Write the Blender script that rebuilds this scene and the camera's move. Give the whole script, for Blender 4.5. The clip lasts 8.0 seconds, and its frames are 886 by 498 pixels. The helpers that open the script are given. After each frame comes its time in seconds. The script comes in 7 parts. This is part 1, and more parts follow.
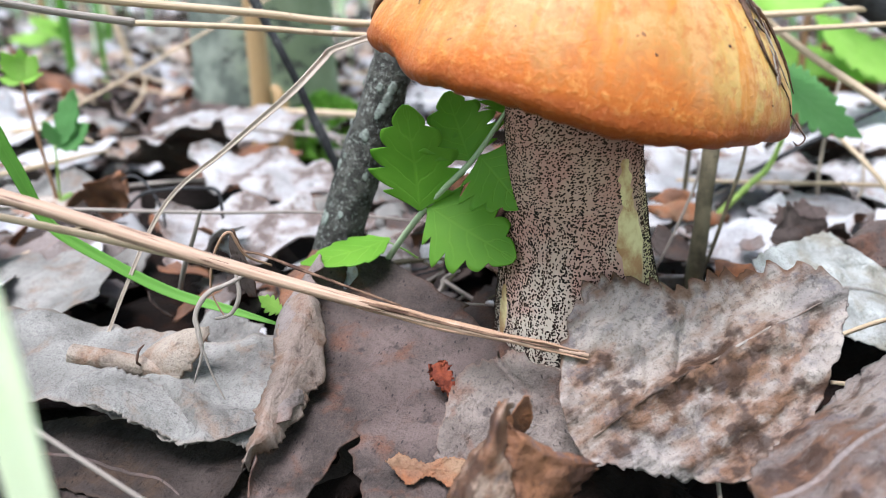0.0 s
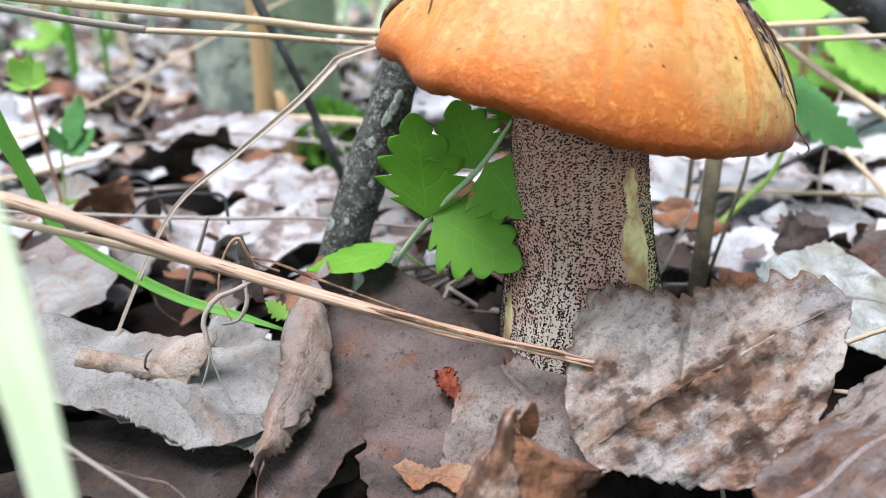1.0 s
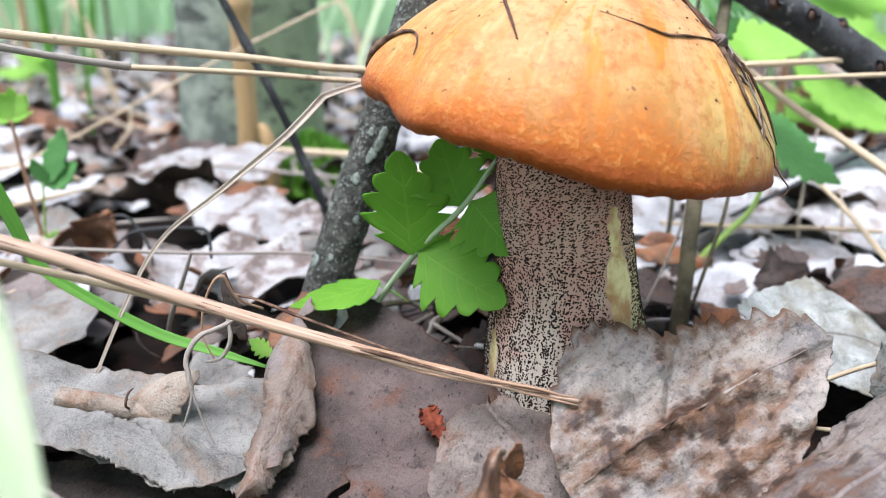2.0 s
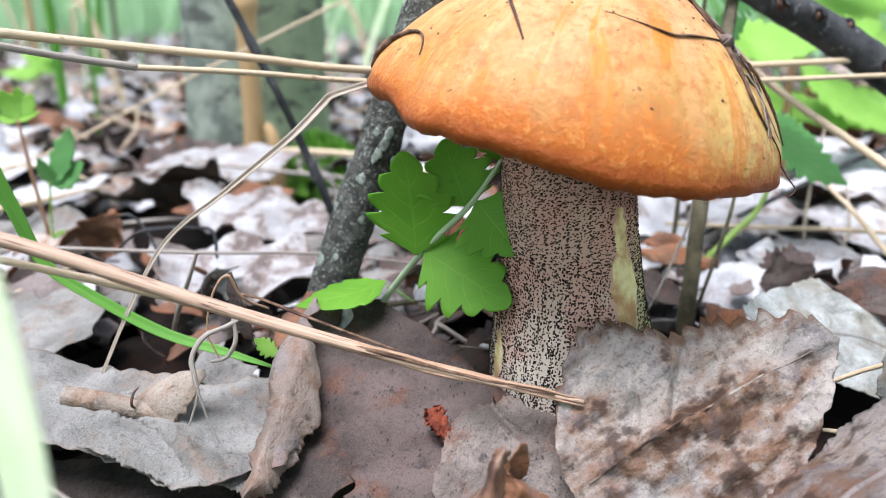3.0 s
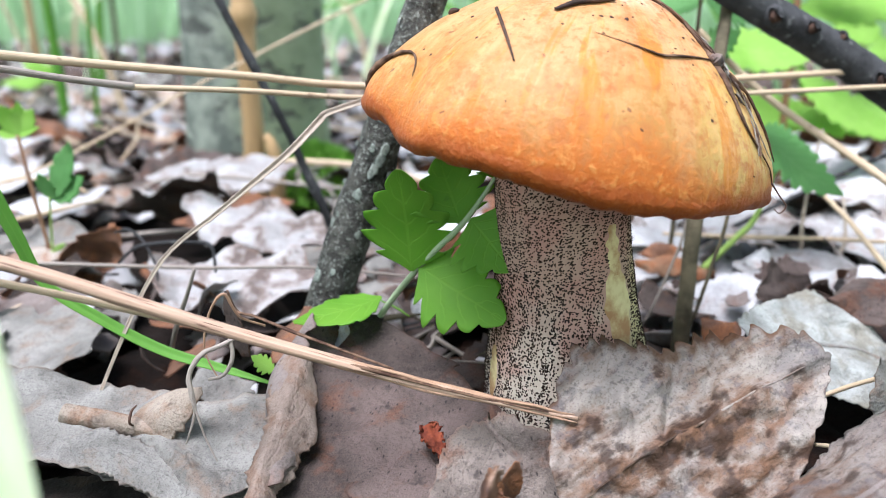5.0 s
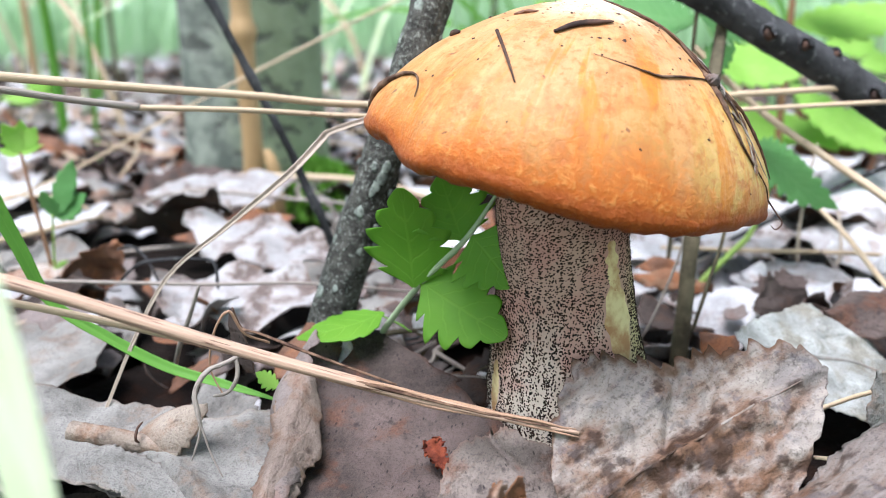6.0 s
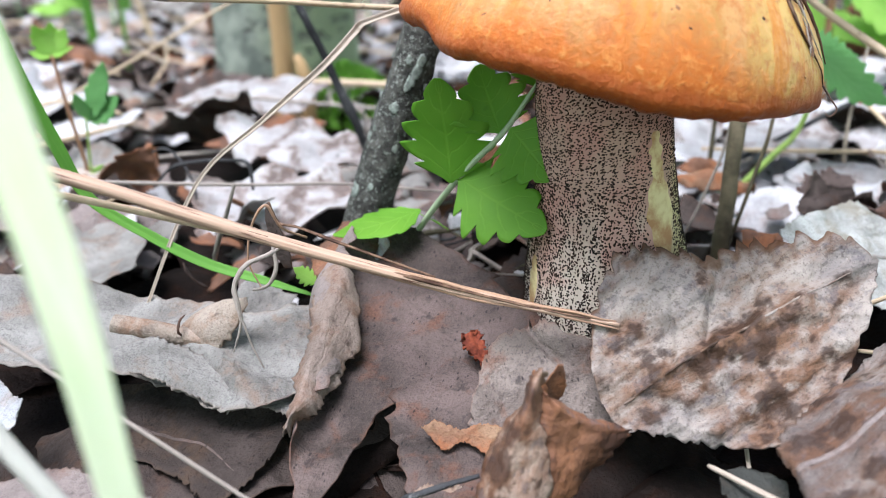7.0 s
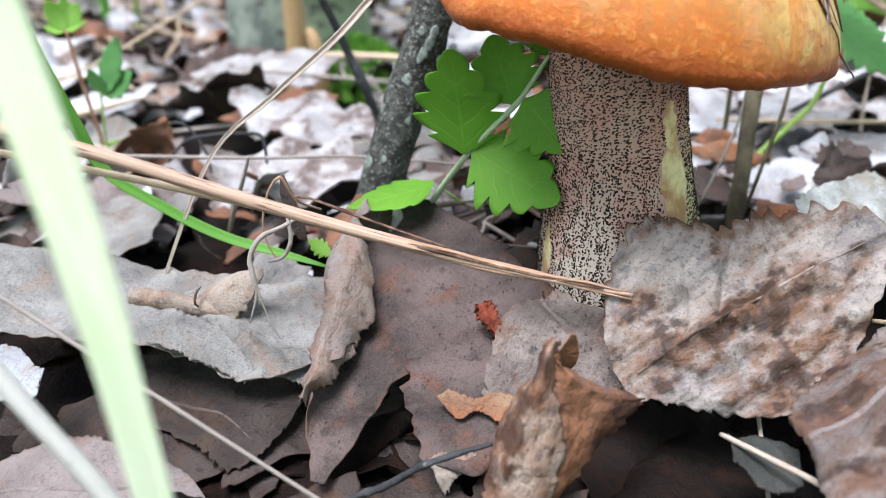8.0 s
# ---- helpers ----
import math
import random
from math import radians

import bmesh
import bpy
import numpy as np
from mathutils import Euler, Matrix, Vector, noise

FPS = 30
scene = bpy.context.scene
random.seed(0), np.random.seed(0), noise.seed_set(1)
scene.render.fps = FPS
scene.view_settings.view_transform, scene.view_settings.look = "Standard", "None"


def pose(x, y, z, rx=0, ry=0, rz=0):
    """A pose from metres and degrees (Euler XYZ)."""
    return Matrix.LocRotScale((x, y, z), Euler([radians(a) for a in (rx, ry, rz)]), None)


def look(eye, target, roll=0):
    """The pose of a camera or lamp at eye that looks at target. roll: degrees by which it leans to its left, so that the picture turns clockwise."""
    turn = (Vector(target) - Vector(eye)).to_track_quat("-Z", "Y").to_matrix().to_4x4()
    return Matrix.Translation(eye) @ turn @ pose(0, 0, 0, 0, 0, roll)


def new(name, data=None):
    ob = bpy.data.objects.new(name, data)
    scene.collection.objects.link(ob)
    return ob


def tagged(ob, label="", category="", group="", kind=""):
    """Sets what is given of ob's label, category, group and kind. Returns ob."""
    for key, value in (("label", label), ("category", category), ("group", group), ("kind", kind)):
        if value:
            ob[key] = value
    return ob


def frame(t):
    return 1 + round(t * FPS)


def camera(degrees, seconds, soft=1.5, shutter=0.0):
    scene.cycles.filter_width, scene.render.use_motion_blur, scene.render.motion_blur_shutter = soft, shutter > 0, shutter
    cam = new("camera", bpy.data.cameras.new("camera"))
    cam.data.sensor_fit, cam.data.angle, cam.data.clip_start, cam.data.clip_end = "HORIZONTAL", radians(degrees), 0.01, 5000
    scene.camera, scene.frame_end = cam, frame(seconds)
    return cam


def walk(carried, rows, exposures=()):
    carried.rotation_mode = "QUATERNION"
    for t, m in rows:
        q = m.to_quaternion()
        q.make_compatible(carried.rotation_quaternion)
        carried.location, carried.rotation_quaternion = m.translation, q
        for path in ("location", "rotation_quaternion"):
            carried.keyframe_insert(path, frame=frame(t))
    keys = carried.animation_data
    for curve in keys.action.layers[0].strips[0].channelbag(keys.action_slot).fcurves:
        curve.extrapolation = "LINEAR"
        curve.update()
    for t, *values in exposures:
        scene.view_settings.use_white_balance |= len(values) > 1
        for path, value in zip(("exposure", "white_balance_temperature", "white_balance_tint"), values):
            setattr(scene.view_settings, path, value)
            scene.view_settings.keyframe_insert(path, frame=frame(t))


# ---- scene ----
# ---------------------------------------------------------------- camera and walk
cam = camera(57.36, 8.0, soft=0.85)
PATH = [
    (0, (0.00339, -0.00432, 0.06198), (-0.0437, 1.8918, -0.5725), -0.35),
    (0.5, (0.00296, -0.00493, 0.06231), (-0.0423, 1.8942, -0.5632), -0.12),
    (1, (0.00229, -0.00529, 0.06240), (-0.0426, 1.8959, -0.5567), 0.01),
    (1.5, (0.00230, -0.00539, 0.06256), (-0.0401, 1.8983, -0.5492), 0.11),
    (1.6, (0.00188, -0.00511, 0.06376), (-0.0045, 1.9173, -0.4880), 0.48),
    (1.7, (0.00188, -0.00511, 0.06376), (0.0020, 1.9173, -0.4880), 0.48),
    (2.8, (0.00188, -0.00511, 0.06376), (-0.0100, 1.9173, -0.4876), 0.48),
    (3, (0.00188, -0.00511, 0.06376), (-0.0124, 1.9173, -0.4876), 0.48),
    (3.5, (0.00173, -0.00533, 0.06389), (-0.0146, 1.9171, -0.4875), 0.44),
    (4, (0.00175, -0.00527, 0.06382), (-0.0185, 1.9158, -0.4923), 0.33),
    (4.2, (0.00185, -0.00530, 0.06400), (-0.0183, 1.9160, -0.4930), 0.30),
    (5.3, (0.00322, -0.00579, 0.06767), (-0.0120, 1.9253, -0.4525), -0.04),
    (5.5, (0.00271, -0.00657, 0.06861), (0.0030, 1.9296, -0.4326), 0.09),
    (6, (0.00224, -0.00703, 0.06729), (-0.0097, 1.9255, -0.4475), -0.10),
    (6.1, (0.00188, -0.00653, 0.06590), (-0.0327, 1.9057, -0.5120), -0.41),
    (6.2, (0.00167, -0.00623, 0.06506), (-0.0466, 1.8938, -0.5510), -0.59),
    (6.3, (0.00151, -0.00601, 0.06444), (-0.0569, 1.8849, -0.5799), -0.73),
    (6.4, (0.00139, -0.00584, 0.06398), (-0.0646, 1.8783, -0.6014), -0.83),
    (6.5, (0.00130, -0.00572, 0.06364), (-0.0702, 1.8735, -0.6172), -0.91),
    (7, (0.00114, -0.00624, 0.06340), (-0.0872, 1.8612, -0.6471), -1.02),
    (7.5, (0.00116, -0.00677, 0.06289), (-0.1208, 1.8333, -0.7112), -1.67),
    (8, (0.00113, -0.00695, 0.06313), (-0.1200, 1.8358, -0.7047), -1.58),
]
walk(cam, [(t, look(eye, target, roll)) for t, eye, target, roll in PATH], [(0, 0.79, 5540, 12), (8, 0.79, 5540, 12)])
# the small lens of the camera, focused on the stem
cam.data.dof.use_dof = True
cam.data.dof.focus_distance = 0.119
cam.data.dof.aperture_fstop = 21.0

# ---------------------------------------------------------------- world, sun
world = bpy.data.worlds.new("overcast_sky")
scene.world = world
world.use_nodes = True
wn = world.node_tree
sky = wn.nodes.new("ShaderNodeTexSky")
sky.sky_type = "NISHITA"
sky.sun_disc = False
sky.sun_elevation = radians(71)
sky.sun_rotation = radians(-144)
sky.air_density = 1.0
sky.dust_density = 4.0
sky.ozone_density = 1.0
wn.links.new(sky.outputs["Color"], wn.nodes["Background"].inputs["Color"])
wn.nodes["Background"].inputs["Strength"].default_value = 0.08
sun = new("sun", bpy.data.lights.new("sun", "SUN"))
sun.data.energy = 4.9
sun.data.angle = radians(32)
sun.data.color = (1.0, 0.96, 0.91)
sun.matrix_world = look((-0.30, -0.42, 1.5), (0, 0, 0))

# ---------------------------------------------------------------- node helpers


def wire(nt, sock, v):
    if isinstance(v, bpy.types.NodeSocket):
        nt.links.new(v, sock)
    elif v is not None:
        if isinstance(v, (tuple, list)) and len(v) == 3 and len(sock.default_value) == 4:
            v = (*v, 1.0)
        sock.default_value = v


def noise_tex(nt, vec, scale, detail=4.0, rough=0.55, distort=0.0):
    n = nt.nodes.new("ShaderNodeTexNoise")
    wire(nt, n.inputs["Vector"], vec)
    n.inputs["Scale"].default_value = scale
    n.inputs["Detail"].default_value = detail
    n.inputs["Roughness"].default_value = rough
    n.inputs["Distortion"].default_value = distort
    return n.outputs["Fac"]


def voronoi(nt, vec, scale, feature="F1"):
    n = nt.nodes.new("ShaderNodeTexVoronoi")
    n.feature = feature
    wire(nt, n.inputs["Vector"], vec)
    n.inputs["Scale"].default_value = scale
    return n.outputs["Distance"]


def calc(nt, op, a, b=0.0, clamp=False):
    n = nt.nodes.new("ShaderNodeMath")
    n.operation, n.use_clamp = op, clamp
    wire(nt, n.inputs[0], a)
    wire(nt, n.inputs[1], b)
    return n.outputs[0]


def band(nt, v, lo, hi):
    """0 below lo, 1 above hi (lo may be the larger)."""
    n = nt.nodes.new("ShaderNodeMapRange")
    n.interpolation_type = "SMOOTHSTEP"
    wire(nt, n.inputs["Value"], v)
    a, b, c, d = (lo, hi, 0.0, 1.0) if lo < hi else (hi, lo, 1.0, 0.0)
    for key, x in (("From Min", a), ("From Max", b), ("To Min", c), ("To Max", d)):
        n.inputs[key].default_value = x
    return n.outputs["Result"]


def blend(nt, fac, a, b):
    n = nt.nodes.new("ShaderNodeMix")
    n.data_type = "RGBA"
    wire(nt, n.inputs[0], fac)
    wire(nt, n.inputs[6], a)
    wire(nt, n.inputs[7], b)
    return n.outputs[2]


def scaled(nt, vec, s):
    n = nt.nodes.new("ShaderNodeMapping")
    wire(nt, n.inputs["Vector"], vec)
    n.inputs["Scale"].default_value = s
    return n.outputs["Vector"]


def coords(nt, what="Object", vary=True):
    c = nt.nodes.new("ShaderNodeTexCoord").outputs[what]
    if not vary:
        return c
    r = nt.nodes.new("ShaderNodeObjectInfo").outputs["Random"]
    a = nt.nodes.new("ShaderNodeVectorMath")
    a.operation = "ADD"
    nt.links.new(c, a.inputs[0])
    nt.links.new(r, a.inputs[1])
    return a.outputs[0]


def surface(name):
    m = bpy.data.materials.new(name)
    m.use_nodes = True
    nt = m.node_tree
    return m, nt, nt.nodes["Principled BSDF"]


def relief(nt, bsdf, height, strength, dist):
    b = nt.nodes.new("ShaderNodeBump")
    b.inputs["Strength"].default_value = strength
    b.inputs["Distance"].default_value = dist
    wire(nt, b.inputs["Height"], height)
    nt.links.new(b.outputs["Normal"], bsdf.inputs["Normal"])
    return b.outputs["Normal"]


def see_through(nt, bsdf, colour, share):
    """Mixes light passing through a thin sheet into its surface."""
    t = nt.nodes.new("ShaderNodeBsdfTranslucent")
    wire(nt, t.inputs["Color"], colour)
    mx = nt.nodes.new("ShaderNodeMixShader")
    mx.inputs[0].default_value = share
    nt.links.new(bsdf.outputs[0], mx.inputs[1])
    nt.links.new(t.outputs[0], mx.inputs[2])
    nt.links.new(mx.outputs[0], nt.nodes["Material Output"].inputs["Surface"])


def veins(nt, pairs):
    """Midrib and side veins on a leaf's own u, v: 1 on a vein."""
    uv = nt.nodes.new("ShaderNodeUVMap").outputs["UV"]
    s = nt.nodes.new("ShaderNodeSeparateXYZ")
    nt.links.new(uv, s.inputs[0])
    u = calc(nt, "ABSOLUTE", calc(nt, "SUBTRACT", s.outputs[0], 0.5))
    wob = calc(nt, "MULTIPLY", noise_tex(nt, uv, 5.0, 2.0), 0.12)
    rib = band(nt, u, 0.028, 0.006)
    slope = calc(nt, "SUBTRACT", calc(nt, "ADD", s.outputs[1], wob), calc(nt, "MULTIPLY", u, 0.65))
    saw = calc(nt, "ABSOLUTE", calc(nt, "SUBTRACT", calc(nt, "FRACT", calc(nt, "MULTIPLY", slope, pairs)), 0.5))
    side = calc(nt, "MULTIPLY", band(nt, saw, 0.09, 0.02), band(nt, u, 0.5, 0.2))
    return calc(nt, "MAXIMUM", rib, side), u, s.outputs[1]


def dry_leaf_material(name, pale, mid, dark, spots=0.5, spot_size=300.0, rust=(0.2, 0.09, 0.04), rust_share=0.3, pits=False, share=0.12, patch_scale=150.0, core=0.0):
    m, nt, b = surface(name)
    c = coords(nt)
    big = noise_tex(nt, c, 95.0, 5.0, 0.62)
    fine = noise_tex(nt, c, 1100.0, 3.0, 0.7)
    mid_n = noise_tex(nt, c, 380.0, 4.0, 0.62)
    tiny = noise_tex(nt, c, 3600.0, 2.0, 0.6)
    v, u, w = veins(nt, 8.0)
    col = blend(nt, band(nt, big, 0.36, 0.62), mid, pale)
    # stains with a darker heart
    lo = 0.61 - 0.22 * rust_share
    stain = noise_tex(nt, c, patch_scale, 5.0, 0.62, 0.3)
    col = blend(nt, calc(nt, "MULTIPLY", band(nt, stain, lo - 0.07, lo + 0.10), 0.8), col, rust)
    if core:
        col = blend(nt, calc(nt, "MULTIPLY", band(nt, calc(nt, "ADD", stain, calc(nt, "MULTIPLY", mid_n, 0.25)), lo + 0.12, lo + 0.24), core), col, dark)
    col = blend(nt, calc(nt, "MULTIPLY", band(nt, noise_tex(nt, c, spot_size, 3.0, 0.6), 0.68 - 0.12 * spots, 0.76), 0.75), col, dark)
    # veins, weathered patches and fine grain
    col = blend(nt, calc(nt, "MULTIPLY", v, 0.2), col, mid)
    col = blend(nt, calc(nt, "MULTIPLY", band(nt, mid_n, 0.50, 0.36), 0.38), col, pale)
    col = blend(nt, calc(nt, "MULTIPLY", band(nt, mid_n, 0.56, 0.70), 0.28), col, dark)
    col = blend(nt, calc(nt, "MULTIPLY", band(nt, fine, 0.53, 0.70), 0.36), col, dark)
    col = blend(nt, calc(nt, "MULTIPLY", band(nt, tiny, 0.53, 0.67), 0.3), col, dark)
    col = blend(nt, calc(nt, "MULTIPLY", band(nt, tiny, 0.46, 0.33), 0.18), col, pale)
    edge = band(nt, calc(nt, "ADD", u, calc(nt, "MULTIPLY", big, 0.16)), 0.53, 0.58)
    col = blend(nt, calc(nt, "MULTIPLY", edge, 0.35), col, rust)
    if pits:
        pit = calc(nt, "MULTIPLY", band(nt, voronoi(nt, scaled(nt, c, (1, 0.45, 1)), 1250.0), 0.26, 0.10), band(nt, mid_n, 0.44, 0.54))
        col = blend(nt, calc(nt, "MULTIPLY", pit, 0.8), col, dark)
    wire(nt, b.inputs["Base Color"], col)
    b.inputs["Roughness"].default_value = 0.66
    b.inputs["Specular IOR Level"].default_value = 0.2 if pale[0] > 0.1 else 0.05
    h = calc(nt, "ADD", calc(nt, "MULTIPLY", v, -0.1), calc(nt, "ADD", calc(nt, "MULTIPLY", fine, 0.9), calc(nt, "MULTIPLY", noise_tex(nt, c, 240.0, 5.0, 0.62, 0.2), 2.4)))
    relief(nt, b, h, 0.75, 0.0006)
    see_through(nt, b, col, share)
    return m


def mottled_material(name, pale, lilac, rust, dark, amount=0.5, scorched=0.8):
    """Bleached leaf with a bloom of mould: rusty stains with dark hearts, drawn out along the midrib, and slate-coloured specks."""
    m, nt, b = surface(name)
    c = coords(nt)
    run = scaled(nt, c, (0.42, 1.0, 1.0))
    big = noise_tex(nt, run, 110.0, 4.0, 0.6)
    stain = noise_tex(nt, run, 92.0, 5.0, 0.64, 0.3)
    mid_n = noise_tex(nt, scaled(nt, c, (0.75, 1.0, 1.0)), 340.0, 4.0, 0.62)
    fine = noise_tex(nt, c, 1200.0, 3.0, 0.65)
    tiny = noise_tex(nt, c, 3000.0, 2.0, 0.6)
    uv = nt.nodes.new("ShaderNodeSeparateXYZ")
    nt.links.new(nt.nodes.new("ShaderNodeUVMap").outputs["UV"], uv.inputs[0])
    heap = calc(nt, "MULTIPLY", band(nt, uv.outputs[1], 0.34, 0.56), band(nt, uv.outputs[1], 0.93, 0.75))
    col = blend(nt, band(nt, big, 0.38, 0.60), lilac, pale)
    lo = 0.66 - 0.18 * amount
    soft = calc(nt, "ADD", stain, calc(nt, "ADD", calc(nt, "MULTIPLY", calc(nt, "SUBTRACT", mid_n, 0.5), 0.34), calc(nt, "MULTIPLY", heap, 0.07)))
    col = blend(nt, calc(nt, "MULTIPLY", band(nt, soft, lo - 0.09, lo + 0.13), 0.85), col, rust)
    heart = calc(nt, "ADD", soft, calc(nt, "MULTIPLY", calc(nt, "SUBTRACT", noise_tex(nt, c, 250.0, 2.0, 0.5), 0.5), 0.75))
    heart = band(nt, heart, lo + 0.05, lo + 0.16)
    slate = band(nt, noise_tex(nt, c, 330.0, 3.0, 0.6), 0.56, 0.66)
    col = blend(nt, calc(nt, "MULTIPLY", slate, 0.5), col, (0.085, 0.075, 0.082))
    col = blend(nt, calc(nt, "MULTIPLY", band(nt, mid_n, 0.47, 0.32), 0.6), col, pale)
    col = blend(nt, calc(nt, "MULTIPLY", heart, 0.75), col, dark)
    col = blend(nt, calc(nt, "MULTIPLY", band(nt, fine, 0.53, 0.68), 0.45), col, dark)
    col = blend(nt, calc(nt, "MULTIPLY", band(nt, tiny, 0.54, 0.66), 0.3), col, dark)
    scorch = band(nt, calc(nt, "ADD", uv.outputs[0], calc(nt, "MULTIPLY", calc(nt, "SUBTRACT", big, 0.5), 0.6)), 0.90, 1.0)
    col = blend(nt, calc(nt, "MULTIPLY", scorch, scorched), col, tuple(0.7 * q for q in rust))
    wire(nt, b.inputs["Base Color"], col)
    b.inputs["Roughness"].default_value = 0.62
    b.inputs["Specular IOR Level"].default_value = 0.25
    ridge = noise_tex(nt, scaled(nt, c, (0.22, 1.0, 1.0)), 260.0, 4.0, 0.6)
    relief(nt, b, calc(nt, "ADD", calc(nt, "MULTIPLY", ridge, 1.5), calc(nt, "ADD", calc(nt, "MULTIPLY", mid_n, 1.2), calc(nt, "MULTIPLY", fine, 0.35))), 0.75, 0.0007)
    see_through(nt, b, col, 0.1)
    return m


def green_leaf_material(name, base, light, pairs=7.0, share=0.4):
    m, nt, b = surface(name)
    c = coords(nt)
    v, u, w = veins(nt, pairs)
    col = blend(nt, noise_tex(nt, c, 90.0, 3.0), base, light)
    col = blend(nt, calc(nt, "MULTIPLY", v, 0.5), col, light)
    col = blend(nt, calc(nt, "MULTIPLY", band(nt, noise_tex(nt, c, 260.0, 2.0), 0.7, 0.78), 0.25), col, (0.03, 0.06, 0.015))
    wire(nt, b.inputs["Base Color"], col)
    b.inputs["Roughness"].default_value = 0.5
    b.inputs["Specular IOR Level"].default_value = 0.3
    relief(nt, b, calc(nt, "ADD", calc(nt, "MULTIPLY", v, -0.8), noise_tex(nt, c, 700.0, 3.0)), 0.5, 0.00018)
    see_through(nt, b, blend(nt, 0.5, col, light), share)
    return m


def straw_material(name, a, bb, streak, dark=(0.12, 0.07, 0.04), dark_share=0.3):
    """Fibrous dry stalk: long streaks along its own v."""
    m, nt, b = surface(name)
    c = coords(nt)
    uv = nt.nodes.new("ShaderNodeUVMap").outputs["UV"]
    fib = noise_tex(nt, scaled(nt, uv, (streak, 6.0, 1)), 1.0, 4.0, 0.6)
    col = blend(nt, fib, a, bb)
    col = blend(nt, calc(nt, "MULTIPLY", band(nt, noise_tex(nt, scaled(nt, uv, (streak * 0.6, 9.0, 1)), 1.3, 3.0), 0.56, 0.7), dark_share * 2), col, dark)
    col = blend(nt, calc(nt, "MULTIPLY", band(nt, noise_tex(nt, c, 500.0, 2.0), 0.66, 0.74), 0.5), col, dark)
    wire(nt, b.inputs["Base Color"], col)
    b.inputs["Roughness"].default_value = 0.55
    relief(nt, b, fib, 0.7, 0.00025)
    return m


def bark_material(name, a, bb, lichen, lichen_share, scale=260.0, bump=0.0006):
    m, nt, b = surface(name)
    c = coords(nt)
    n1 = noise_tex(nt, c, scale, 5.0, 0.65)
    n2 = noise_tex(nt, c, scale * 3.0, 4.0, 0.65)
    col = blend(nt, band(nt, n1, 0.35, 0.65), a, bb)
    col = blend(nt, calc(nt, "MULTIPLY", band(nt, n2, 0.62 - lichen_share * 0.3, 0.7), 0.85), col, lichen)
    wire(nt, b.inputs["Base Color"], col)
    b.inputs["Roughness"].default_value = 0.8
    b.inputs["Specular IOR Level"].default_value = 0.15
    relief(nt, b, calc(nt, "ADD", n1, calc(nt, "MULTIPLY", n2, 0.7)), 0.9, bump)
    return m


# ---------------------------------------------------------------- materials
M_BROWN = dry_leaf_material("brown_leaf", (0.128, 0.092, 0.080), (0.038, 0.028, 0.023), (0.010, 0.008, 0.008), 0.5, 240.0, (0.115, 0.050, 0.028), 0.15, True)
M_MOTTLED = mottled_material("mottled_leaf", (0.295, 0.250, 0.213), (0.165, 0.141, 0.129), (0.125, 0.052, 0.018), (0.020, 0.010, 0.006), 0.76)
M_BURNT = mottled_material("burnt_leaf", (0.24, 0.105, 0.05), (0.16, 0.075, 0.042), (0.11, 0.045, 0.024), (0.04, 0.02, 0.014), 0.6)
M_SHRED = dry_leaf_material("rusty_shred", (0.27, 0.17, 0.10), (0.17, 0.075, 0.04), (0.08, 0.04, 0.025), 0.4, 260.0, (0.28, 0.10, 0.038), 0.5)
M_PAPER = dry_leaf_material("papery_leaf", (0.34, 0.28, 0.225), (0.20, 0.152, 0.115), (0.06, 0.04, 0.03), 0.5, 260.0, (0.20, 0.10, 0.055), 0.35)
# taupe, taken darker for the shade under paler leaves
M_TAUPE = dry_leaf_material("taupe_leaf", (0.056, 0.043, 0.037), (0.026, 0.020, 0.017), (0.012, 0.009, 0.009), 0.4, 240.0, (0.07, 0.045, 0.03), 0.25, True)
M_SLATE = dry_leaf_material("slate_leaf", (0.06, 0.06, 0.053), (0.034, 0.034, 0.03), (0.02, 0.02, 0.018), 0.4, 260.0, (0.06, 0.05, 0.04), 0.2)
M_MOULDY = mottled_material("mouldy_leaf", (0.21, 0.174, 0.152), (0.115, 0.093, 0.084), (0.11, 0.05, 0.024), (0.028, 0.017, 0.013), 0.75, 0.0)
M_CURLED = mottled_material("curled_leaf_skin", (0.38, 0.28, 0.215), (0.20, 0.12, 0.082), (0.15, 0.064, 0.03), (0.04, 0.02, 0.014), 0.75)
M_SCROLL = dry_leaf_material("scrolled_leaf", (0.27, 0.208, 0.172), (0.165, 0.118, 0.094), (0.05, 0.032, 0.026), 0.4, 260.0, (0.17, 0.095, 0.06), 0.35)
M_UNDER = dry_leaf_material("leaf_underside", (0.235, 0.19, 0.172), (0.145, 0.115, 0.102), (0.05, 0.037, 0.034), 0.35, 300.0, (0.17, 0.105, 0.08), 0.15)
M_SPECK = dry_leaf_material("speckled_leaf", (0.225, 0.180, 0.153), (0.115, 0.088, 0.074), (0.024, 0.018, 0.018), 0.55, 350.0, (0.16, 0.08, 0.05), 0.15, True)
M_GREY = dry_leaf_material("grey_leaf", (0.28, 0.262, 0.235), (0.14, 0.127, 0.112), (0.034, 0.028, 0.028), 0.45, 240.0, (0.21, 0.145, 0.105), 0.15)
M_WHITE = dry_leaf_material("bleached_leaf", (0.44, 0.43, 0.435), (0.27, 0.26, 0.265), (0.14, 0.13, 0.13), 0.3, 200.0, (0.32, 0.25, 0.2), 0.1)
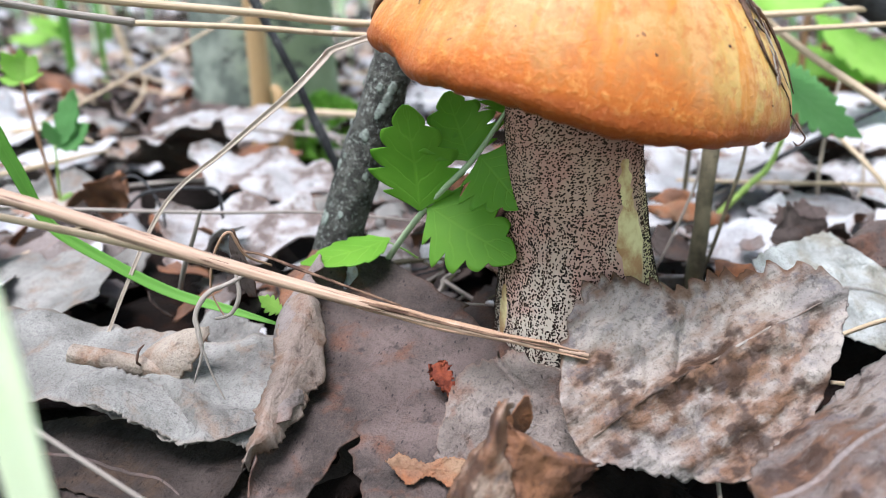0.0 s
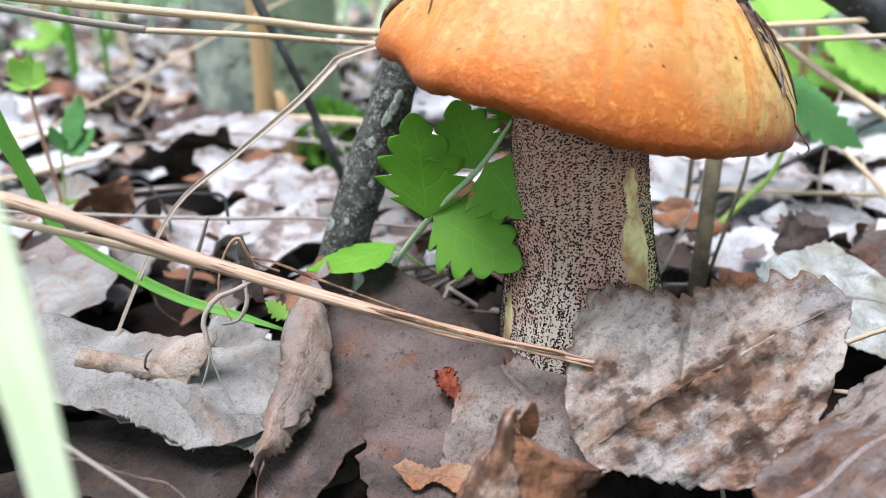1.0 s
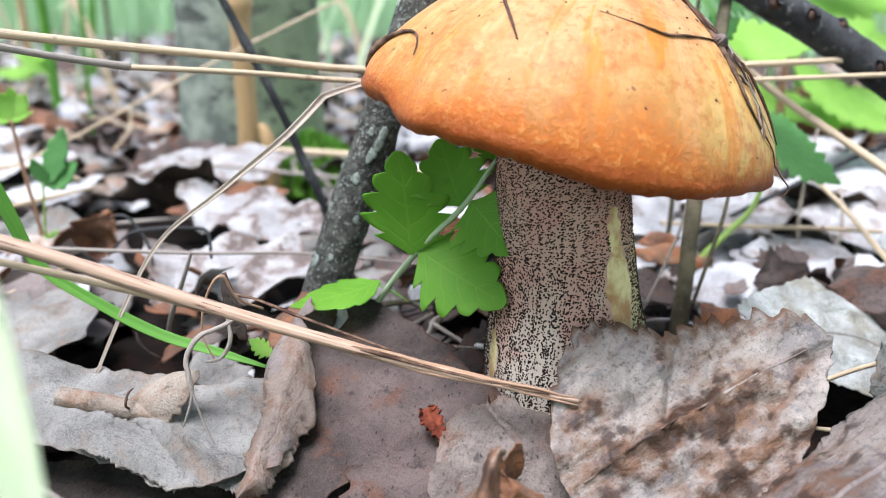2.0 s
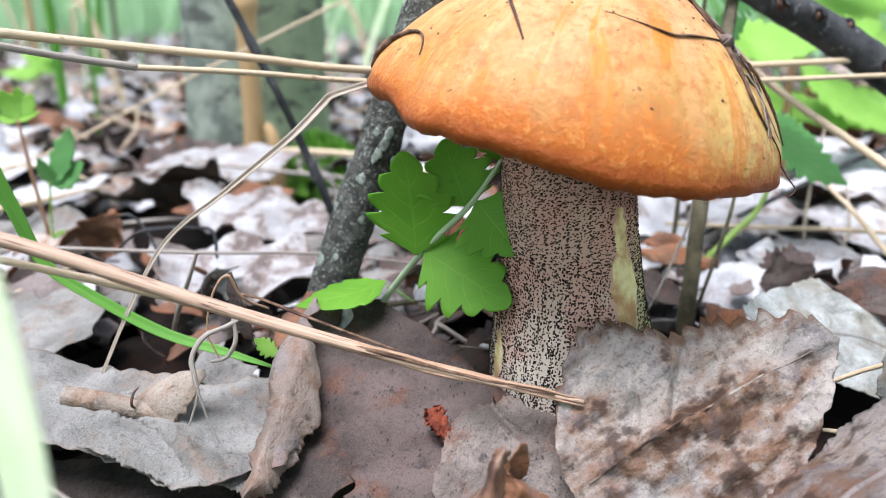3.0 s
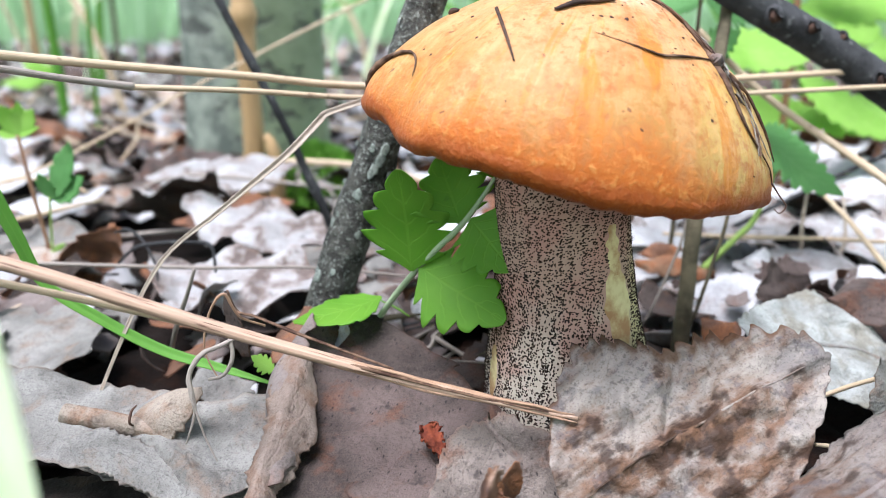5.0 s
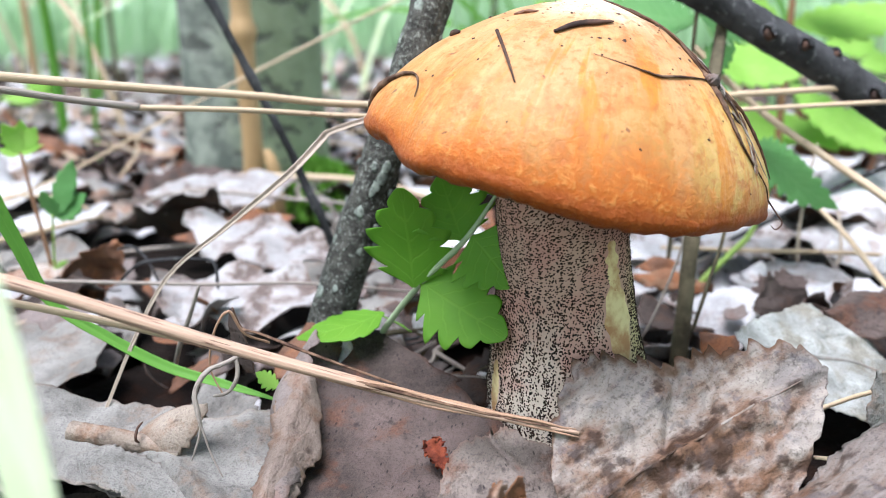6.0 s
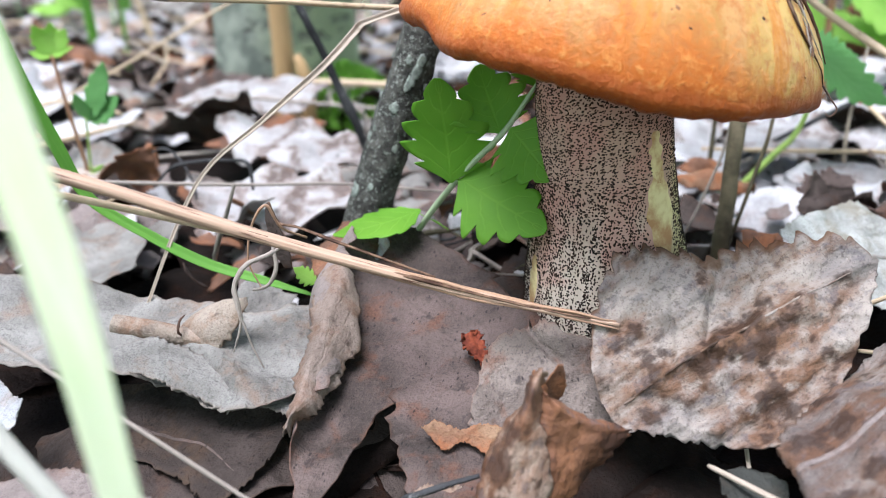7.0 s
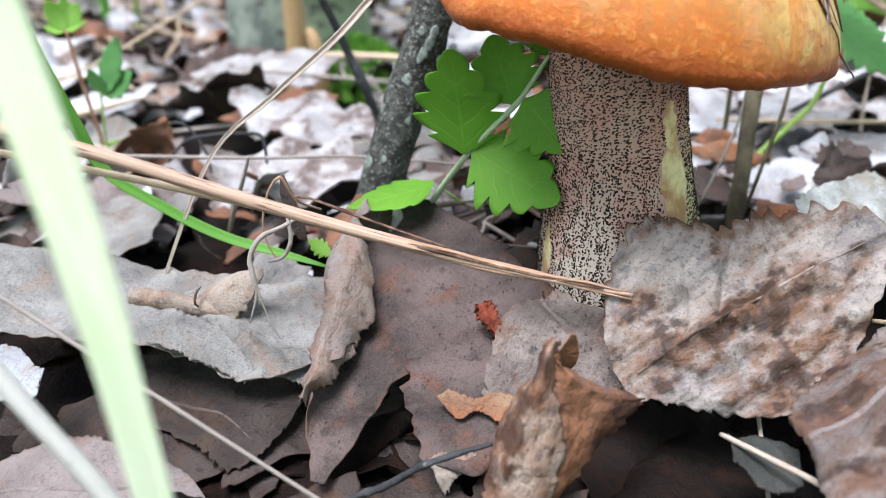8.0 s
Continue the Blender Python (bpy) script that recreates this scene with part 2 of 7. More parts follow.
M_TAN = dry_leaf_material("tan_leaf", (0.44, 0.37, 0.31), (0.26, 0.20, 0.16), (0.07, 0.05, 0.045), 0.4, 240.0, (0.26, 0.12, 0.06), 0.4)
# dark brown, which also stands for shade under paler leaves
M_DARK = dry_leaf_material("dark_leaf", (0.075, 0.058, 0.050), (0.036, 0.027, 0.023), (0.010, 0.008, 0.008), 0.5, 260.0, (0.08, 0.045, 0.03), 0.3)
M_RUST = dry_leaf_material("rust_leaf", (0.20, 0.10, 0.06), (0.11, 0.055, 0.035), (0.05, 0.03, 0.025), 0.4, 260.0, (0.3, 0.12, 0.05), 0.4)
# leaf colour taken near black, for the shade in hollows
M_DEEP = dry_leaf_material("shade_dark_leaf", (0.016, 0.011, 0.009), (0.008, 0.0055, 0.0045), (0.003, 0.0025, 0.0025), 0.5, 260.0, (0.022, 0.010, 0.006), 0.3)
M_GREEN = green_leaf_material("fresh_leaf", (0.10, 0.27, 0.015), (0.26, 0.48, 0.05), 5.0, 0.5)
M_NETTLE = green_leaf_material("light_leaf", (0.20, 0.40, 0.04), (0.48, 0.70, 0.17), 9.0, 0.55)
M_GRASS = green_leaf_material("grass_blade", (0.10, 0.26, 0.025), (0.19, 0.40, 0.06), 1.0, 0.45)
M_TEAL = green_leaf_material("shaded_leaf", (0.085, 0.25, 0.06), (0.24, 0.45, 0.16), 8.0, 0.5)
M_LIME = green_leaf_material("lime_stem", (0.30, 0.46, 0.08), (0.45, 0.58, 0.16), 1.0, 0.3)
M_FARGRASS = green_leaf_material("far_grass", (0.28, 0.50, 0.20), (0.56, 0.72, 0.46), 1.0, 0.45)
# near-white green: strong light put into the blade's colour
M_LITGRASS = green_leaf_material("lit_grass", (0.80, 0.90, 0.52), (1.0, 1.0, 0.86), 1.0, 0.5)
M_STRAW = straw_material("straw", (0.56, 0.41, 0.30), (0.27, 0.125, 0.065), 17.0, (0.10, 0.04, 0.02), 0.6)
M_FRAYED = straw_material("frayed_straw", (0.46, 0.29, 0.18), (0.22, 0.11, 0.06), 12.0, (0.09, 0.045, 0.025), 0.4)
M_PALESTRAW = straw_material("pale_straw", (0.56, 0.43, 0.29), (0.42, 0.30, 0.18), 20.0, (0.20, 0.12, 0.07), 0.25)
M_GREYSTRAW = straw_material("grey_straw", (0.36, 0.305, 0.26), (0.19, 0.15, 0.122), 22.0, (0.14, 0.1, 0.08), 0.3)
M_BLEACHED = straw_material("bleached_straw", (0.62, 0.58, 0.52), (0.46, 0.42, 0.36), 18.0, (0.26, 0.22, 0.19), 0.2)
M_HAY = straw_material("hay", (0.46, 0.38, 0.30), (0.27, 0.205, 0.15), 20.0, (0.15, 0.10, 0.07), 0.35)
M_CANE = straw_material("cane", (0.42, 0.27, 0.12), (0.28, 0.165, 0.07), 16.0, (0.22, 0.12, 0.06), 0.25)
M_STICK = bark_material("lichen_bark", (0.028, 0.026, 0.022), (0.085, 0.08, 0.068), (0.26, 0.27, 0.235), 0.36, 420.0, 0.0008)
M_BLACKTWIG = bark_material("dark_bark", (0.022, 0.021, 0.021), (0.055, 0.053, 0.054), (0.14, 0.135, 0.13), 0.14, 150.0, 0.0005)
M_OLIVE = bark_material("olive_stalk", (0.06, 0.05, 0.03), (0.12, 0.098, 0.06), (0.04, 0.03, 0.02), 0.25, 200.0, 0.0003)
M_GREENSTEM = green_leaf_material("green_stem", (0.30, 0.40, 0.20), (0.44, 0.50, 0.32), 1.0, 0.15)
M_REDSTEM = green_leaf_material("red_stem", (0.28, 0.10, 0.06), (0.36, 0.22, 0.12), 1.0, 0.1)


def soil_material():
    m, nt, b = surface("humus")
    c = coords(nt, vary=False)
    # dark humus, blackened further to carry the shade between leaves
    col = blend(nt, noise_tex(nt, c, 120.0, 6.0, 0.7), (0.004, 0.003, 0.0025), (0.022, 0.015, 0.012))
    wire(nt, b.inputs["Base Color"], col)
    b.inputs["Roughness"].default_value = 0.95
    b.inputs["Specular IOR Level"].default_value = 0.08
    relief(nt, b, noise_tex(nt, c, 220.0, 6.0, 0.7), 1.0, 0.004)
    return m


def moss_material():
    m, nt, b = surface("moss")
    c = coords(nt)
    col = blend(nt, noise_tex(nt, c, 140.0, 4.0), (0.05, 0.15, 0.008), (0.20, 0.40, 0.035))
    wire(nt, b.inputs["Base Color"], col)
    b.inputs["Roughness"].default_value = 0.8
    see_through(nt, b, col, 0.25)
    return m


def cap_material():
    m, nt, b = surface("mushroom_skin")
    c = coords(nt, vary=False)
    s = nt.nodes.new("ShaderNodeSeparateXYZ")
    nt.links.new(c, s.inputs[0])
    uv = nt.nodes.new("ShaderNodeUVMap").outputs["UV"]
    v = nt.nodes.new("ShaderNodeSeparateXYZ")
    nt.links.new(uv, v.inputs[0])
    big = noise_tex(nt, c, 48.0, 4.0, 0.6)
    blot = noise_tex(nt, c, 150.0, 5.0, 0.68)
    streak = noise_tex(nt, scaled(nt, uv, (34.0, 1.6, 1)), 1.0, 4.0, 0.6, 0.5)
    thread = noise_tex(nt, scaled(nt, uv, (120.0, 5.0, 1)), 1.0, 3.0, 0.6, 0.6)
    wrinkle = noise_tex(nt, c, 720.0, 5.0, 0.66, 0.25)
    grain = noise_tex(nt, c, 1500.0, 3.0, 0.6)
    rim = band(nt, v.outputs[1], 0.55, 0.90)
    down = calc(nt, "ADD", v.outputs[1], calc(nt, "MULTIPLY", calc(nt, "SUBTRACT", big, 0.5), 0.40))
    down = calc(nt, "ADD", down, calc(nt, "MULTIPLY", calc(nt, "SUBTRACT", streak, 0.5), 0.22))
    # crown painted cream for the sky's sheen; tan shoulder, orange flank
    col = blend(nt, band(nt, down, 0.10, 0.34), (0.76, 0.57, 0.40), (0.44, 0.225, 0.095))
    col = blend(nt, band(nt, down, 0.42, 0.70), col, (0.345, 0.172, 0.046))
    # greener ochre towards +x
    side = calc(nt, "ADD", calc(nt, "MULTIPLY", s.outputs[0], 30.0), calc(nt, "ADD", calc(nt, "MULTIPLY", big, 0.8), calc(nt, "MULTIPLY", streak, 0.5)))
    ochre_side = band(nt, side, 0.85, 1.30)
    col = blend(nt, calc(nt, "MULTIPLY", ochre_side, 0.95), col, (0.47, 0.305, 0.085))
    # orange runs and pale threads down the slope
    body = band(nt, v.outputs[1], 0.28, 0.5)
    col = blend(nt, calc(nt, "MULTIPLY", calc(nt, "MULTIPLY", band(nt, streak, 0.54, 0.60), body), 0.95), col, (0.43, 0.165, 0.022))
    col = blend(nt, calc(nt, "MULTIPLY", band(nt, streak, 0.46, 0.36), 0.4), col, (0.50, 0.28, 0.12))
    col = blend(nt, calc(nt, "MULTIPLY", band(nt, thread, 0.55, 0.68), 0.2), col, (0.62, 0.36, 0.15))
    col = blend(nt, calc(nt, "MULTIPLY", band(nt, blot, 0.50, 0.64), 0.55), col, (0.35, 0.115, 0.03))
    cloud = noise_tex(nt, c, 360.0, 5.0, 0.7)
    col = blend(nt, calc(nt, "MULTIPLY", band(nt, cloud, 0.51, 0.64), 0.30), col, (0.58, 0.33, 0.14))
    col = blend(nt, calc(nt, "MULTIPLY", band(nt, cloud, 0.49, 0.38), 0.45), col, (0.35, 0.125, 0.032))
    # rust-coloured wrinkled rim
    col = blend(nt, calc(nt, "MULTIPLY", band(nt, calc(nt, "ADD", down, calc(nt, "SUBTRACT", calc(nt, "MULTIPLY", calc(nt, "SUBTRACT", wrinkle, 0.5), 0.35), calc(nt, "MULTIPLY", ochre_side, 0.13))), 0.68, 0.84), 0.92), col, (0.40, 0.098, 0.007))
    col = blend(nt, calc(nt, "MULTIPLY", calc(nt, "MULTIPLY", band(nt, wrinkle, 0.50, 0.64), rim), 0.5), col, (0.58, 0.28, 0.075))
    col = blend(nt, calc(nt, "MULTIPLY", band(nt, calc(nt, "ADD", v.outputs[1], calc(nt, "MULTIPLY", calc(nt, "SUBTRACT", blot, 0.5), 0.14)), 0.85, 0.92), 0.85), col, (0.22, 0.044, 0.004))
    col = blend(nt, calc(nt, "MULTIPLY", band(nt, wrinkle, 0.47, 0.34), 0.5), col, (0.33, 0.10, 0.022))
    col = blend(nt, calc(nt, "MULTIPLY", band(nt, grain, 0.55, 0.70), 0.25), col, (0.38, 0.15, 0.04))
    col = blend(nt, calc(nt, "MULTIPLY", band(nt, noise_tex(nt, c, 420.0, 2.0), 0.71, 0.75), 0.8), col, (0.14, 0.06, 0.028))
    wire(nt, b.inputs["Base Color"], col)
    b.inputs["Roughness"].default_value = 0.5
    b.inputs["Specular IOR Level"].default_value = 0.22
    b.inputs["Subsurface Weight"].default_value = 0.08
    b.inputs["Subsurface Radius"].default_value = (0.003, 0.0015, 0.0006)
    deep = calc(nt, "ADD", calc(nt, "MULTIPLY", rim, 0.8), 0.25)
    h = calc(nt, "ADD", calc(nt, "MULTIPLY", wrinkle, deep), calc(nt, "ADD", calc(nt, "MULTIPLY", grain, 0.25), calc(nt, "MULTIPLY", thread, 0.35)))
    relief(nt, b, h, 0.8, 0.0004)
    return m


def stem_material():
    m, nt, b = surface("mushroom_stem")
    c = coords(nt, vary=False)
    s = nt.nodes.new("ShaderNodeSeparateXYZ")
    nt.links.new(c, s.inputs[0])
    fib = noise_tex(nt, scaled(nt, c, (1, 1, 0.12)), 420.0, 4.0, 0.6)
    big = noise_tex(nt, c, 90.0, 3.0)
    col = blend(nt, fib, (0.47, 0.385, 0.305), (0.67, 0.575, 0.465))
    # flushed pink and brown towards the cap, darkened there for the cap's shade
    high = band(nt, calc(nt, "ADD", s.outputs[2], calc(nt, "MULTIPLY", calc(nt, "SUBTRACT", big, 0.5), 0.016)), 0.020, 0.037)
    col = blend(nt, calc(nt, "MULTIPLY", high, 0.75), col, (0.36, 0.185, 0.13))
    pink = calc(nt, "MULTIPLY", band(nt, noise_tex(nt, c, 120.0, 3.0), 0.42, 0.60), band(nt, s.outputs[2], 0.012, 0.026))
    col = blend(nt, calc(nt, "MULTIPLY", pink, 0.75), col, (0.42, 0.21, 0.165))
    col = blend(nt, calc(nt, "MULTIPLY", band(nt, calc(nt, "ADD", s.outputs[0], calc(nt, "MULTIPLY", big, 0.004)), 0.0085, 0.0115), 0.8), col, (0.50, 0.43, 0.20))
    wire(nt, b.inputs["Base Color"], col)
    b.inputs["Roughness"].default_value = 0.75
    b.inputs["Specular IOR Level"].default_value = 0.2
    relief(nt, b, fib, 0.6, 0.0004)
    return m


def plain_material(name, a, bb, scale, rough=0.7, bump=0.0003):
    m, nt, b = surface(name)
    c = coords(nt)
    n = noise_tex(nt, c, scale, 4.0, 0.6)
    wire(nt, b.inputs["Base Color"], blend(nt, band(nt, n, 0.35, 0.65), a, bb))
    b.inputs["Roughness"].default_value = rough
    b.inputs["Specular IOR Level"].default_value = 0.15
    relief(nt, b, n, 0.6, bump)
    return m


def trunk_material():
    """Smooth young bark: grey, greener on one side, with dark cross marks."""
    m, nt, b = surface("trunk_bark")
    c = coords(nt, vary=False)
    s = nt.nodes.new("ShaderNodeSeparateXYZ")
    nt.links.new(c, s.inputs[0])
    n1 = noise_tex(nt, c, 70.0, 5.0, 0.65)
    col = blend(nt, band(nt, n1, 0.35, 0.65), (0.075, 0.085, 0.068), (0.23, 0.245, 0.195))
    green = band(nt, calc(nt, "ADD", calc(nt, "MULTIPLY", s.outputs[0], 20.0), n1), 0.3, 0.8)
    col = blend(nt, calc(nt, "MULTIPLY", green, 0.7), col, (0.175, 0.215, 0.105))
    mark = band(nt, noise_tex(nt, scaled(nt, c, (1, 1, 2.2)), 52.0, 5.0, 0.65), 0.555, 0.62)
    col = blend(nt, calc(nt, "MULTIPLY", mark, 0.8), col, (0.035, 0.035, 0.028))
    col = blend(nt, calc(nt, "MULTIPLY", band(nt, noise_tex(nt, c, 400.0, 3.0), 0.55, 0.7), 0.4), col, (0.10, 0.11, 0.08))
    wire(nt, b.inputs["Base Color"], col)
    b.inputs["Roughness"].default_value = 0.8
    relief(nt, b, calc(nt, "ADD", n1, calc(nt, "MULTIPLY", mark, -0.8)), 0.7, 0.0015)
    return m


M_TRUNK = trunk_material()
M_LITTERWHITE = dry_leaf_material("bleached_litter", (0.60, 0.58, 0.575), (0.38, 0.36, 0.355), (0.12, 0.11, 0.11), 0.35, 200.0, (0.34, 0.26, 0.22), 0.15)
M_PATCHY = dry_leaf_material("patchy_leaf", (0.46, 0.44, 0.43), (0.30, 0.275, 0.265), (0.06, 0.045, 0.04), 0.4, 200.0, (0.20, 0.12, 0.085), 0.42, False, 0.12, 90.0, 0.6)
M_HOAR = dry_leaf_material("hoary_leaf", (0.46, 0.455, 0.425), (0.21, 0.205, 0.185), (0.06, 0.056, 0.048), 0.5, 200.0, (0.19, 0.165, 0.12), 0.42)
M_SOIL, M_MOSS, M_CAP, M_STEM = soil_material(), moss_material(), cap_material(), stem_material()
M_SCALE = plain_material("stem_scale", (0.013, 0.009, 0.008), (0.05, 0.028, 0.02), 500.0)
M_TORN = plain_material("torn_flesh", (0.64, 0.53, 0.27), (0.36, 0.19, 0.085), 230.0)
M_PORES = plain_material("pores", (0.60, 0.52, 0.38), (0.50, 0.40, 0.27), 900.0)
M_VINE = plain_material("dry_vine", (0.045, 0.022, 0.014), (0.16, 0.095, 0.06), 420.0)
M_BARKBIT = plain_material("bark_bit", (0.03, 0.018, 0.014), (0.09, 0.05, 0.035), 300.0)
M_LICHEN = plain_material("lichen", (0.27, 0.29, 0.25), (0.12, 0.13, 0.11), 900.0, 0.9, 0.0004)
M_ORANGE = plain_material("rotten_wood", (0.25, 0.062, 0.028), (0.11, 0.026, 0.016), 500.0, 0.9, 0.0010)


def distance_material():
    """Sunlit foliage far off, out of focus; its daylight is emission of its own."""
    m, nt, b = surface("glowing_foliage")
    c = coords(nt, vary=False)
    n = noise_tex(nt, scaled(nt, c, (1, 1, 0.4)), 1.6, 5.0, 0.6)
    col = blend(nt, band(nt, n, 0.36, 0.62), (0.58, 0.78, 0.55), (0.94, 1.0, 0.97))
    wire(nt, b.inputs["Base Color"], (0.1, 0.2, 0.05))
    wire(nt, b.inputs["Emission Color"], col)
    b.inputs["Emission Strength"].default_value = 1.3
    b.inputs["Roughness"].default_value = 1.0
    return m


M_FAR = distance_material()

# ---------------------------------------------------------------- mesh helpers


def mesh_of(name, verts, faces, material, uvs=None, smooth=True):
    me = bpy.data.meshes.new(name)
    me.from_pydata([tuple(map(float, v)) for v in verts], [], faces)
    if uvs is not None:
        layer = me.uv_layers.new(name="UVMap")
        idx = np.empty(len(me.loops), dtype=np.int32)
        me.loops.foreach_get("vertex_index", idx)
        layer.data.foreach_set("uv", np.asarray(uvs, dtype=np.float32)[idx].ravel())
    if smooth:
        me.polygons.foreach_set("use_smooth", [True] * len(me.polygons))
    me.materials.append(material)
    me.update()
    return me


def thing(name, label, category, group="", kind="", at=(0, 0, 0)):
    ob = new(name)
    ob.location = at
    ob.empty_display_size = 0.005
    return tagged(ob, label, category, group, kind)


def part(name, data, parent, label="", kind=""):
    ob = new(name, data)
    ob.parent = parent
    if label or kind:
        tagged(ob, label, "", "", kind)
    return ob


def curve_list(vals, t):
    """Smooth values between evenly spaced ones (Catmull-Rom)."""
    v = np.asarray(vals, dtype=float)
    x = np.clip(np.asarray(t, dtype=float), 0, 1) * (len(v) - 1)
    i = np.minimum(x.astype(int), len(v) - 2)
    f = (x - i).reshape(-1, *([1] * (v.ndim - 1)))
    p0, p1, p2, p3 = v[np.maximum(i - 1, 0)], v[i], v[i + 1], v[np.minimum(i + 2, len(v) - 1)]
    return 0.5 * (2 * p1 + (p2 - p0) * f + (2 * p0 - 5 * p1 + 4 * p2 - p3) * f ** 2 + (3 * p1 - p0 - 3 * p2 + p3) * f ** 3)


def grid(rows, cols, wrap=False):
    out = []
    n = cols if wrap else cols - 1
    for i in range(rows - 1):
        for j in range(n):
            k = (j + 1) % cols
            out.append((i * cols + j, i * cols + k, (i + 1) * cols + k, (i + 1) * cols + j))
    return out


def solid(v, r, c, uvs, thick):
    """Gives a grid of r rows and c columns its thickness."""
    g = v.reshape(r, c, 3)
    nrm = np.cross(np.gradient(g, axis=1), np.gradient(g, axis=0)).reshape(-1, 3)
    nrm /= np.maximum(np.linalg.norm(nrm, axis=1, keepdims=True), 1e-12)
    n = len(v)
    faces = grid(r, c)
    faces = faces + [tuple(n + q for q in reversed(f)) for f in faces]
    rim = [j for j in range(c)] + [i * c + c - 1 for i in range(1, r)] + [(r - 1) * c + j for j in range(c - 2, -1, -1)] + [i * c for i in range(r - 2, 0, -1)]
    for a, b in zip(rim, rim[1:] + rim[:1]):
        faces.append((b, a, n + a, n + b))
    return np.vstack([v, v - nrm * thick]), faces, uvs + uvs


def sheet(length, wl, wr, nu=14, nv=36, teeth=0, tooth=0.15, cup=0.0, bow=0.0, roll=None, rumple=0.0008, ripple=0.0, ragged=0.0, seed=1, thick=0.0002, folds=0, fold=0.0, round_teeth=False, uneven=False):
    """A leaf in its own frame: base at the origin, tip at (0, length, 0), z its upper side. wl, wr: half widths left and right of
    the midrib, from base to tip. cup: how far it bends across (1/m); bow: how far along (radians); roll: (start, radius, side)."""
    ts = np.linspace(0, 1, nv + 1)
    us = np.linspace(-1, 1, nu + 1)
    ang = bow * (0.5 - ts)
    my = np.concatenate([[0], np.cumsum(np.cos(ang[:-1]))])
    mz = np.concatenate([[0], np.cumsum(np.sin(ang[:-1]))])
    k = length / math.hypot(my[-1], mz[-1])
    my, mz = my * k, mz * k
    left, right = np.maximum(curve_list(wl, ts), 1e-4), np.maximum(curve_list(wr, ts), 1e-4)
    verts, uvs = [], []
    for i, t in enumerate(ts):
        saw = (t * teeth) % 1.0 if teeth else 0.5
        if round_teeth:
            saw = math.sin(0.5 * math.pi * saw) ** 0.8 if saw < 0.86 else (1 - saw) / 0.14
        for u in us:
            w = left[i] if u < 0 else right[i]
            rag = ragged * noise.noise((t * 9, u * 0.5 + seed, seed)) + 0.6 * ragged * noise.noise((t * 31, u * 0.5, seed + 4)) + 0.14 * ragged * noise.noise((t * 84, u * 0.5, seed + 8))
            cut = tooth
            if uneven:
                cut = 0.2 * tooth if u > 0 else tooth * (1 + 1.1 * noise.noise((int(t * teeth) * 0.71, seed, 2.0)))
            s = u * w * (1 + (cut * (saw - 0.5) + rag) * abs(u) ** 3)
            if abs(cup) > 1e-6:
                x, z = math.sin(cup * s) / cup, (1 - math.cos(cup * s)) / cup
                tx, tz = math.cos(cup * s), math.sin(cup * s)
            else:
                x, z = s, 0.0
            start = float(curve_list(roll[0], [t])[0]) if roll else 1.0
            if roll and u * roll[2] > 0 and abs(s) > start:
                rr = (roll[1] * (1.15 - 0.6 * t)) * (1 + 0.35 * noise.noise((t * 4, 3.0, seed)))
                a = (abs(s) - start) / rr
                rr *= 1 - 0.07 * min(a, 6)
                x = roll[2] * (start + rr * math.sin(a))
                z = rr * (1 - math.cos(a))
            p = (x * 55 + seed * 3.1, t * length * 55, seed * 1.7)
            z += rumple * (1.5 * noise.noise(p) + 0.7 * noise.noise((p[0] * 2.7, p[1] * 2.7, p[2]))) + 0.25 * rumple * noise.noise((p[0] * 7, p[1] * 7, p[2]))
            z += ripple * u * u * math.sin(t * 17 + 2.2 * u + seed)
            if folds:
                z += fold * abs(((t - 0.5 * abs(u)) * folds) % 1.0 - 0.5)
            verts.append((x, my[i], mz[i] + z))
            uvs.append((u * 0.5 + 0.5, t))
    return solid(np.array(verts), nv + 1, nu + 1, uvs, thick)


def frame_of(base, tip, up):
    b, t = Vector(base), Vector(tip)
    y = (t - b).normalized()
    z = Vector(up)
    z = (z - y * z.dot(y)).normalized()
    x = y.cross(z)
    m = Matrix((x, y, z)).transposed().to_4x4()
    m.translation = b
    return m


def leaf_on(name, base, tip, up, wl, wr, material, parent=None, under=None, **more):
    """A leaf from its base to its tip, as an object at its true place."""
    length = (Vector(tip) - Vector(base)).length
    v, f, uv = sheet(length, wl, wr, **more)
    ob = new(name, mesh_of(name, v, f, material, uv))
    if under:
        ob.data.materials.append(under)
        half = len(v) // 2
        ob.data.polygons.foreach_set("material_index", [1 if min(q) >= half else 0 for q in f])
    ob.matrix_world = frame_of(base, tip, up)
    if parent:
        ob.parent = parent
        ob.matrix_parent_inverse = Matrix.Translation(-Vector(parent.location))
    return ob


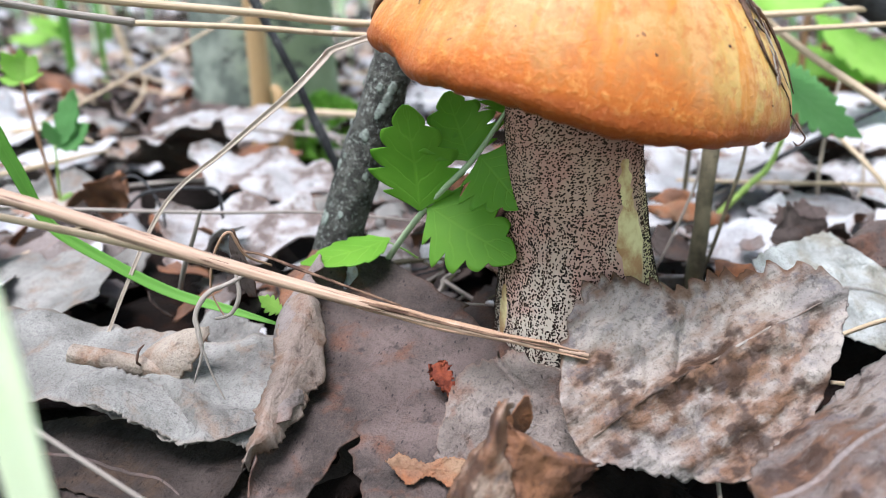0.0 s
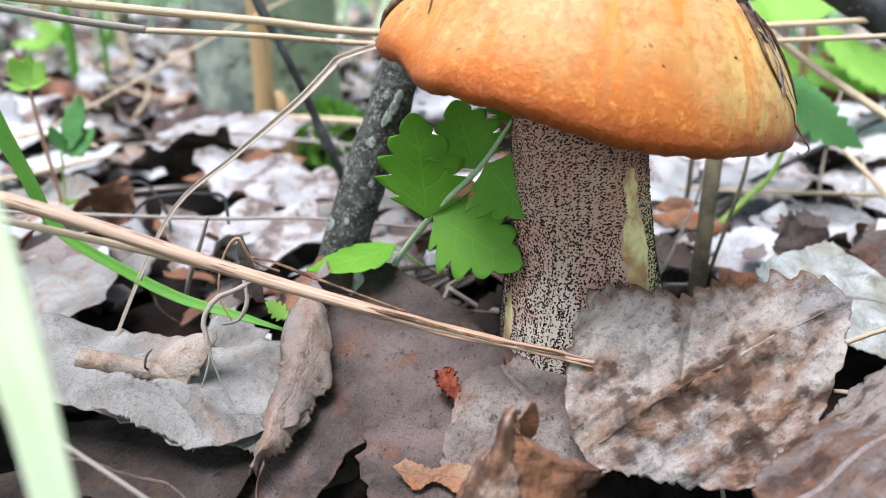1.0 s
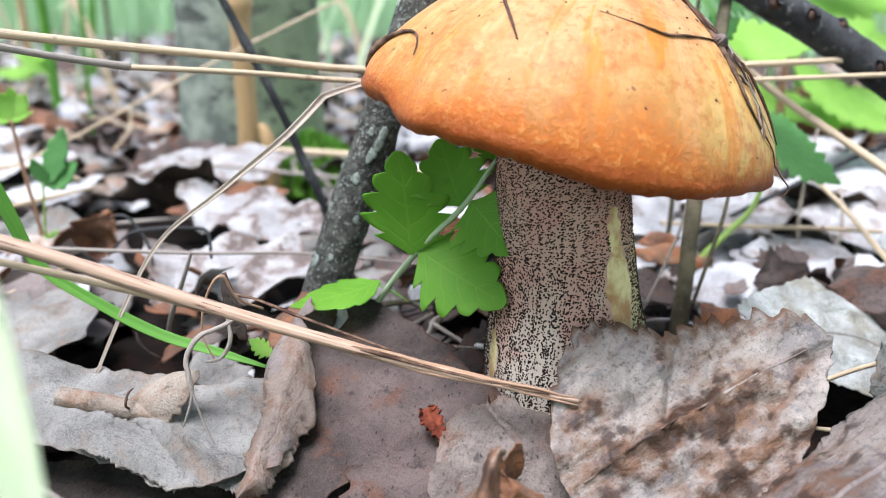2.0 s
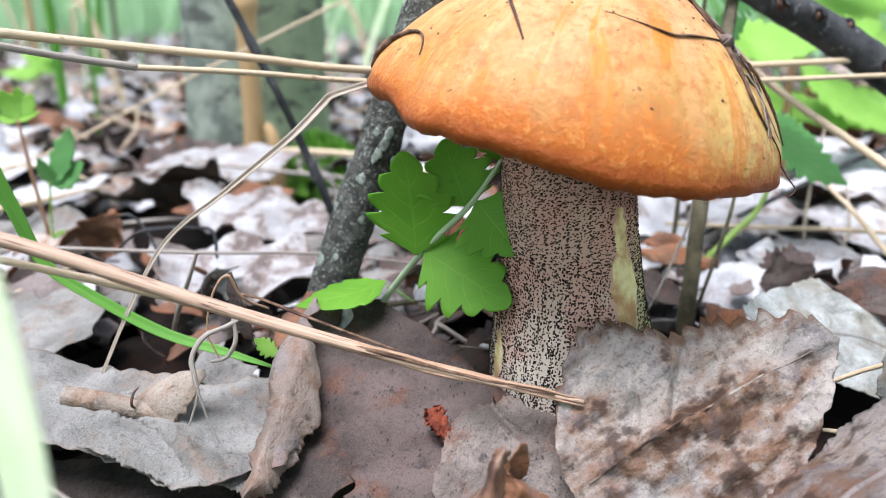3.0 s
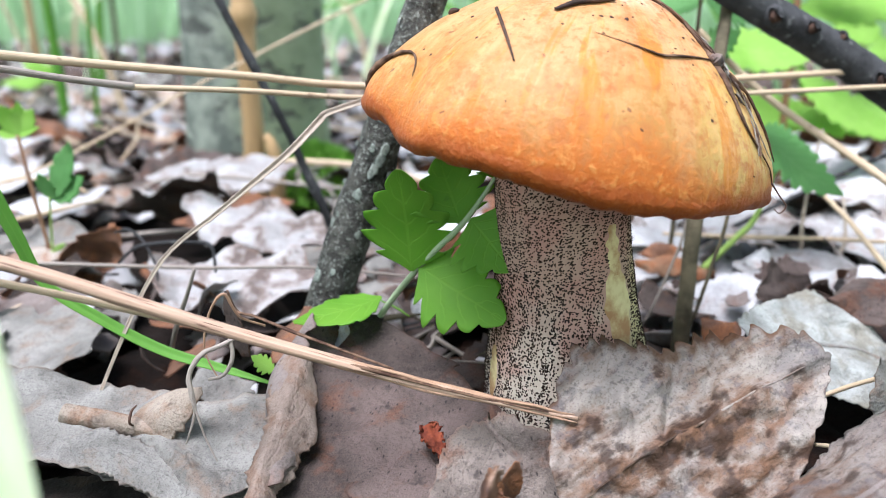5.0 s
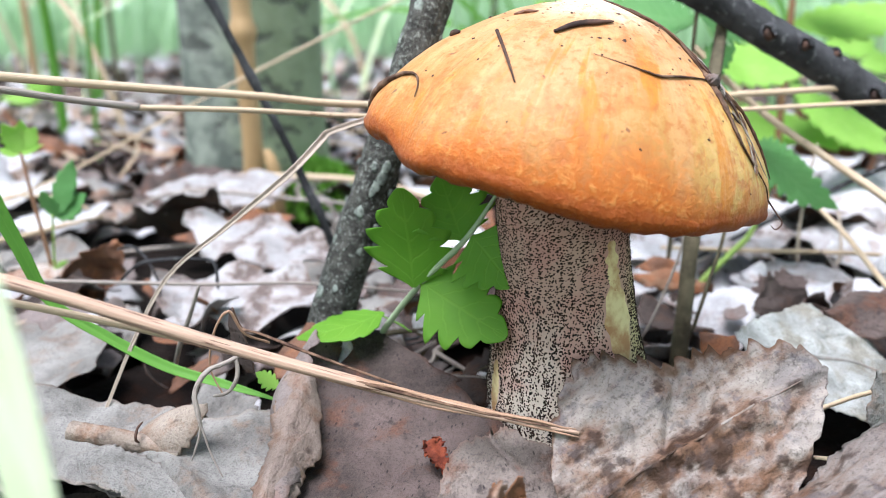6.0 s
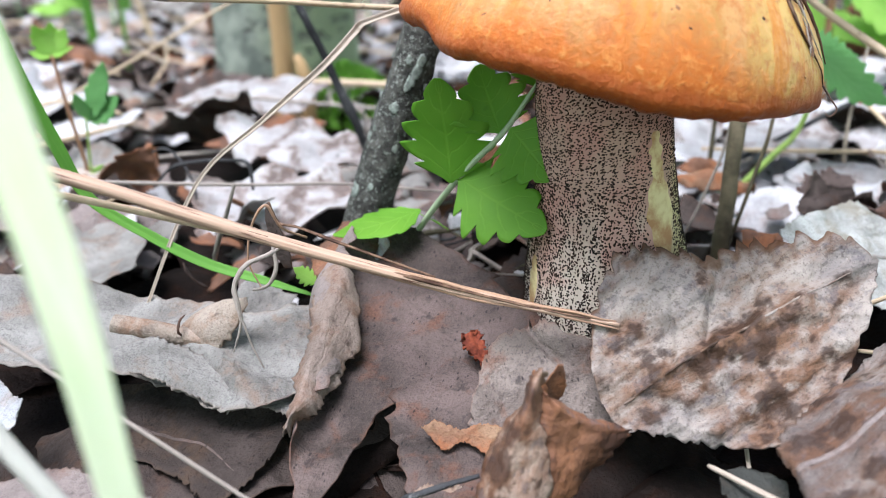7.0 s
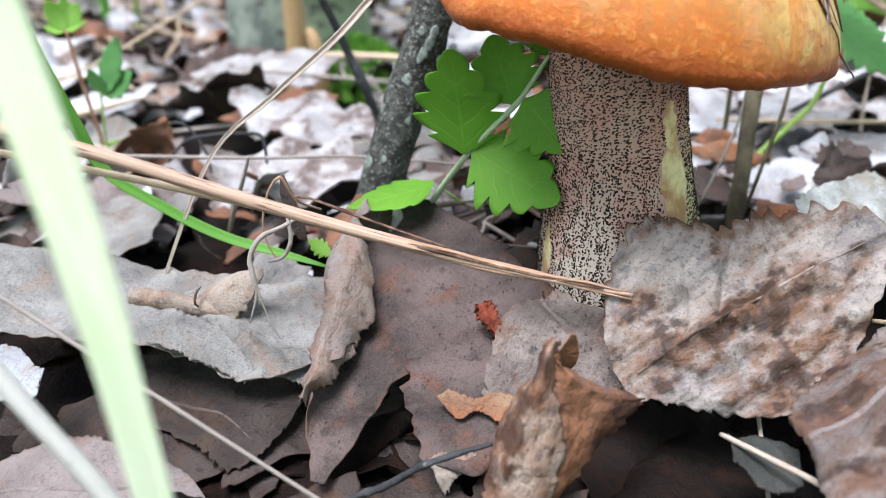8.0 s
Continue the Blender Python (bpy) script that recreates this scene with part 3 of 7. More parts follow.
def torn_leaf(name, at, along, up, upper, lower, material, parent=None, under=None, nt=90, nu=32, rumple=0.0006, size=60.0, bulge=0.0, creases=(), streak=0.0, teeth=(), ragged=0.3, seed=1, thick=0.0002):
    """A leaf between two edges that are drawn in its own plane, in millimetres: x runs along it from its place at, z is its upper side.
    creases: lines (x, y, x, y, depth, width); teeth: (edge, number, depth, from, to), the edge 1 for the upper one and 0 for the lower."""
    ts = np.linspace(0, 1, nt + 1)
    edges = [curve_list(lower, ts), curve_list(upper, ts)]
    for k, number, depth, lo, hi in teeth:
        for i, t in enumerate(ts):
            if lo < t < hi:
                f = (t - lo) / (hi - lo) * number
                size_of = 0.55 + 0.75 * abs(noise.noise((int(f) * 1.37, seed, 5.0)))
                edges[k][i][1] += (1 if k else -1) * depth * size_of * ((f % 1.0) / 0.7 if f % 1.0 < 0.7 else (1 - f % 1.0) / 0.3)
    verts, uvs = [], []
    for j in range(nu + 1):
        f = j / nu
        for i, t in enumerate(ts):
            x, y = edges[0][i] * (1 - f) + edges[1][i] * f
            worn = (2 * f - 1) ** 5 * ragged
            y += worn * (noise.noise((t * 13, seed, f)) + 0.8 * noise.noise((t * 41, seed, f)))
            x += worn * 0.6 * noise.noise((t * 29, seed + 3, f))
            px, py = x * 0.001, y * 0.001
            p = (px * size + seed * 3.1, py * size, seed * 1.7)
            z = rumple * (1.5 * noise.noise(p) + 0.7 * noise.noise((p[0] * 2.7, p[1] * 2.7, p[2])) + 0.3 * noise.noise((p[0] * 6.5, p[1] * 6.5, p[2])))
            z += bulge * (1 - (2 * f - 1) ** 2) + streak * noise.noise((px * 40, py * 330, seed))
            for x0, y0, x1, y1, depth, width in creases:
                q = max(0.0, min(1.0, ((x - x0) * (x1 - x0) + (y - y0) * (y1 - y0)) / ((x1 - x0) ** 2 + (y1 - y0) ** 2)))
                z += depth * math.exp(-(math.hypot(x - x0 - q * (x1 - x0), y - y0 - q * (y1 - y0)) / width) ** 2)
            verts.append((px, py, z))
            uvs.append((f, t))
    v, faces, uv = solid(np.array(verts), nu + 1, nt + 1, uvs, thick)
    ob = new(name, mesh_of(name, v, faces, material, uv))
    if under:
        ob.data.materials.append(under)
        half = len(v) // 2
        ob.data.polygons.foreach_set("material_index", [1 if min(q) >= half else 0 for q in faces])
    z = Vector(up).normalized()
    x = Vector(along)
    x = (x - z * x.dot(z)).normalized()
    m = Matrix((x, z.cross(x), z)).transposed().to_4x4()
    m.translation = Vector(at)
    ob.matrix_world = m
    if parent:
        ob.parent = parent
        ob.matrix_parent_inverse = Matrix.Translation(-Vector(parent.location))
    return ob


def tube_mesh(name, pts, radii, material, seg=10, steps=24, rough=0.0, nodes=(), flat=1.0, seed=0, ridges=0):
    """A round stalk along a smooth line; nodes: places (0..1) where it swells into a joint."""
    ts = np.linspace(0, 1, steps + 1)
    line = curve_list(pts, ts)
    rad = curve_list(radii, ts)
    verts, uvs = [], []
    up = Vector((0.13, -0.21, 0.97))
    for i, t in enumerate(ts):
        d = Vector(line[min(i + 1, steps)] - line[max(i - 1, 0)]).normalized()
        x = d.cross(up).normalized()
        y = x.cross(d)
        r = rad[i] * (1 + sum(0.45 * math.exp(-((t - q) * steps / 1.1) ** 2) for q in nodes))
        for j in range(seg):
            a = 2 * math.pi * j / seg
            k = r * (1 + rough * noise.noise((t * steps * 0.45, 2 * math.cos(a) + seed, 2 * math.sin(a))))
            if ridges:
                k *= 1 - 0.1 * (j % 2)
            verts.append(Vector(line[i]) + x * (k * math.cos(a)) + y * (k * flat * math.sin(a)))
            uvs.append((j / seg if j <= seg // 2 else 1 - j / seg, t))
    faces = grid(steps + 1, seg, True)
    faces += [tuple(range(seg))[::-1], tuple(steps * seg + j for j in range(seg))]
    return mesh_of(name, verts, faces, material, uvs)


def stalk(name, pts, radii, material, label, category, parent=None, group="", **more):
    at = Vector(pts[0])
    me = tube_mesh(name, [tuple(Vector(p) - at) for p in pts], radii, material, **more)
    ob = new(name, me)
    ob.location = at
    if parent:
        ob.parent = parent
        ob.matrix_parent_inverse = Matrix.Translation(-Vector(parent.location))
        if label:
            ob["label"] = label
        return ob
    return tagged(ob, label, category, group)


# ---------------------------------------------------------------- ground and distance


def ground_height(x, y):
    d = math.hypot(x, y - 0.1)
    return -0.013 + 0.004 * noise.noise((x * 14, y * 14, 2.0)) + 0.05 * min(d, 6) / 6 * noise.noise((x * 0.9, y * 0.9, 5.0))


def build_ground():
    rings = [0.0] + [0.012 * 1.13 ** i for i in range(74)]
    seg = 96
    verts, faces = [], []
    for r in rings:
        for j in range(seg):
            a = 2 * math.pi * j / seg
            x, y = r * math.cos(a), 0.1 + r * math.sin(a)
            verts.append((x, y, ground_height(x, y)))
    faces = grid(len(rings), seg, True)
    return tagged(new("ground", mesh_of("ground", verts, faces, M_SOIL)), "dark humus of the forest floor, blackened for shaded gaps", "ground", kind="structure")


build_ground()


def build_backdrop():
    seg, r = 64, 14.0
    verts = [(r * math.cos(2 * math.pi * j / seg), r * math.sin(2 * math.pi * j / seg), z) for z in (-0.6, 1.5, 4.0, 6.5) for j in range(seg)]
    return tagged(new("backdrop", mesh_of("backdrop", verts, grid(4, seg, True), M_FAR)), "glowing backdrop for bright green undergrowth far off between trees", "backdrop", kind="structure")


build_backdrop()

# ---------------------------------------------------------------- the mushroom
CAP_AT = Vector((0.0203, 0.1211, 0.0468))
CAP_TURN = Euler((radians(-1.8), radians(12.3), 0)).to_matrix()
CAP_R, CAP_H = 0.0308, 0.0259


def cap_radius(th):
    d = math.degrees(th) % 360
    return CAP_R * (1 + 0.012 * math.sin(2 * th + 0.6) + 0.010 * math.sin(5 * th + 1.0) + 0.035 * math.exp(-((d - 190) / 9) ** 2) - 0.05 * math.exp(-((d - 211) / 9) ** 2) + 0.030 * math.exp(-(((d - 348 + 180) % 360 - 180) / 26) ** 2))


def rim_lift(th):
    """How far the rim stands above its plane: gentle waves, and a raised lip that ends in a step."""
    d = math.degrees(th) % 360
    lip = 0.0026 / (1 + math.exp(-(d - 165) / 6)) / (1 + math.exp((d - 208.5) / 1.6))
    return 0.0008 * math.sin(3 * th + 0.5) - 0.0016 * math.exp(-((d - 270) / 24) ** 2) + lip + 0.0022 * math.exp(-((d - 328) / 24) ** 2) + 0.0003 * noise.noise((8 * math.cos(th), 8 * math.sin(th), 3.0))


def cap_local(th, a):
    """A point of the cap's skin: th round its axis, a from the top (0) to the rim (pi / 2)."""
    r = cap_radius(th) if a > 1.0 else CAP_R + (cap_radius(th) - CAP_R) * a
    lump = 0.0006 * noise.noise((3 * math.cos(th) * a, 3 * math.sin(th) * a, 1.5)) + 0.0001 * noise.noise((11 * math.cos(th) * a, 11 * math.sin(th) * a, 4.5))
    droop = rim_lift(th) * (a / 1.57) ** 5
    return Vector((math.cos(th) * r * math.sin(a) ** 1.294, math.sin(th) * r * math.sin(a) ** 1.294, CAP_H * max(math.cos(a), 0.0) ** 1.166 + lump + droop))


def cap_world(th, a, lift=0.0):
    p = cap_local(th, a)
    return CAP_AT + CAP_TURN @ (p + (p - Vector((0, 0, -0.012))).normalized() * lift)


def build_mushroom():
    root = thing("mushroom", "orange-capped bolete mushroom with black-scaled stem growing from dry leaves", "mushroom", at=(0.0225, 0.118, -0.008))
    back = Matrix.Translation(-root.location)
    seg, rows = 216, 60
    verts, uvs = [], []
    for i in range(rows + 1):
        a = max(0.004, math.pi / 2 * i / rows)
        for j in range(seg):
            th = 2 * math.pi * j / seg
            verts.append(cap_local(th, a))
            uvs.append((j / seg, 0.9 * i / rows))
    for k, (dr, dz) in enumerate(((0.0002, -0.0008), (0.0000, -0.0016), (-0.0007, -0.0024), (-0.0016, -0.0028), (-0.0027, -0.0026), (-0.0036, -0.0018), (-0.0042, -0.0008))):
        for j in range(seg):
            th = 2 * math.pi * j / seg
            r = cap_radius(th) + dr
            wav = 0.0004 * noise.noise((13 * math.cos(th), 13 * math.sin(th), 8.0)) + 0.0003 * noise.noise((31 * math.cos(th), 31 * math.sin(th), 8.0 + k * 0.3))
            r += 0.0003 * noise.noise((24 * math.cos(th), 24 * math.sin(th), 2.0 + 0.5 * k))
            verts.append((math.cos(th) * r, math.sin(th) * r, dz + wav * min(k + 1, 3) / 3 + rim_lift(th)))
            uvs.append((j / seg, 0.92 + 0.012 * k))
    cap = part("cap", mesh_of("cap", verts, grid(rows + 8, seg, True), M_CAP, uvs), root, "velvety orange cap, cream crown painted for sky sheen, one side ochre")
    cap.matrix_world = Matrix.Translation(CAP_AT) @ CAP_TURN.to_4x4()
    cap.matrix_parent_inverse = back
    verts = []
    for i in range(9):
        f = i / 8
        for j in range(96):
            th = 2 * math.pi * j / 96
            r = (cap_radius(th) - 0.0039) * (1 - f) + 0.0085 * f
            verts.append((math.cos(th) * r, math.sin(th) * r, -0.0012 - 0.0028 * math.sin(math.pi * f) + 0.002 * f + rim_lift(th) * (1 - f)))
    pores = part("pore_surface", mesh_of("pore_surface", verts, grid(9, 96, True), M_PORES), root, "cream pore layer under the cap")
    pores.matrix_world = cap.matrix_world
    pores.matrix_parent_inverse = back

    def axis(z):
        f = (z + 0.008) / 0.056
        return 0.0236 - 0.0038 * f, 0.1185 + 0.0005 * f

    def radius(z, th=0.0):
        r = float(curve_list((0.0138, 0.0140, 0.0137, 0.0126, 0.0114, 0.0106, 0.0103, 0.0103), [(z + 0.008) / 0.057])[0])
        return r * (1 + 0.02 * noise.noise((2 * math.cos(th), 2 * math.sin(th), z * 60)) + 0.012 * noise.noise((5 * math.cos(th), 5 * math.sin(th), z * 160)))

    def on_stem(z, th, lift=0.0):
        x, y = axis(z)
        r = radius(z, th) + lift
        return (x + r * math.cos(th) - root.location.x, y + r * math.sin(th) - root.location.y, z - root.location.z)

    verts = [on_stem(-0.008 + 0.057 * i / 44, 2 * math.pi * j / 72) for i in range(45) for j in range(72)]
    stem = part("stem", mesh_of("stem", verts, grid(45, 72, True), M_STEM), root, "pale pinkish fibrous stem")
    patches = ((-52, 0.0182, 0.0312, 16.0), (-53, 0.0295, 0.0372, 8.0), (-160, 0.0080, 0.0165, 7.0))
    rnd = random.Random(5)

    def torn(z, deg, grow=1.0):
        for c, lo, hi, half in patches:
            f = (z - lo) / (hi - lo)
            if 0 < f < 1 and abs((deg - c + 180) % 360 - 180) < half * grow * (0.55 + 0.6 * math.sin(math.pi * f)):
                return True
        return False

    for n, (c, lo, hi, half) in enumerate(patches):
        verts = []
        for i in range(25):
            f = i / 24
            wide = half * (0.25 + 0.75 * math.sin(math.pi * (0.06 + 0.88 * f))) * (1 + 0.4 * noise.noise((f * 7, n, 2.0)))
            for j in range(9):
                u = j / 4 - 1
                verts.append(on_stem(lo + (hi - lo) * f, radians(c + u * wide + 2.0 * noise.noise((f * 9, n, u))), 0.00012 if abs(u) < 0.9 else -0.0003))
        part("torn_patch", mesh_of("torn_patch", verts, grid(25, 9), M_TORN), stem, "bare yellow flesh where the stem's skin is torn")
    verts, faces = [], []
    step = 0.00043
    spots = []
    for i in range(int(0.048 / step)):
        z = -0.002 + step * i
        num = int(2 * math.pi * radius(z) / step)
        spots += [(z + step * rnd.uniform(-0.4, 0.4), 2 * math.pi * (k + 0.5 * (i % 2) + rnd.uniform(-0.38, 0.38)) / num) for k in range(num)]
    for z, th in spots:
        deg = math.degrees(th)
        if torn(z, deg, 0.8) or rnd.random() < 0.10:
            continue
        th += 0.05 * noise.noise((th * 9, z * 300, 1.0))
        s = (0.00009 + 0.00009 * rnd.random()) * (1.2 if z < 0.022 else 1.15 if z < 0.03 else 1.05)
        p = Vector(on_stem(z, th))
        nrm = Vector((math.cos(th), math.sin(th), 0.15)).normalized()
        side = Vector((-math.sin(th), math.cos(th), 0))
        up = Vector((0, 0, 1))
        if z < 0.028:
            a = rnd.gauss(0.0, 0.85)
        else:
            a = rnd.gauss(1.3, 0.5)
        long_, cross = up * math.cos(a) + side * math.sin(a), side * math.cos(a) - up * math.sin(a)
        le = s * rnd.uniform(1.1, 2.6)
        b = len(verts)
        verts += [p + long_ * le, p + cross * s * rnd.uniform(0.7, 1.2), p - long_ * le * rnd.uniform(0.6, 1), p - cross * s * rnd.uniform(0.7, 1.2), p + nrm * s * rnd.uniform(0.7, 1.4) + up * s * 0.4, p - nrm * s * 0.5]
        faces += [(b + i, b + (i + 1) % 4, b + 4) for i in range(4)] + [(b + (i + 1) % 4, b + i, b + 5) for i in range(4)]
    part("scurf", mesh_of("scurf", verts, faces, M_SCALE, None, False), stem, "small black rough scales", "stuff")


build_mushroom()

# ---------------------------------------------------------------- dry leaves round the mushroom


def dry(label, base, tip, up, wl, wr, material, **more):
    return tagged(leaf_on("dry_leaf", base, tip, up, wl, wr, material, **more), label, "dead leaf", "dry leaves on the ground")


def torn(label, at, along, up, upper, lower, material, **more):
    return tagged(torn_leaf("dry_leaf", at, along, up, upper, lower, material, **more), label, "dead leaf", "dry leaves on the ground")


def rib(leaf, pts, radius, material, label="paler raised midrib"):
    """A midrib that lies on a leaf's upper side, along a line in its plane, in millimetres."""
    top = np.array([tuple(v.co) for v in leaf.data.vertices])[:len(leaf.data.vertices) // 2]
    line = []
    for x, y in curve_list(pts, np.linspace(0, 1, 19)) * 0.001:
        near = top[np.argmin((top[:, 0] - x) ** 2 + (top[:, 1] - y) ** 2)]
        line.append((x, y, near[2] - 0.00004))
    return part("midrib", tube_mesh("midrib", line, [radius, radius, radius * 0.8, radius * 0.3], material, seg=8, steps=60, rough=0.2, flat=0.7), leaf, label)


# broad brown leaf under the straw, one edge rolled up
dry("broad dull brown dead leaf with one edge rolled into a tube", (-0.0104, 0.1312, 0.0150), (-0.0215, 0.0775, -0.0050), (-0.10, -0.35, 1.0),
    (0.001, 0.008, 0.015, 0.020, 0.024, 0.026, 0.024, 0.010, 0.005, 0.004, 0.003, 0.002, 0.0008), (0.004, 0.019, 0.024, 0.023, 0.017, 0.007, 0.001), M_BROWN, nu=40, nv=80,
    roll=((0.003, 0.0060, 0.0068, 0.0055, 0.0035, 0.0025, 0.0018), 0.0046, 1), under=M_UNDER, rumple=0.0011, ragged=0.27, seed=3, bow=-0.25)
torn("pinkish tan scroll of a leaf edge with a torn end", (-0.0257, 0.0870, 0.0004), (0.124, 0.899, 0.421), (0.133, -0.434, 0.891),
     [(0.0, 0.0), (2.1, 0.1), (7.2, 0.5), (11.9, 1.0), (17.0, 0.9), (22.1, 2.1), (27.0, 2.2), (30.6, 2.2)], [(0.2, -1.1), (2.7, -1.2), (3.9, -3.0), (5.9, -4.1), (7.9, -3.9), (10.3, -5.6), (14.0, -5.2), (15.8, -6.7), (21.7, -6.1), (26.9, -4.3), (31.0, -2.9)], M_SCROLL, under=M_BROWN,
     nt=110, nu=30, rumple=0.0004, size=120.0, bulge=0.0024, streak=0.0002, creases=((4, -0.5, 26, -1.5, 0.0005, 1.0), (9, 0, 10, -5, -0.0003, 0.5), (19, 1, 20, -6, -0.0003, 0.6)), ragged=0.7, seed=161)
dry("torn brown leaf lobe with rusty edge", (0.0080, 0.1120, 0.0072), (-0.0050, 0.0800, -0.0045), (0, -0.2, 1.0),
    (0.001, 0.006, 0.010, 0.010, 0.008, 0.004), (0.012, 0.014, 0.014, 0.012, 0.009, 0.004), M_BROWN, nu=22, nv=50, teeth=11, tooth=0.2, rumple=0.0009, ragged=0.2, seed=9)
# large mottled leaf leaning against the stem
mottled = torn("large mottled pale and rust-brown toothed leaf leaning on the stem", (0.0199, 0.0880, 0.0048), (0.858, 0.307, 0.417), (-0.100, -0.687, 0.719),
     [(-0.2, 6.6), (4.5, 12.6), (11.6, 17.2), (16.4, 16.3), (20.1, 13.4), (22.8, 10.4), (28.4, 9.9), (33.1, 7.2), (39.2, 3.8), (41.7, -1.3)],
     [(-1.5, 2.1), (-1.3, -2.3), (1.5, -4.6), (4.6, -7.3), (7.2, -9.9), (12.8, -13.8), (17.9, -15.0), (26.0, -12.0), (33.6, -7.8), (40.6, -2.6)], M_MOTTLED, under=M_UNDER, nt=170, nu=60,
     rumple=0.0013, size=105.0, streak=0.0012, creases=((8, 0, 15, 9, -0.0007, 0.7), (14, 0, 23, 9, -0.0009, 0.8), (20, 0, 30, 8, -0.0009, 0.8), (14, -1, 24, -8, -0.0007, 0.8), (22, -1, 33, -6, -0.0007, 0.8), (2, 1, 38, -0.5, 0.0007, 0.9), (3, -3, 9, -9, 0.0008, 1.0)),
     teeth=((1, 15, 2.9, 0.15, 0.95), (0, 9, 0.6, 0.62, 1.0)), ragged=0.9, seed=5)
rib(mottled, [(1, 0.3), (12, 0.5), (24, 0.1), (34, -0.5), (41, -1.2)], 0.00018, M_MOTTLED)
mouldy = torn("bleached lilac-grey leaf with rusty blotches and a bent edge", (0.0357, 0.0660, 0.0040), (0.806, 0.524, 0.272), (-0.275, -0.064, 0.959),
     [(7.4, 9.1), (11.9, 11.1), (17.0, 11.9), (25.5, 12.5), (33.5, 12.4), (41.6, 9.9)], [(7.3, 9.0), (4.8, 3.8), (1.2, -0.1), (-2.5, -5.4), (-1.6, -11.4), (7.8, -13.1)], M_MOULDY, under=M_UNDER, nt=90, nu=40,
     rumple=0.0010, size=85.0, bulge=0.0012, ragged=0.9, seed=12)
rib(mouldy, [(6, 5), (16, 3), (28, 2), (38, 0)], 0.0004, M_UNDER)
torn("grey-brown speckled leaf with tiny dark pits and a torn rim", (0.0010, 0.0925, 0.0027), (0.958, 0.245, 0.133), (0.099, -0.751, 0.653),
     [(-1.8, -2.8), (-0.4, 0.9), (2.3, 5.3), (5.3, 8.2), (9.3, 8.8), (12.8, 9.0), (16.3, 6.2), (20.7, 3.4)], [(-1.5, -8.5), (0.6, -9.5), (3.8, -9.9), (7.7, -10.4), (12.1, -9.9), (15.8, -8.8), (18.9, -7.2), (21.4, -3.6)], M_SPECK, nt=100, nu=40,
     rumple=0.0006, size=95.0, creases=((10, 9, 13, 3, -0.0012, 0.8), (2, -6, 12, 2, 0.0006, 1.5)), teeth=((1, 9, 0.7, 0.1, 0.8),), ragged=1.0, seed=21)
dry("bleached whitish leaf lying open in the litter", (0.0760, 0.1960, 0.0060), (0.1060, 0.1850, 0.0080), (0.0, -0.35, 1.0),
    (0.001, 0.006, 0.009, 0.009, 0.007, 0.001), (0.001, 0.006, 0.009, 0.009, 0.007, 0.001), M_PATCHY, nu=18, nv=44, rumple=0.0030, ragged=0.34, seed=91, cup=-25.0)
dry("bleached whitish leaf curled at the rim", (0.1080, 0.2350, 0.0060), (0.1420, 0.2250, 0.0090), (-0.1, -0.35, 1.0),
    (0.001, 0.008, 0.012, 0.012, 0.009, 0.001), (0.001, 0.008, 0.012, 0.012, 0.009, 0.001), M_PATCHY, nu=18, nv=44, rumple=0.0032, ragged=0.34, seed=93, cup=22.0)
dry("pale pinkish dead leaf behind the stem", (0.0380, 0.1900, 0.0050), (0.0720, 0.2150, 0.0090), (0.0, -0.4, 1.0),
    (0.001, 0.008, 0.011, 0.011, 0.009, 0.001), (0.001, 0.008, 0.011, 0.011, 0.009, 0.001), M_LITTERWHITE, nu=18, nv=44, rumple=0.0030, ragged=0.34, seed=95, cup=-20.0)
# curled leaf standing in front
curl = thing("dry_leaf", "pale mottled leaf curled upright with a torn rust-brown flap", "dead leaf", "dry leaves on the ground", at=(0.0030, 0.0735, -0.0100))
torn_leaf("blade", (0.0017, 0.0735, -0.0036), (0.326, 0.234, 0.910), (-0.224, -0.922, 0.317),
          [(-6.0, 1.6), (-2.3, 1.8), (1.5, 2.2), (5.9, 2.7), (11.3, 2.6), (16.5, 1.1), (19.8, 1.1), (21.5, 0.2)], [(-6.0, -6.4), (-0.7, -6.2), (4.6, -6.1), (8.9, -5.6), (12.7, -3.9), (15.6, -2.1), (18.8, -0.9), (21.3, -0.5)], M_CURLED, curl,
          under=M_RUST, rumple=0.0006, size=110.0, bulge=0.0022, creases=((4, 0, 19, 0, 0.0006, 1.0),), ragged=0.5, seed=31)
lip = torn_leaf("lip", (0.0080, 0.0790, 0.0120), (0.30, 0.10, 0.95), (0.75, -0.62, 0.2), [(-5.5, 0.6), (-2.0, 1.2), (1.0, 1.3), (3.2, 0.4)], [(-5.5, -0.6), (-2.0, -1.4), (0.5, -2.2), (2.2, -1.0)], M_RUST, curl,
                nt=30, nu=12, rumple=0.0003, bulge=-0.0006, ragged=0.5, seed=36)
lip["label"] = "dark folded lip"
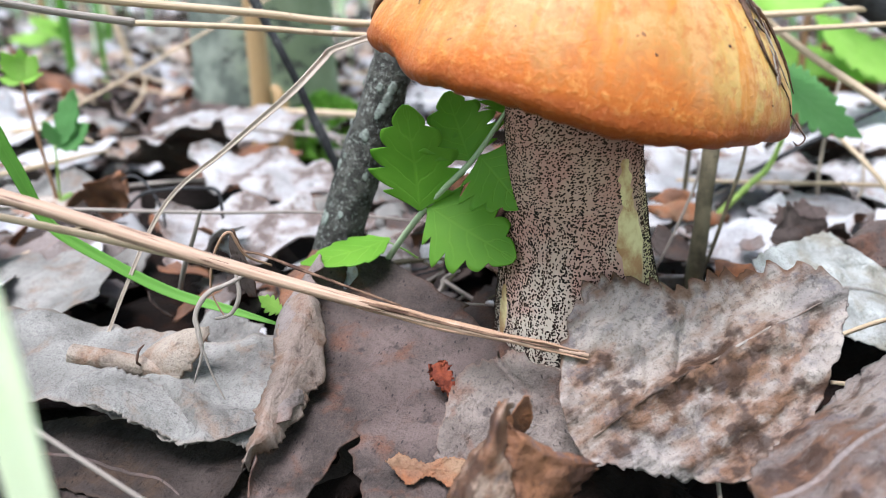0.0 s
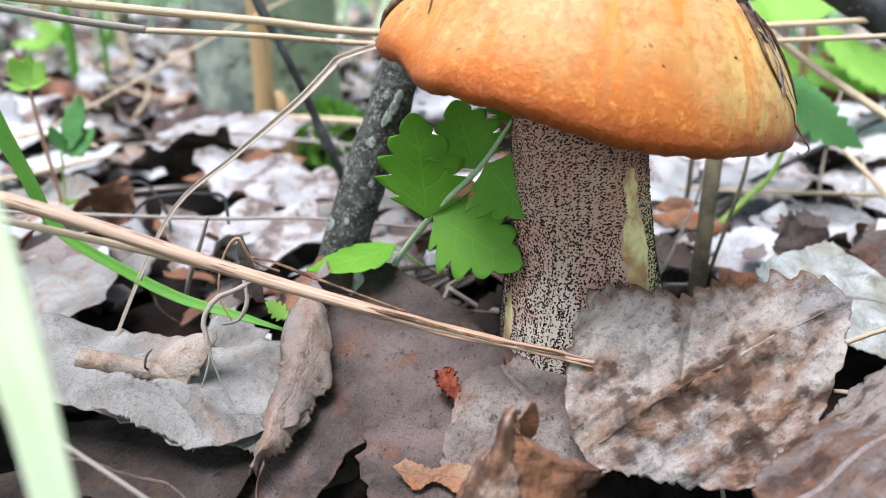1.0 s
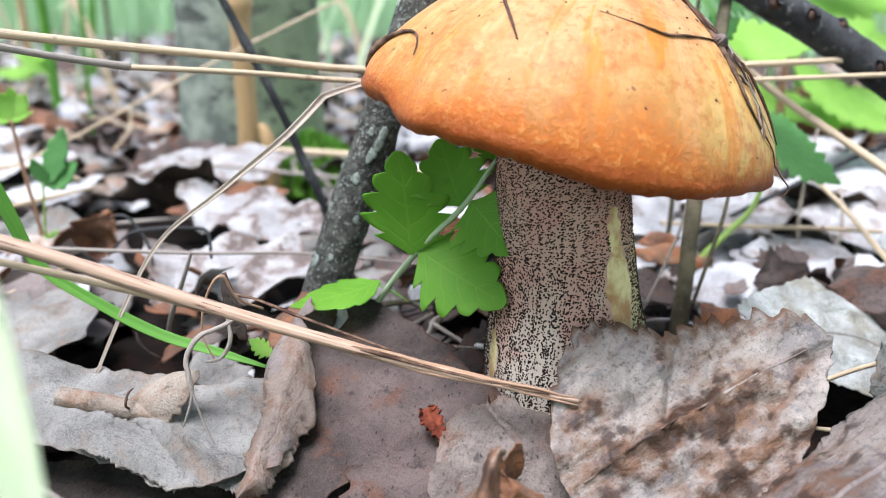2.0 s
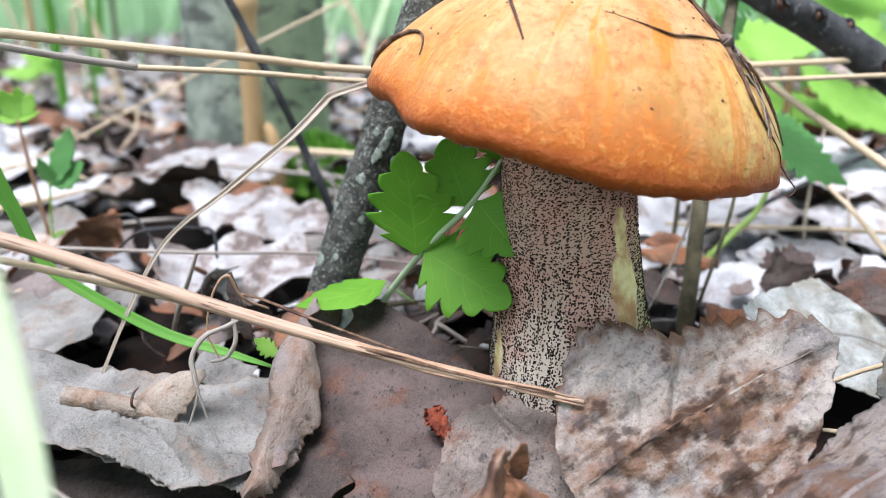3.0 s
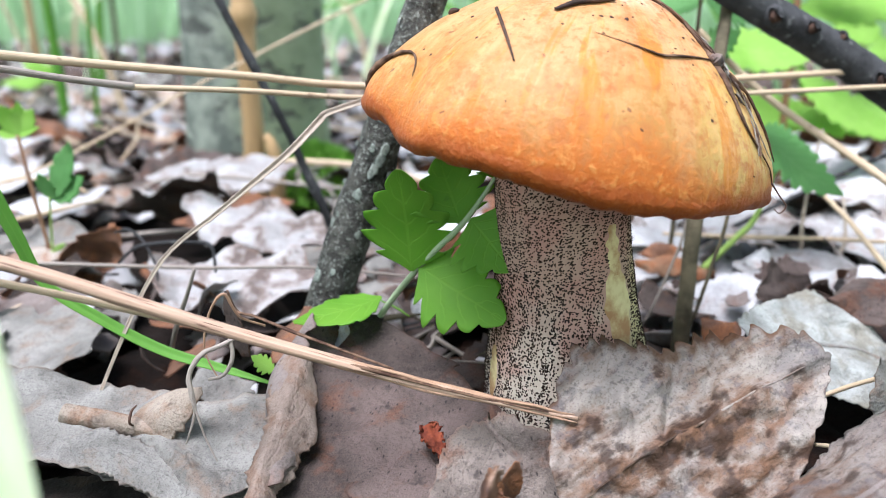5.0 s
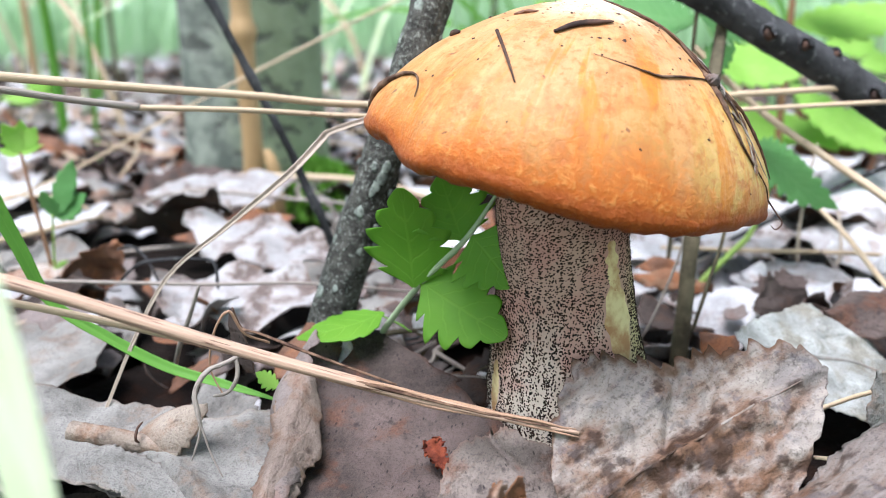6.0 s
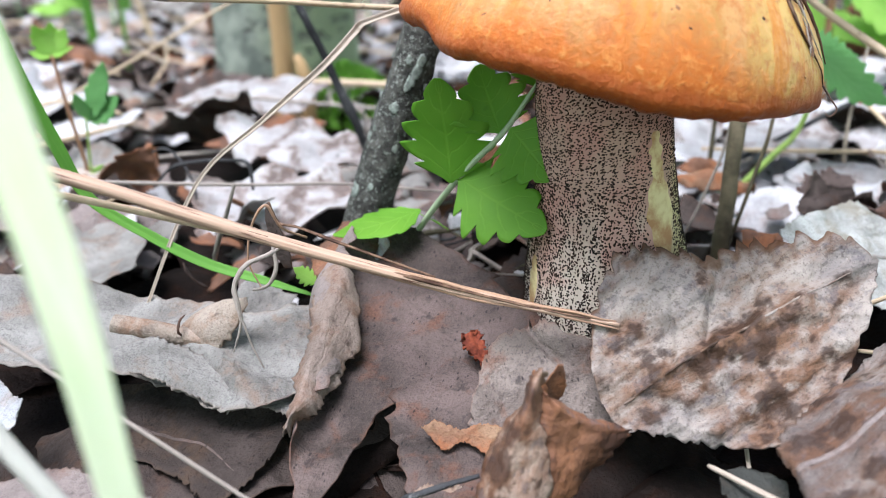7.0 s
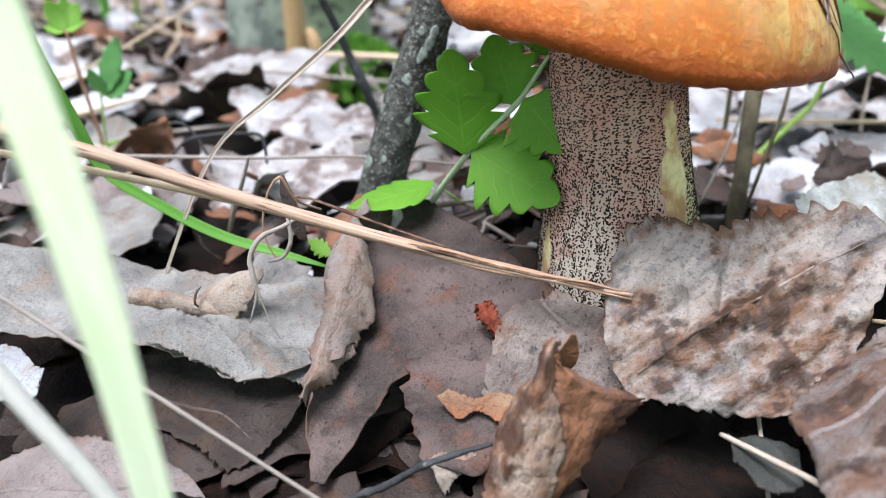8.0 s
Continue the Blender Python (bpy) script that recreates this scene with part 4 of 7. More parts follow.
flap = torn_leaf("flap", (0.0065, 0.0738, -0.0042), (0.122, 0.220, 0.965), (0.268, -0.946, 0.181),
                 [(-5.0, 4.0), (-0.7, 3.6), (3.0, 2.6), (6.7, 1.6), (11.0, 1.2), (14.6, 0.9), (16.8, 0.7), (18.2, 0.2)], [(-5.0, 1.0), (-1.5, -0.2), (2.3, -4.1), (7.1, -7.1), (11.1, -10.4), (13.7, -11.7), (15.4, -5.9), (17.8, -0.4)], M_BURNT, curl,
                 rumple=0.0007, size=120.0, bulge=0.0015, creases=((2, 2, 16, -1, 0.0006, 1.2),), teeth=((0, 7, 0.5, 0.45, 0.85),), ragged=0.8, seed=32)
flap["label"] = "rust-brown torn flap"
torn("orange-tan torn shred between brown leaves", (-0.0061, 0.0880, 0.0004), (0.995, -0.047, -0.09), (0.039, -0.626, 0.779),
     [(-0.7, 0.9), (1.4, 2.0), (4.6, 1.2), (7.3, 2.3), (10.7, 2.4)], [(0.4, -0.1), (3.0, -1.9), (5.2, -0.4), (8.0, -1.7), (10.6, -2.4)], M_SHRED, nt=60, nu=20, rumple=0.0005, size=160.0, ragged=0.5, seed=34)
dry("small dark leaf tip bent over", (0.0098, 0.0835, 0.0085), (0.0112, 0.0822, 0.0145), (0.3, -0.9, 0.2),
    (0.001, 0.0012, 0.0012, 0.0008, 0.0003), (0.001, 0.0018, 0.0016, 0.001, 0.0003), M_RUST, nu=10, nv=20, cup=120.0, rumple=0.0003, ragged=0.2, seed=33)
# grey leaves on the other side
torn("weathered pale grey dead leaf with a ragged hanging edge", (-0.0445, 0.1000, 0.0037), (0.988, 0.107, -0.049), (0.079, -0.242, 0.967),
     [(-43.8, 24.2), (-26.1, 22.8), (-11.7, 18.9), (2.3, 15.2), (10.1, 13.0), (17.5, 13.8), (25.1, 13.1)], [(-33.8, 0.0), (-21.4, 0.2), (-6.3, -1.5), (-0.3, -3.9), (6.1, -7.2), (10.0, -9.0), (19.0, -4.9)], M_GREY, under=M_BROWN, nt=150, nu=50,
     rumple=0.0014, size=75.0, streak=0.0004, creases=((-2, 4, 8, -6, -0.0010, 1.6), (2, 5, 12, -5, 0.0010, 1.8), (-20, 8, 10, 6, 0.0008, 2.2)), ragged=0.8, seed=41)
torn("grey leaf under a torn paler one", (-0.0365, 0.0975, 0.0003), (0.998, 0.091, -0.047), (0.080, -0.408, 0.909),
     [(-10.1, 8.6), (-3.5, 6.4), (0.5, 8.7), (4.7, 11.0), (10.0, 12.2), (15.7, 8.7)], [(-4.2, 0.0), (0.3, -2.0), (3.6, -1.5), (6.7, -2.0), (9.5, -3.3), (14.6, -2.9)], M_GREY, under=M_BROWN, nt=90, nu=24, rumple=0.0008, size=90.0, ragged=0.6, seed=42)
torn("torn flap of a grey leaf standing off the sheet below", (-0.0474, 0.0976, 0.0056), (0.954, -0.04, -0.282), (0.266, -0.261, 0.928),
     [(-5.5, 2.2), (-2.5, 5.7), (1.5, 5.5), (5.5, 5.1), (9.6, 3.9), (13.3, -0.2)], [(-2.2, -2.4), (1.1, -2.5), (4.2, -2.7), (8.4, -3.3), (12.5, -4.0), (14.3, -3.7)], M_GREY, under=M_BROWN, nt=80, nu=24, rumple=0.0005, size=90.0, bulge=0.0006, ragged=0.7, seed=147)
taupe = torn("dull brown toothed leaf under paler ones, its shade put into the colour", (-0.0494, 0.0920, -0.0052), (0.998, -0.05, 0.046), (-0.055, -0.181, 0.982),
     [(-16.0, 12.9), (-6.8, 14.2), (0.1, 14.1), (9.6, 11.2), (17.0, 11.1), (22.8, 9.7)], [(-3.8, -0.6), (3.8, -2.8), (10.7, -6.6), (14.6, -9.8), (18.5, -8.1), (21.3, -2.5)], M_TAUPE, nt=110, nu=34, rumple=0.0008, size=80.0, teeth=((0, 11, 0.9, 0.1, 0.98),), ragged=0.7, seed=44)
rib(taupe, [(-10, 6), (0, 4), (10, 1), (17, -5)], 0.0003, M_BROWN)
dry("dry leaf rolled into a tight torn tube", (-0.0562, 0.1068, 0.0094), (-0.0385, 0.1048, 0.0066), (0.1, -0.15, 1.0),
    (0.0046, 0.0040, 0.0040, 0.0042, 0.0048, 0.0052, 0.0036), (0.0044, 0.0046, 0.0038, 0.0042, 0.0046, 0.0050, 0.0030), M_PAPER, nu=34, nv=60, cup=-620.0, rumple=0.0004, ragged=0.14, seed=43)
# dark strip added on the roll, standing for the dark of its crack
stalk("bark_ring", [(-0.0448, 0.1050, 0.0066), (-0.0450, 0.1037, 0.0080), (-0.0449, 0.1046, 0.0094), (-0.0447, 0.1062, 0.0096)], [0.0001, 0.0002, 0.0002, 0.0001], M_BARKBIT, "dark strip laid round a rolled dry leaf for its crack", "bark", steps=20, seg=8, rough=0.4)
dry("torn flap of a rolled dry leaf", (-0.0460, 0.1062, 0.0062), (-0.0345, 0.1052, 0.0128), (-0.25, -0.55, 0.75),
    (0.0010, 0.0034, 0.0044, 0.0036, 0.0022, 0.0006), (0.0010, 0.0040, 0.0050, 0.0044, 0.0026, 0.0006), M_PAPER, under=M_RUST, nu=16, nv=40, cup=-190.0, rumple=0.0005, ragged=0.16, seed=46)
dry("flat bleached grey leaf with worn holes", (-0.1060, 0.1500, 0.0020), (-0.0660, 0.1370, 0.0050), (0.1, -0.35, 1.0),
    (0.001, 0.012, 0.016, 0.018, 0.015, 0.001), (0.001, 0.013, 0.018, 0.018, 0.014, 0.001), M_GREY, nu=22, nv=40, rumple=0.0016, ragged=0.12, seed=45, cup=-15.0)
hoary = torn("bleached greenish white leaf rising to a corner", (0.0549, 0.1280, 0.0110), (0.916, 0.132, -0.359), (0.379, -0.429, 0.820),
     [(-0.5, 5.9), (7.4, 13.3), (19.6, 22.1), (25.1, 22.0), (33.2, 17.4), (40.3, 14.0), (51.6, 10.7)], [(0.4, 1.5), (3.2, -1.4), (10.9, -3.9), (16.8, -4.4), (25.1, -5.4), (35.7, -4.5), (46.8, -1.0)], M_HOAR, under=M_BROWN, nt=100, nu=40,
     rumple=0.0008, size=60.0, streak=0.0007, creases=((2, 3, 40, 4, 0.0012, 2.5), (22, 20, 40, 8, 0.0012, 2.0)), ragged=1.0, seed=47)
rib(hoary, [(2, 3), (14, 7), (28, 9), (42, 8)], 0.0005, M_GREY)
dry("grey torn leaf strip hanging over a hollow", (0.0672, 0.1055, 0.0185), (0.0682, 0.1040, 0.0055), (0.1, -0.9, 0.1),
    (0.0012, 0.0020, 0.0026, 0.0020, 0.0006), (0.0012, 0.0022, 0.0024, 0.0022, 0.0006), M_GREY, nu=10, nv=30, rumple=0.0009, ragged=0.5, seed=48, cup=60.0)
dry("brown curled leaf with a raised rim", (0.1180, 0.1560, 0.0000), (0.0880, 0.1640, 0.0080), (0.1, -0.7, 0.8),
    (0.001, 0.007, 0.010, 0.011, 0.008, 0.001), (0.001, 0.006, 0.009, 0.009, 0.006, 0.001), M_BROWN, nu=16, nv=40, rumple=0.0022, ragged=0.25, seed=49, cup=45.0)
dry("dark shrivelled leaf between paler ones", (0.0720, 0.1700, 0.0040), (0.0860, 0.1740, 0.0120), (0.0, -0.8, 0.6),
    (0.001, 0.004, 0.006, 0.005, 0.001), (0.001, 0.005, 0.006, 0.004, 0.001), M_BROWN, nu=12, nv=30, rumple=0.0018, ragged=0.4, seed=50, cup=80.0)
dry("pale lilac-grey leaf crumpled in the litter", (0.0560, 0.1700, 0.0020), (0.0760, 0.1660, 0.0080), (-0.1, -0.5, 0.9),
    (0.001, 0.006, 0.008, 0.008, 0.006, 0.001), (0.001, 0.006, 0.009, 0.008, 0.006, 0.001), M_LITTERWHITE, nu=16, nv=40, rumple=0.0022, ragged=0.3, seed=52, cup=-35.0)
for base, tip, seed in (((0.0700, 0.2200, 0.0090), (0.1000, 0.2140, 0.0120), 66), ((0.1050, 0.2060, 0.0080), (0.1360, 0.2120, 0.0110), 67), ((0.0850, 0.2450, 0.0100), (0.1200, 0.2520, 0.0120), 68),
                        ((0.0480, 0.2300, 0.0090), (0.0760, 0.2420, 0.0110), 69), ((0.1250, 0.2400, 0.0090), (0.1600, 0.2480, 0.0120), 70), ((0.1150, 0.1850, 0.0060), (0.1420, 0.1780, 0.0090), 72)):
    dry("bleached whitish leaf crumpled over its neighbours", base, tip, (0.05, -0.35, 1.0), (0.001, 0.007, 0.010, 0.011, 0.008, 0.001), (0.001, 0.008, 0.011, 0.010, 0.007, 0.001), M_LITTERWHITE if seed % 3 else M_PATCHY,
        nu=16, nv=40, rumple=0.0028, ragged=0.3, seed=seed, cup=(-1) ** seed * 22.0)
for base, tip, seed in (((-0.0300, 0.4000, 0.0060), (0.0120, 0.3900, 0.0120), 101), ((-0.0180, 0.3050, 0.0060), (0.0180, 0.2950, 0.0110), 102), ((-0.0060, 0.2250, 0.0050), (0.0240, 0.2200, 0.0100), 103),
                        ((-0.0400, 0.4900, 0.0080), (0.0100, 0.4900, 0.0160), 104), ((0.0480, 0.3050, 0.0080), (0.0900, 0.2950, 0.0120), 105), ((0.1250, 0.2800, 0.0080), (0.1700, 0.2750, 0.0120), 106),
                        ((-0.1850, 0.3000, 0.0080), (-0.1350, 0.2950, 0.0120), 107), ((-0.1500, 0.2550, 0.0060), (-0.1120, 0.2620, 0.0090), 108), ((0.1350, 0.3600, 0.0080), (0.1850, 0.3500, 0.0140), 109), ((0.1900, 0.3300, 0.0080), (0.2400, 0.3350, 0.0140), 110),
                        ((0.0900, 0.3700, 0.0080), (0.1350, 0.3800, 0.0140), 114), ((0.1500, 0.2300, 0.0060), (0.1900, 0.2350, 0.0100), 115), ((-0.2300, 0.3600, 0.0080), (-0.1800, 0.3650, 0.0140), 116)):
    dry("bleached white leaf lying open to the light", base, tip, (0.0, -0.12, 1.0), (0.001, 0.011, 0.016, 0.017, 0.012, 0.001), (0.001, 0.012, 0.017, 0.016, 0.011, 0.001), M_LITTERWHITE,
        under=M_BROWN, nu=18, nv=44, rumple=0.0022, ragged=0.25, seed=seed, cup=-14.0)
# bright wavy leaves and the dark hollow beyond the straw
dry("whitish wavy leaf with brown blotches, arched over a hollow", (-0.0255, 0.1700, 0.0090), (-0.0690, 0.1780, 0.0125), (0.05, -0.30, 1.0),
    (0.002, 0.009, 0.012, 0.013, 0.014, 0.010, 0.001), (0.002, 0.009, 0.013, 0.013, 0.012, 0.008, 0.001), M_PATCHY, nu=24, nv=60, rumple=0.0022, ripple=0.0022, ragged=0.16, seed=58, bow=-0.7)
dry("whitish curled leaf with worn holes and a brown patch", (-0.0290, 0.2000, 0.0110), (-0.0740, 0.2210, 0.0150), (0.0, -0.30, 1.0),
    (0.002, 0.009, 0.012, 0.013, 0.011, 0.006, 0.001), (0.002, 0.009, 0.012, 0.013, 0.012, 0.006, 0.001), M_PATCHY, nu=24, nv=60, rumple=0.0024, ripple=0.002, ragged=0.16, seed=59, cup=-18.0)
dry("rust-brown leaf curled upright in the litter", (-0.0960, 0.1930, -0.0020), (-0.0800, 0.1900, 0.0165), (0.3, -0.9, 0.2),
    (0.001, 0.005, 0.007, 0.006, 0.001), (0.001, 0.005, 0.007, 0.006, 0.001), M_RUST, nu=22, nv=50, rumple=0.0036, ripple=0.002, ragged=0.55, seed=60, cup=150.0)
dry("dark brown leaf curled over a hollow by a seedling", (-0.1250, 0.1880, 0.0000), (-0.0860, 0.1840, 0.0080), (0.0, -0.35, 1.0),
    (0.001, 0.008, 0.012, 0.012, 0.008, 0.001), (0.001, 0.009, 0.012, 0.011, 0.008, 0.001), M_TAUPE, nu=18, nv=44, rumple=0.0028, ragged=0.3, seed=111, cup=-28.0)
dry("tan leaf sliver bent in the litter", (-0.1180, 0.2020, 0.0060), (-0.0960, 0.1960, 0.0080), (0.1, -0.5, 1.0),
    (0.001, 0.003, 0.004, 0.004, 0.003, 0.001), (0.001, 0.003, 0.005, 0.004, 0.002, 0.001), M_TAN, nu=14, nv=36, rumple=0.0016, ragged=0.3, seed=112, cup=-60.0)
dry("grey leaf with a wavy rim over dark litter", (-0.1150, 0.1620, 0.0000), (-0.0700, 0.1650, 0.0060), (0.05, -0.3, 1.0),
    (0.001, 0.006, 0.009, 0.010, 0.008, 0.001), (0.001, 0.006, 0.008, 0.008, 0.006, 0.001), M_UNDER, under=M_DARK, nu=18, nv=44, rumple=0.0022, ripple=0.0018, ragged=0.3, seed=113, cup=18.0)
dry("bleached pale leaf lying flat by a seedling", (-0.1320, 0.2100, 0.0030), (-0.0990, 0.2190, 0.0060), (0.1, -0.4, 1.0),
    (0.001, 0.008, 0.011, 0.011, 0.009, 0.001), (0.001, 0.008, 0.012, 0.011, 0.009, 0.001), M_GREY, nu=16, nv=40, rumple=0.0026, ragged=0.28, seed=61)
dry("brown leaf arched over the litter", (-0.0980, 0.2600, 0.0080), (-0.0500, 0.2600, 0.0080), (0.0, -0.5, 1.0),
    (0.001, 0.008, 0.010, 0.010, 0.008, 0.001), (0.001, 0.007, 0.009, 0.009, 0.007, 0.001), M_RUST, nu=16, nv=40, rumple=0.0020, ragged=0.2, seed=62, bow=-1.2)
dry("whitish leaf lying before the trunk", (-0.1060, 0.2780, 0.0120), (-0.0520, 0.2830, 0.0150), (0.0, -0.4, 1.0),
    (0.001, 0.008, 0.011, 0.012, 0.009, 0.001), (0.001, 0.008, 0.011, 0.011, 0.009, 0.001), M_PATCHY, nu=16, nv=40, rumple=0.0030, ragged=0.28, seed=63, cup=-20.0)
dry("grey-brown leaf leaning on the foot of the trunk", (-0.1280, 0.3180, 0.0000), (-0.0900, 0.3300, 0.0120), (0.0, -0.6, 0.8),
    (0.001, 0.009, 0.012, 0.012, 0.009, 0.001), (0.001, 0.009, 0.012, 0.012, 0.009, 0.001), M_BROWN, nu=16, nv=40, rumple=0.0030, ragged=0.28, seed=64, cup=20.0)
dry("dark leaf at the foot of the trunk", (-0.0600, 0.3220, 0.0000), (-0.1000, 0.3280, 0.0090), (0.1, -0.6, 0.8),
    (0.001, 0.008, 0.012, 0.012, 0.009, 0.001), (0.001, 0.008, 0.011, 0.011, 0.009, 0.001), M_DARK, nu=16, nv=40, rumple=0.0030, ragged=0.28, seed=65, cup=-20.0)
dry("dark brown leaf under others, darkened in colour for the shade", (-0.0660, 0.0960, -0.0060), (-0.0230, 0.0890, -0.0065), (0, -0.1, 1.0),
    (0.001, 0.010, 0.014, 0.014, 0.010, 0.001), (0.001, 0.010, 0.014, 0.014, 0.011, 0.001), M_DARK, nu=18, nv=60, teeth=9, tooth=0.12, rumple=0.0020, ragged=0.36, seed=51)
smooth = torn("smooth taupe leaf low in the litter", (-0.0609, 0.0780, -0.0056), (0.995, -0.054, 0.058), (-0.075, -0.295, 0.953),
     [(-10.2, 1.8), (-3.8, 4.1), (1.9, 6.4), (6.7, 6.9), (14.3, 4.6), (21.9, 1.2)], [(-3.9, -9.1), (3.1, -9.0), (9.9, -8.9), (15.8, -8.9), (21.6, -6.5), (26.0, -2.9)], M_UNDER, rumple=0.0008, size=60.0, bulge=0.001, ragged=0.8, seed=53)
rib(smooth, [(-6, -3), (6, -2), (16, -2), (24, -2)], 0.0003, M_UNDER)
torn("greenish grey leaf scrap in a hollow", (0.0310, 0.0760, 0.0010), (0.956, -0.15, -0.231), (0.207, -0.18, 0.962),
     [(-0.8, 2.5), (1.0, 4.1), (3.2, 5.4), (6.0, 5.4), (7.9, 4.3)], [(-0.7, -0.8), (0.9, -1.5), (2.3, -3.5), (4.9, -3.4), (7.8, -1.3)], M_SLATE, nt=50, nu=18, rumple=0.0005, size=110.0, teeth=((0, 6, 0.5, 0.1, 0.9),), ragged=0.5, seed=54)
dry("dark brown leaf in a hollow, coloured near black for shade", (0.0120, 0.0900, -0.0075), (0.0420, 0.0800, -0.0085), (0, -0.1, 1.0),
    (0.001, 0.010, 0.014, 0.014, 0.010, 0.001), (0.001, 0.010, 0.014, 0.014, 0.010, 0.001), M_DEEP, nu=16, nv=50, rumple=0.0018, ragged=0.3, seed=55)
torn("small bleached leaf with a torn end", (-0.0673, 0.0860, 0.0033), (1.0, 0, 0.014), (-0.007, -0.707, 0.707),
     [(-6.7, 7.3), (-2.4, 6.7), (1.1, 6.1), (4.1, 3.6), (5.4, 3.2)], [(-4.3, -2.4), (0.4, -1.7), (3.2, -1.4), (5.1, -0.8), (5.2, 0.8)], M_WHITE, nt=50, nu=18, rumple=0.0005, size=100.0, ragged=0.4, seed=57)
stalk("tendril", [(-0.0313, 0.1120, 0.0262), (-0.0298, 0.1110, 0.0232), (-0.0254, 0.1050, 0.0245), (-0.0178, 0.1010, 0.0232), (-0.0050, 0.0992, 0.0190)], [0.0002, 0.0003, 0.0003, 0.0003, 0.0002], M_VINE, "dry brown tendril lying along a straw", "tendril", steps=40, seg=8, rough=0.4, flat=0.6)
dry("brown leaf shard standing behind a straw", (-0.0290, 0.1130, 0.0150), (-0.0313, 0.1120, 0.0262), (-0.4, -0.8, 0.1),
    (0.0008, 0.0018, 0.0018, 0.0012, 0.0003), (0.0008, 0.0014, 0.0016, 0.0010, 0.0003), M_BROWN, nu=10, nv=30, cup=150.0, rumple=0.0007, ragged=0.3, seed=73)
tagged(torn_leaf("wood_chip", (0.0008, 0.1019, 0.0064), (0.30, -0.52, -0.45), (0.05, -0.66, 0.75), [(-2.6, 0.7), (-2.0, 1.5), (-0.7, 1.4), (0.8, 1.2), (1.9, 1.1), (2.9, 0.4)], [(-2.5, -1.0), (-1.8, -1.6), (-0.5, -1.5), (0.7, -0.9), (1.7, -0.7), (2.9, -0.1)], M_ORANGE,
                 nt=50, nu=20, rumple=0.00035, size=230.0, bulge=0.0006, creases=((-2, 0.5, 2, 0.2, -0.0004, 0.4),), ragged=1.0, seed=71, thick=0.0006), "orange-red chip of rotten wood on a leaf", "wood chip")

# ---------------------------------------------------------------- green sprig beside the mushroom


def build_sprig():
    root = thing("sprig", "fresh green sprig with toothed leaflets in front of the mushroom stem", "plant", at=(-0.0096, 0.131, 0.0150))
    stalk("stem", [(-0.0096, 0.1310, 0.0150), (-0.0060, 0.1265, 0.0212), (-0.0010, 0.1215, 0.0285), (0.0052, 0.1190, 0.0355), (0.0100, 0.1180, 0.0430)], [0.00058, 0.00055, 0.0005, 0.00045, 0.0003], M_GREENSTEM, "pale green hairy stalk", "", root, steps=30)
    ovate = (0.0006, 0.0057, 0.0077, 0.0073, 0.0056, 0.0034, 0.0008)
    for base, tip, up, k, seed, cup in (
        ((-0.0034, 0.1222, 0.0264), (-0.0052, 0.1165, 0.0440), (-0.20, -0.92, 0.30), 0.84, 2, -20.0),
        ((0.0046, 0.1195, 0.0350), (0.0010, 0.1205, 0.0455), (0.10, -0.95, 0.25), 0.74, 4, 22.0),
        ((0.0060, 0.1188, 0.0360), (0.0124, 0.1130, 0.0292), (-0.35, -0.80, 0.45), 0.74, 6, 30.0),
        ((-0.0022, 0.1220, 0.0272), (0.0112, 0.1100, 0.0220), (-0.30, -0.80, 0.55), 0.82, 8, -15.0),
        ((-0.0092, 0.1300, 0.0190), (-0.0236, 0.1230, 0.0168), (0.12, -0.14, 0.97), 0.60, 10, 22.0),
        ((-0.0085, 0.1305, 0.0175), (-0.0060, 0.1345, 0.0150), (-0.2, -0.5, 0.8), 0.45, 12, 10.0),
        ((0.0098, 0.1182, 0.0425), (0.0110, 0.1165, 0.0478), (0.4, -0.9, 0.1), 0.5, 14, 30.0),
    ):
        w = [q * k for q in ovate]
        leaf_on("leaflet", base, tip, up, w, w, M_GREEN, root, nu=16, nv=90, teeth=5, tooth=0.52 if seed != 10 else 0.14, round_teeth=True, cup=cup, rumple=0.00045, seed=seed, thick=0.00015, bow=-0.25)


build_sprig()


def leafy(name, label, category, at, stem_pts, stem_r, stem_mat, leaves, leaf_mat, teeth=8, tooth=0.3, stem_name="stem"):
    root = thing(name, label, category, at=at)
    stalk(stem_name, stem_pts, stem_r, stem_mat, "", "", root, steps=18, seg=8)
    for n, (base, tip, up, half) in enumerate(leaves):
        w = [q * half for q in (0.05, 0.62, 0.95, 1.0, 0.82, 0.5, 0.05)]
        leaf_on("leaf", base, tip, up, w, w, leaf_mat, root, nu=10, nv=teeth * 8, teeth=teeth, tooth=tooth, round_teeth=True, cup=12.0 * (-1) ** n, rumple=0.0006, seed=60 + n, bow=-0.4)
    return root


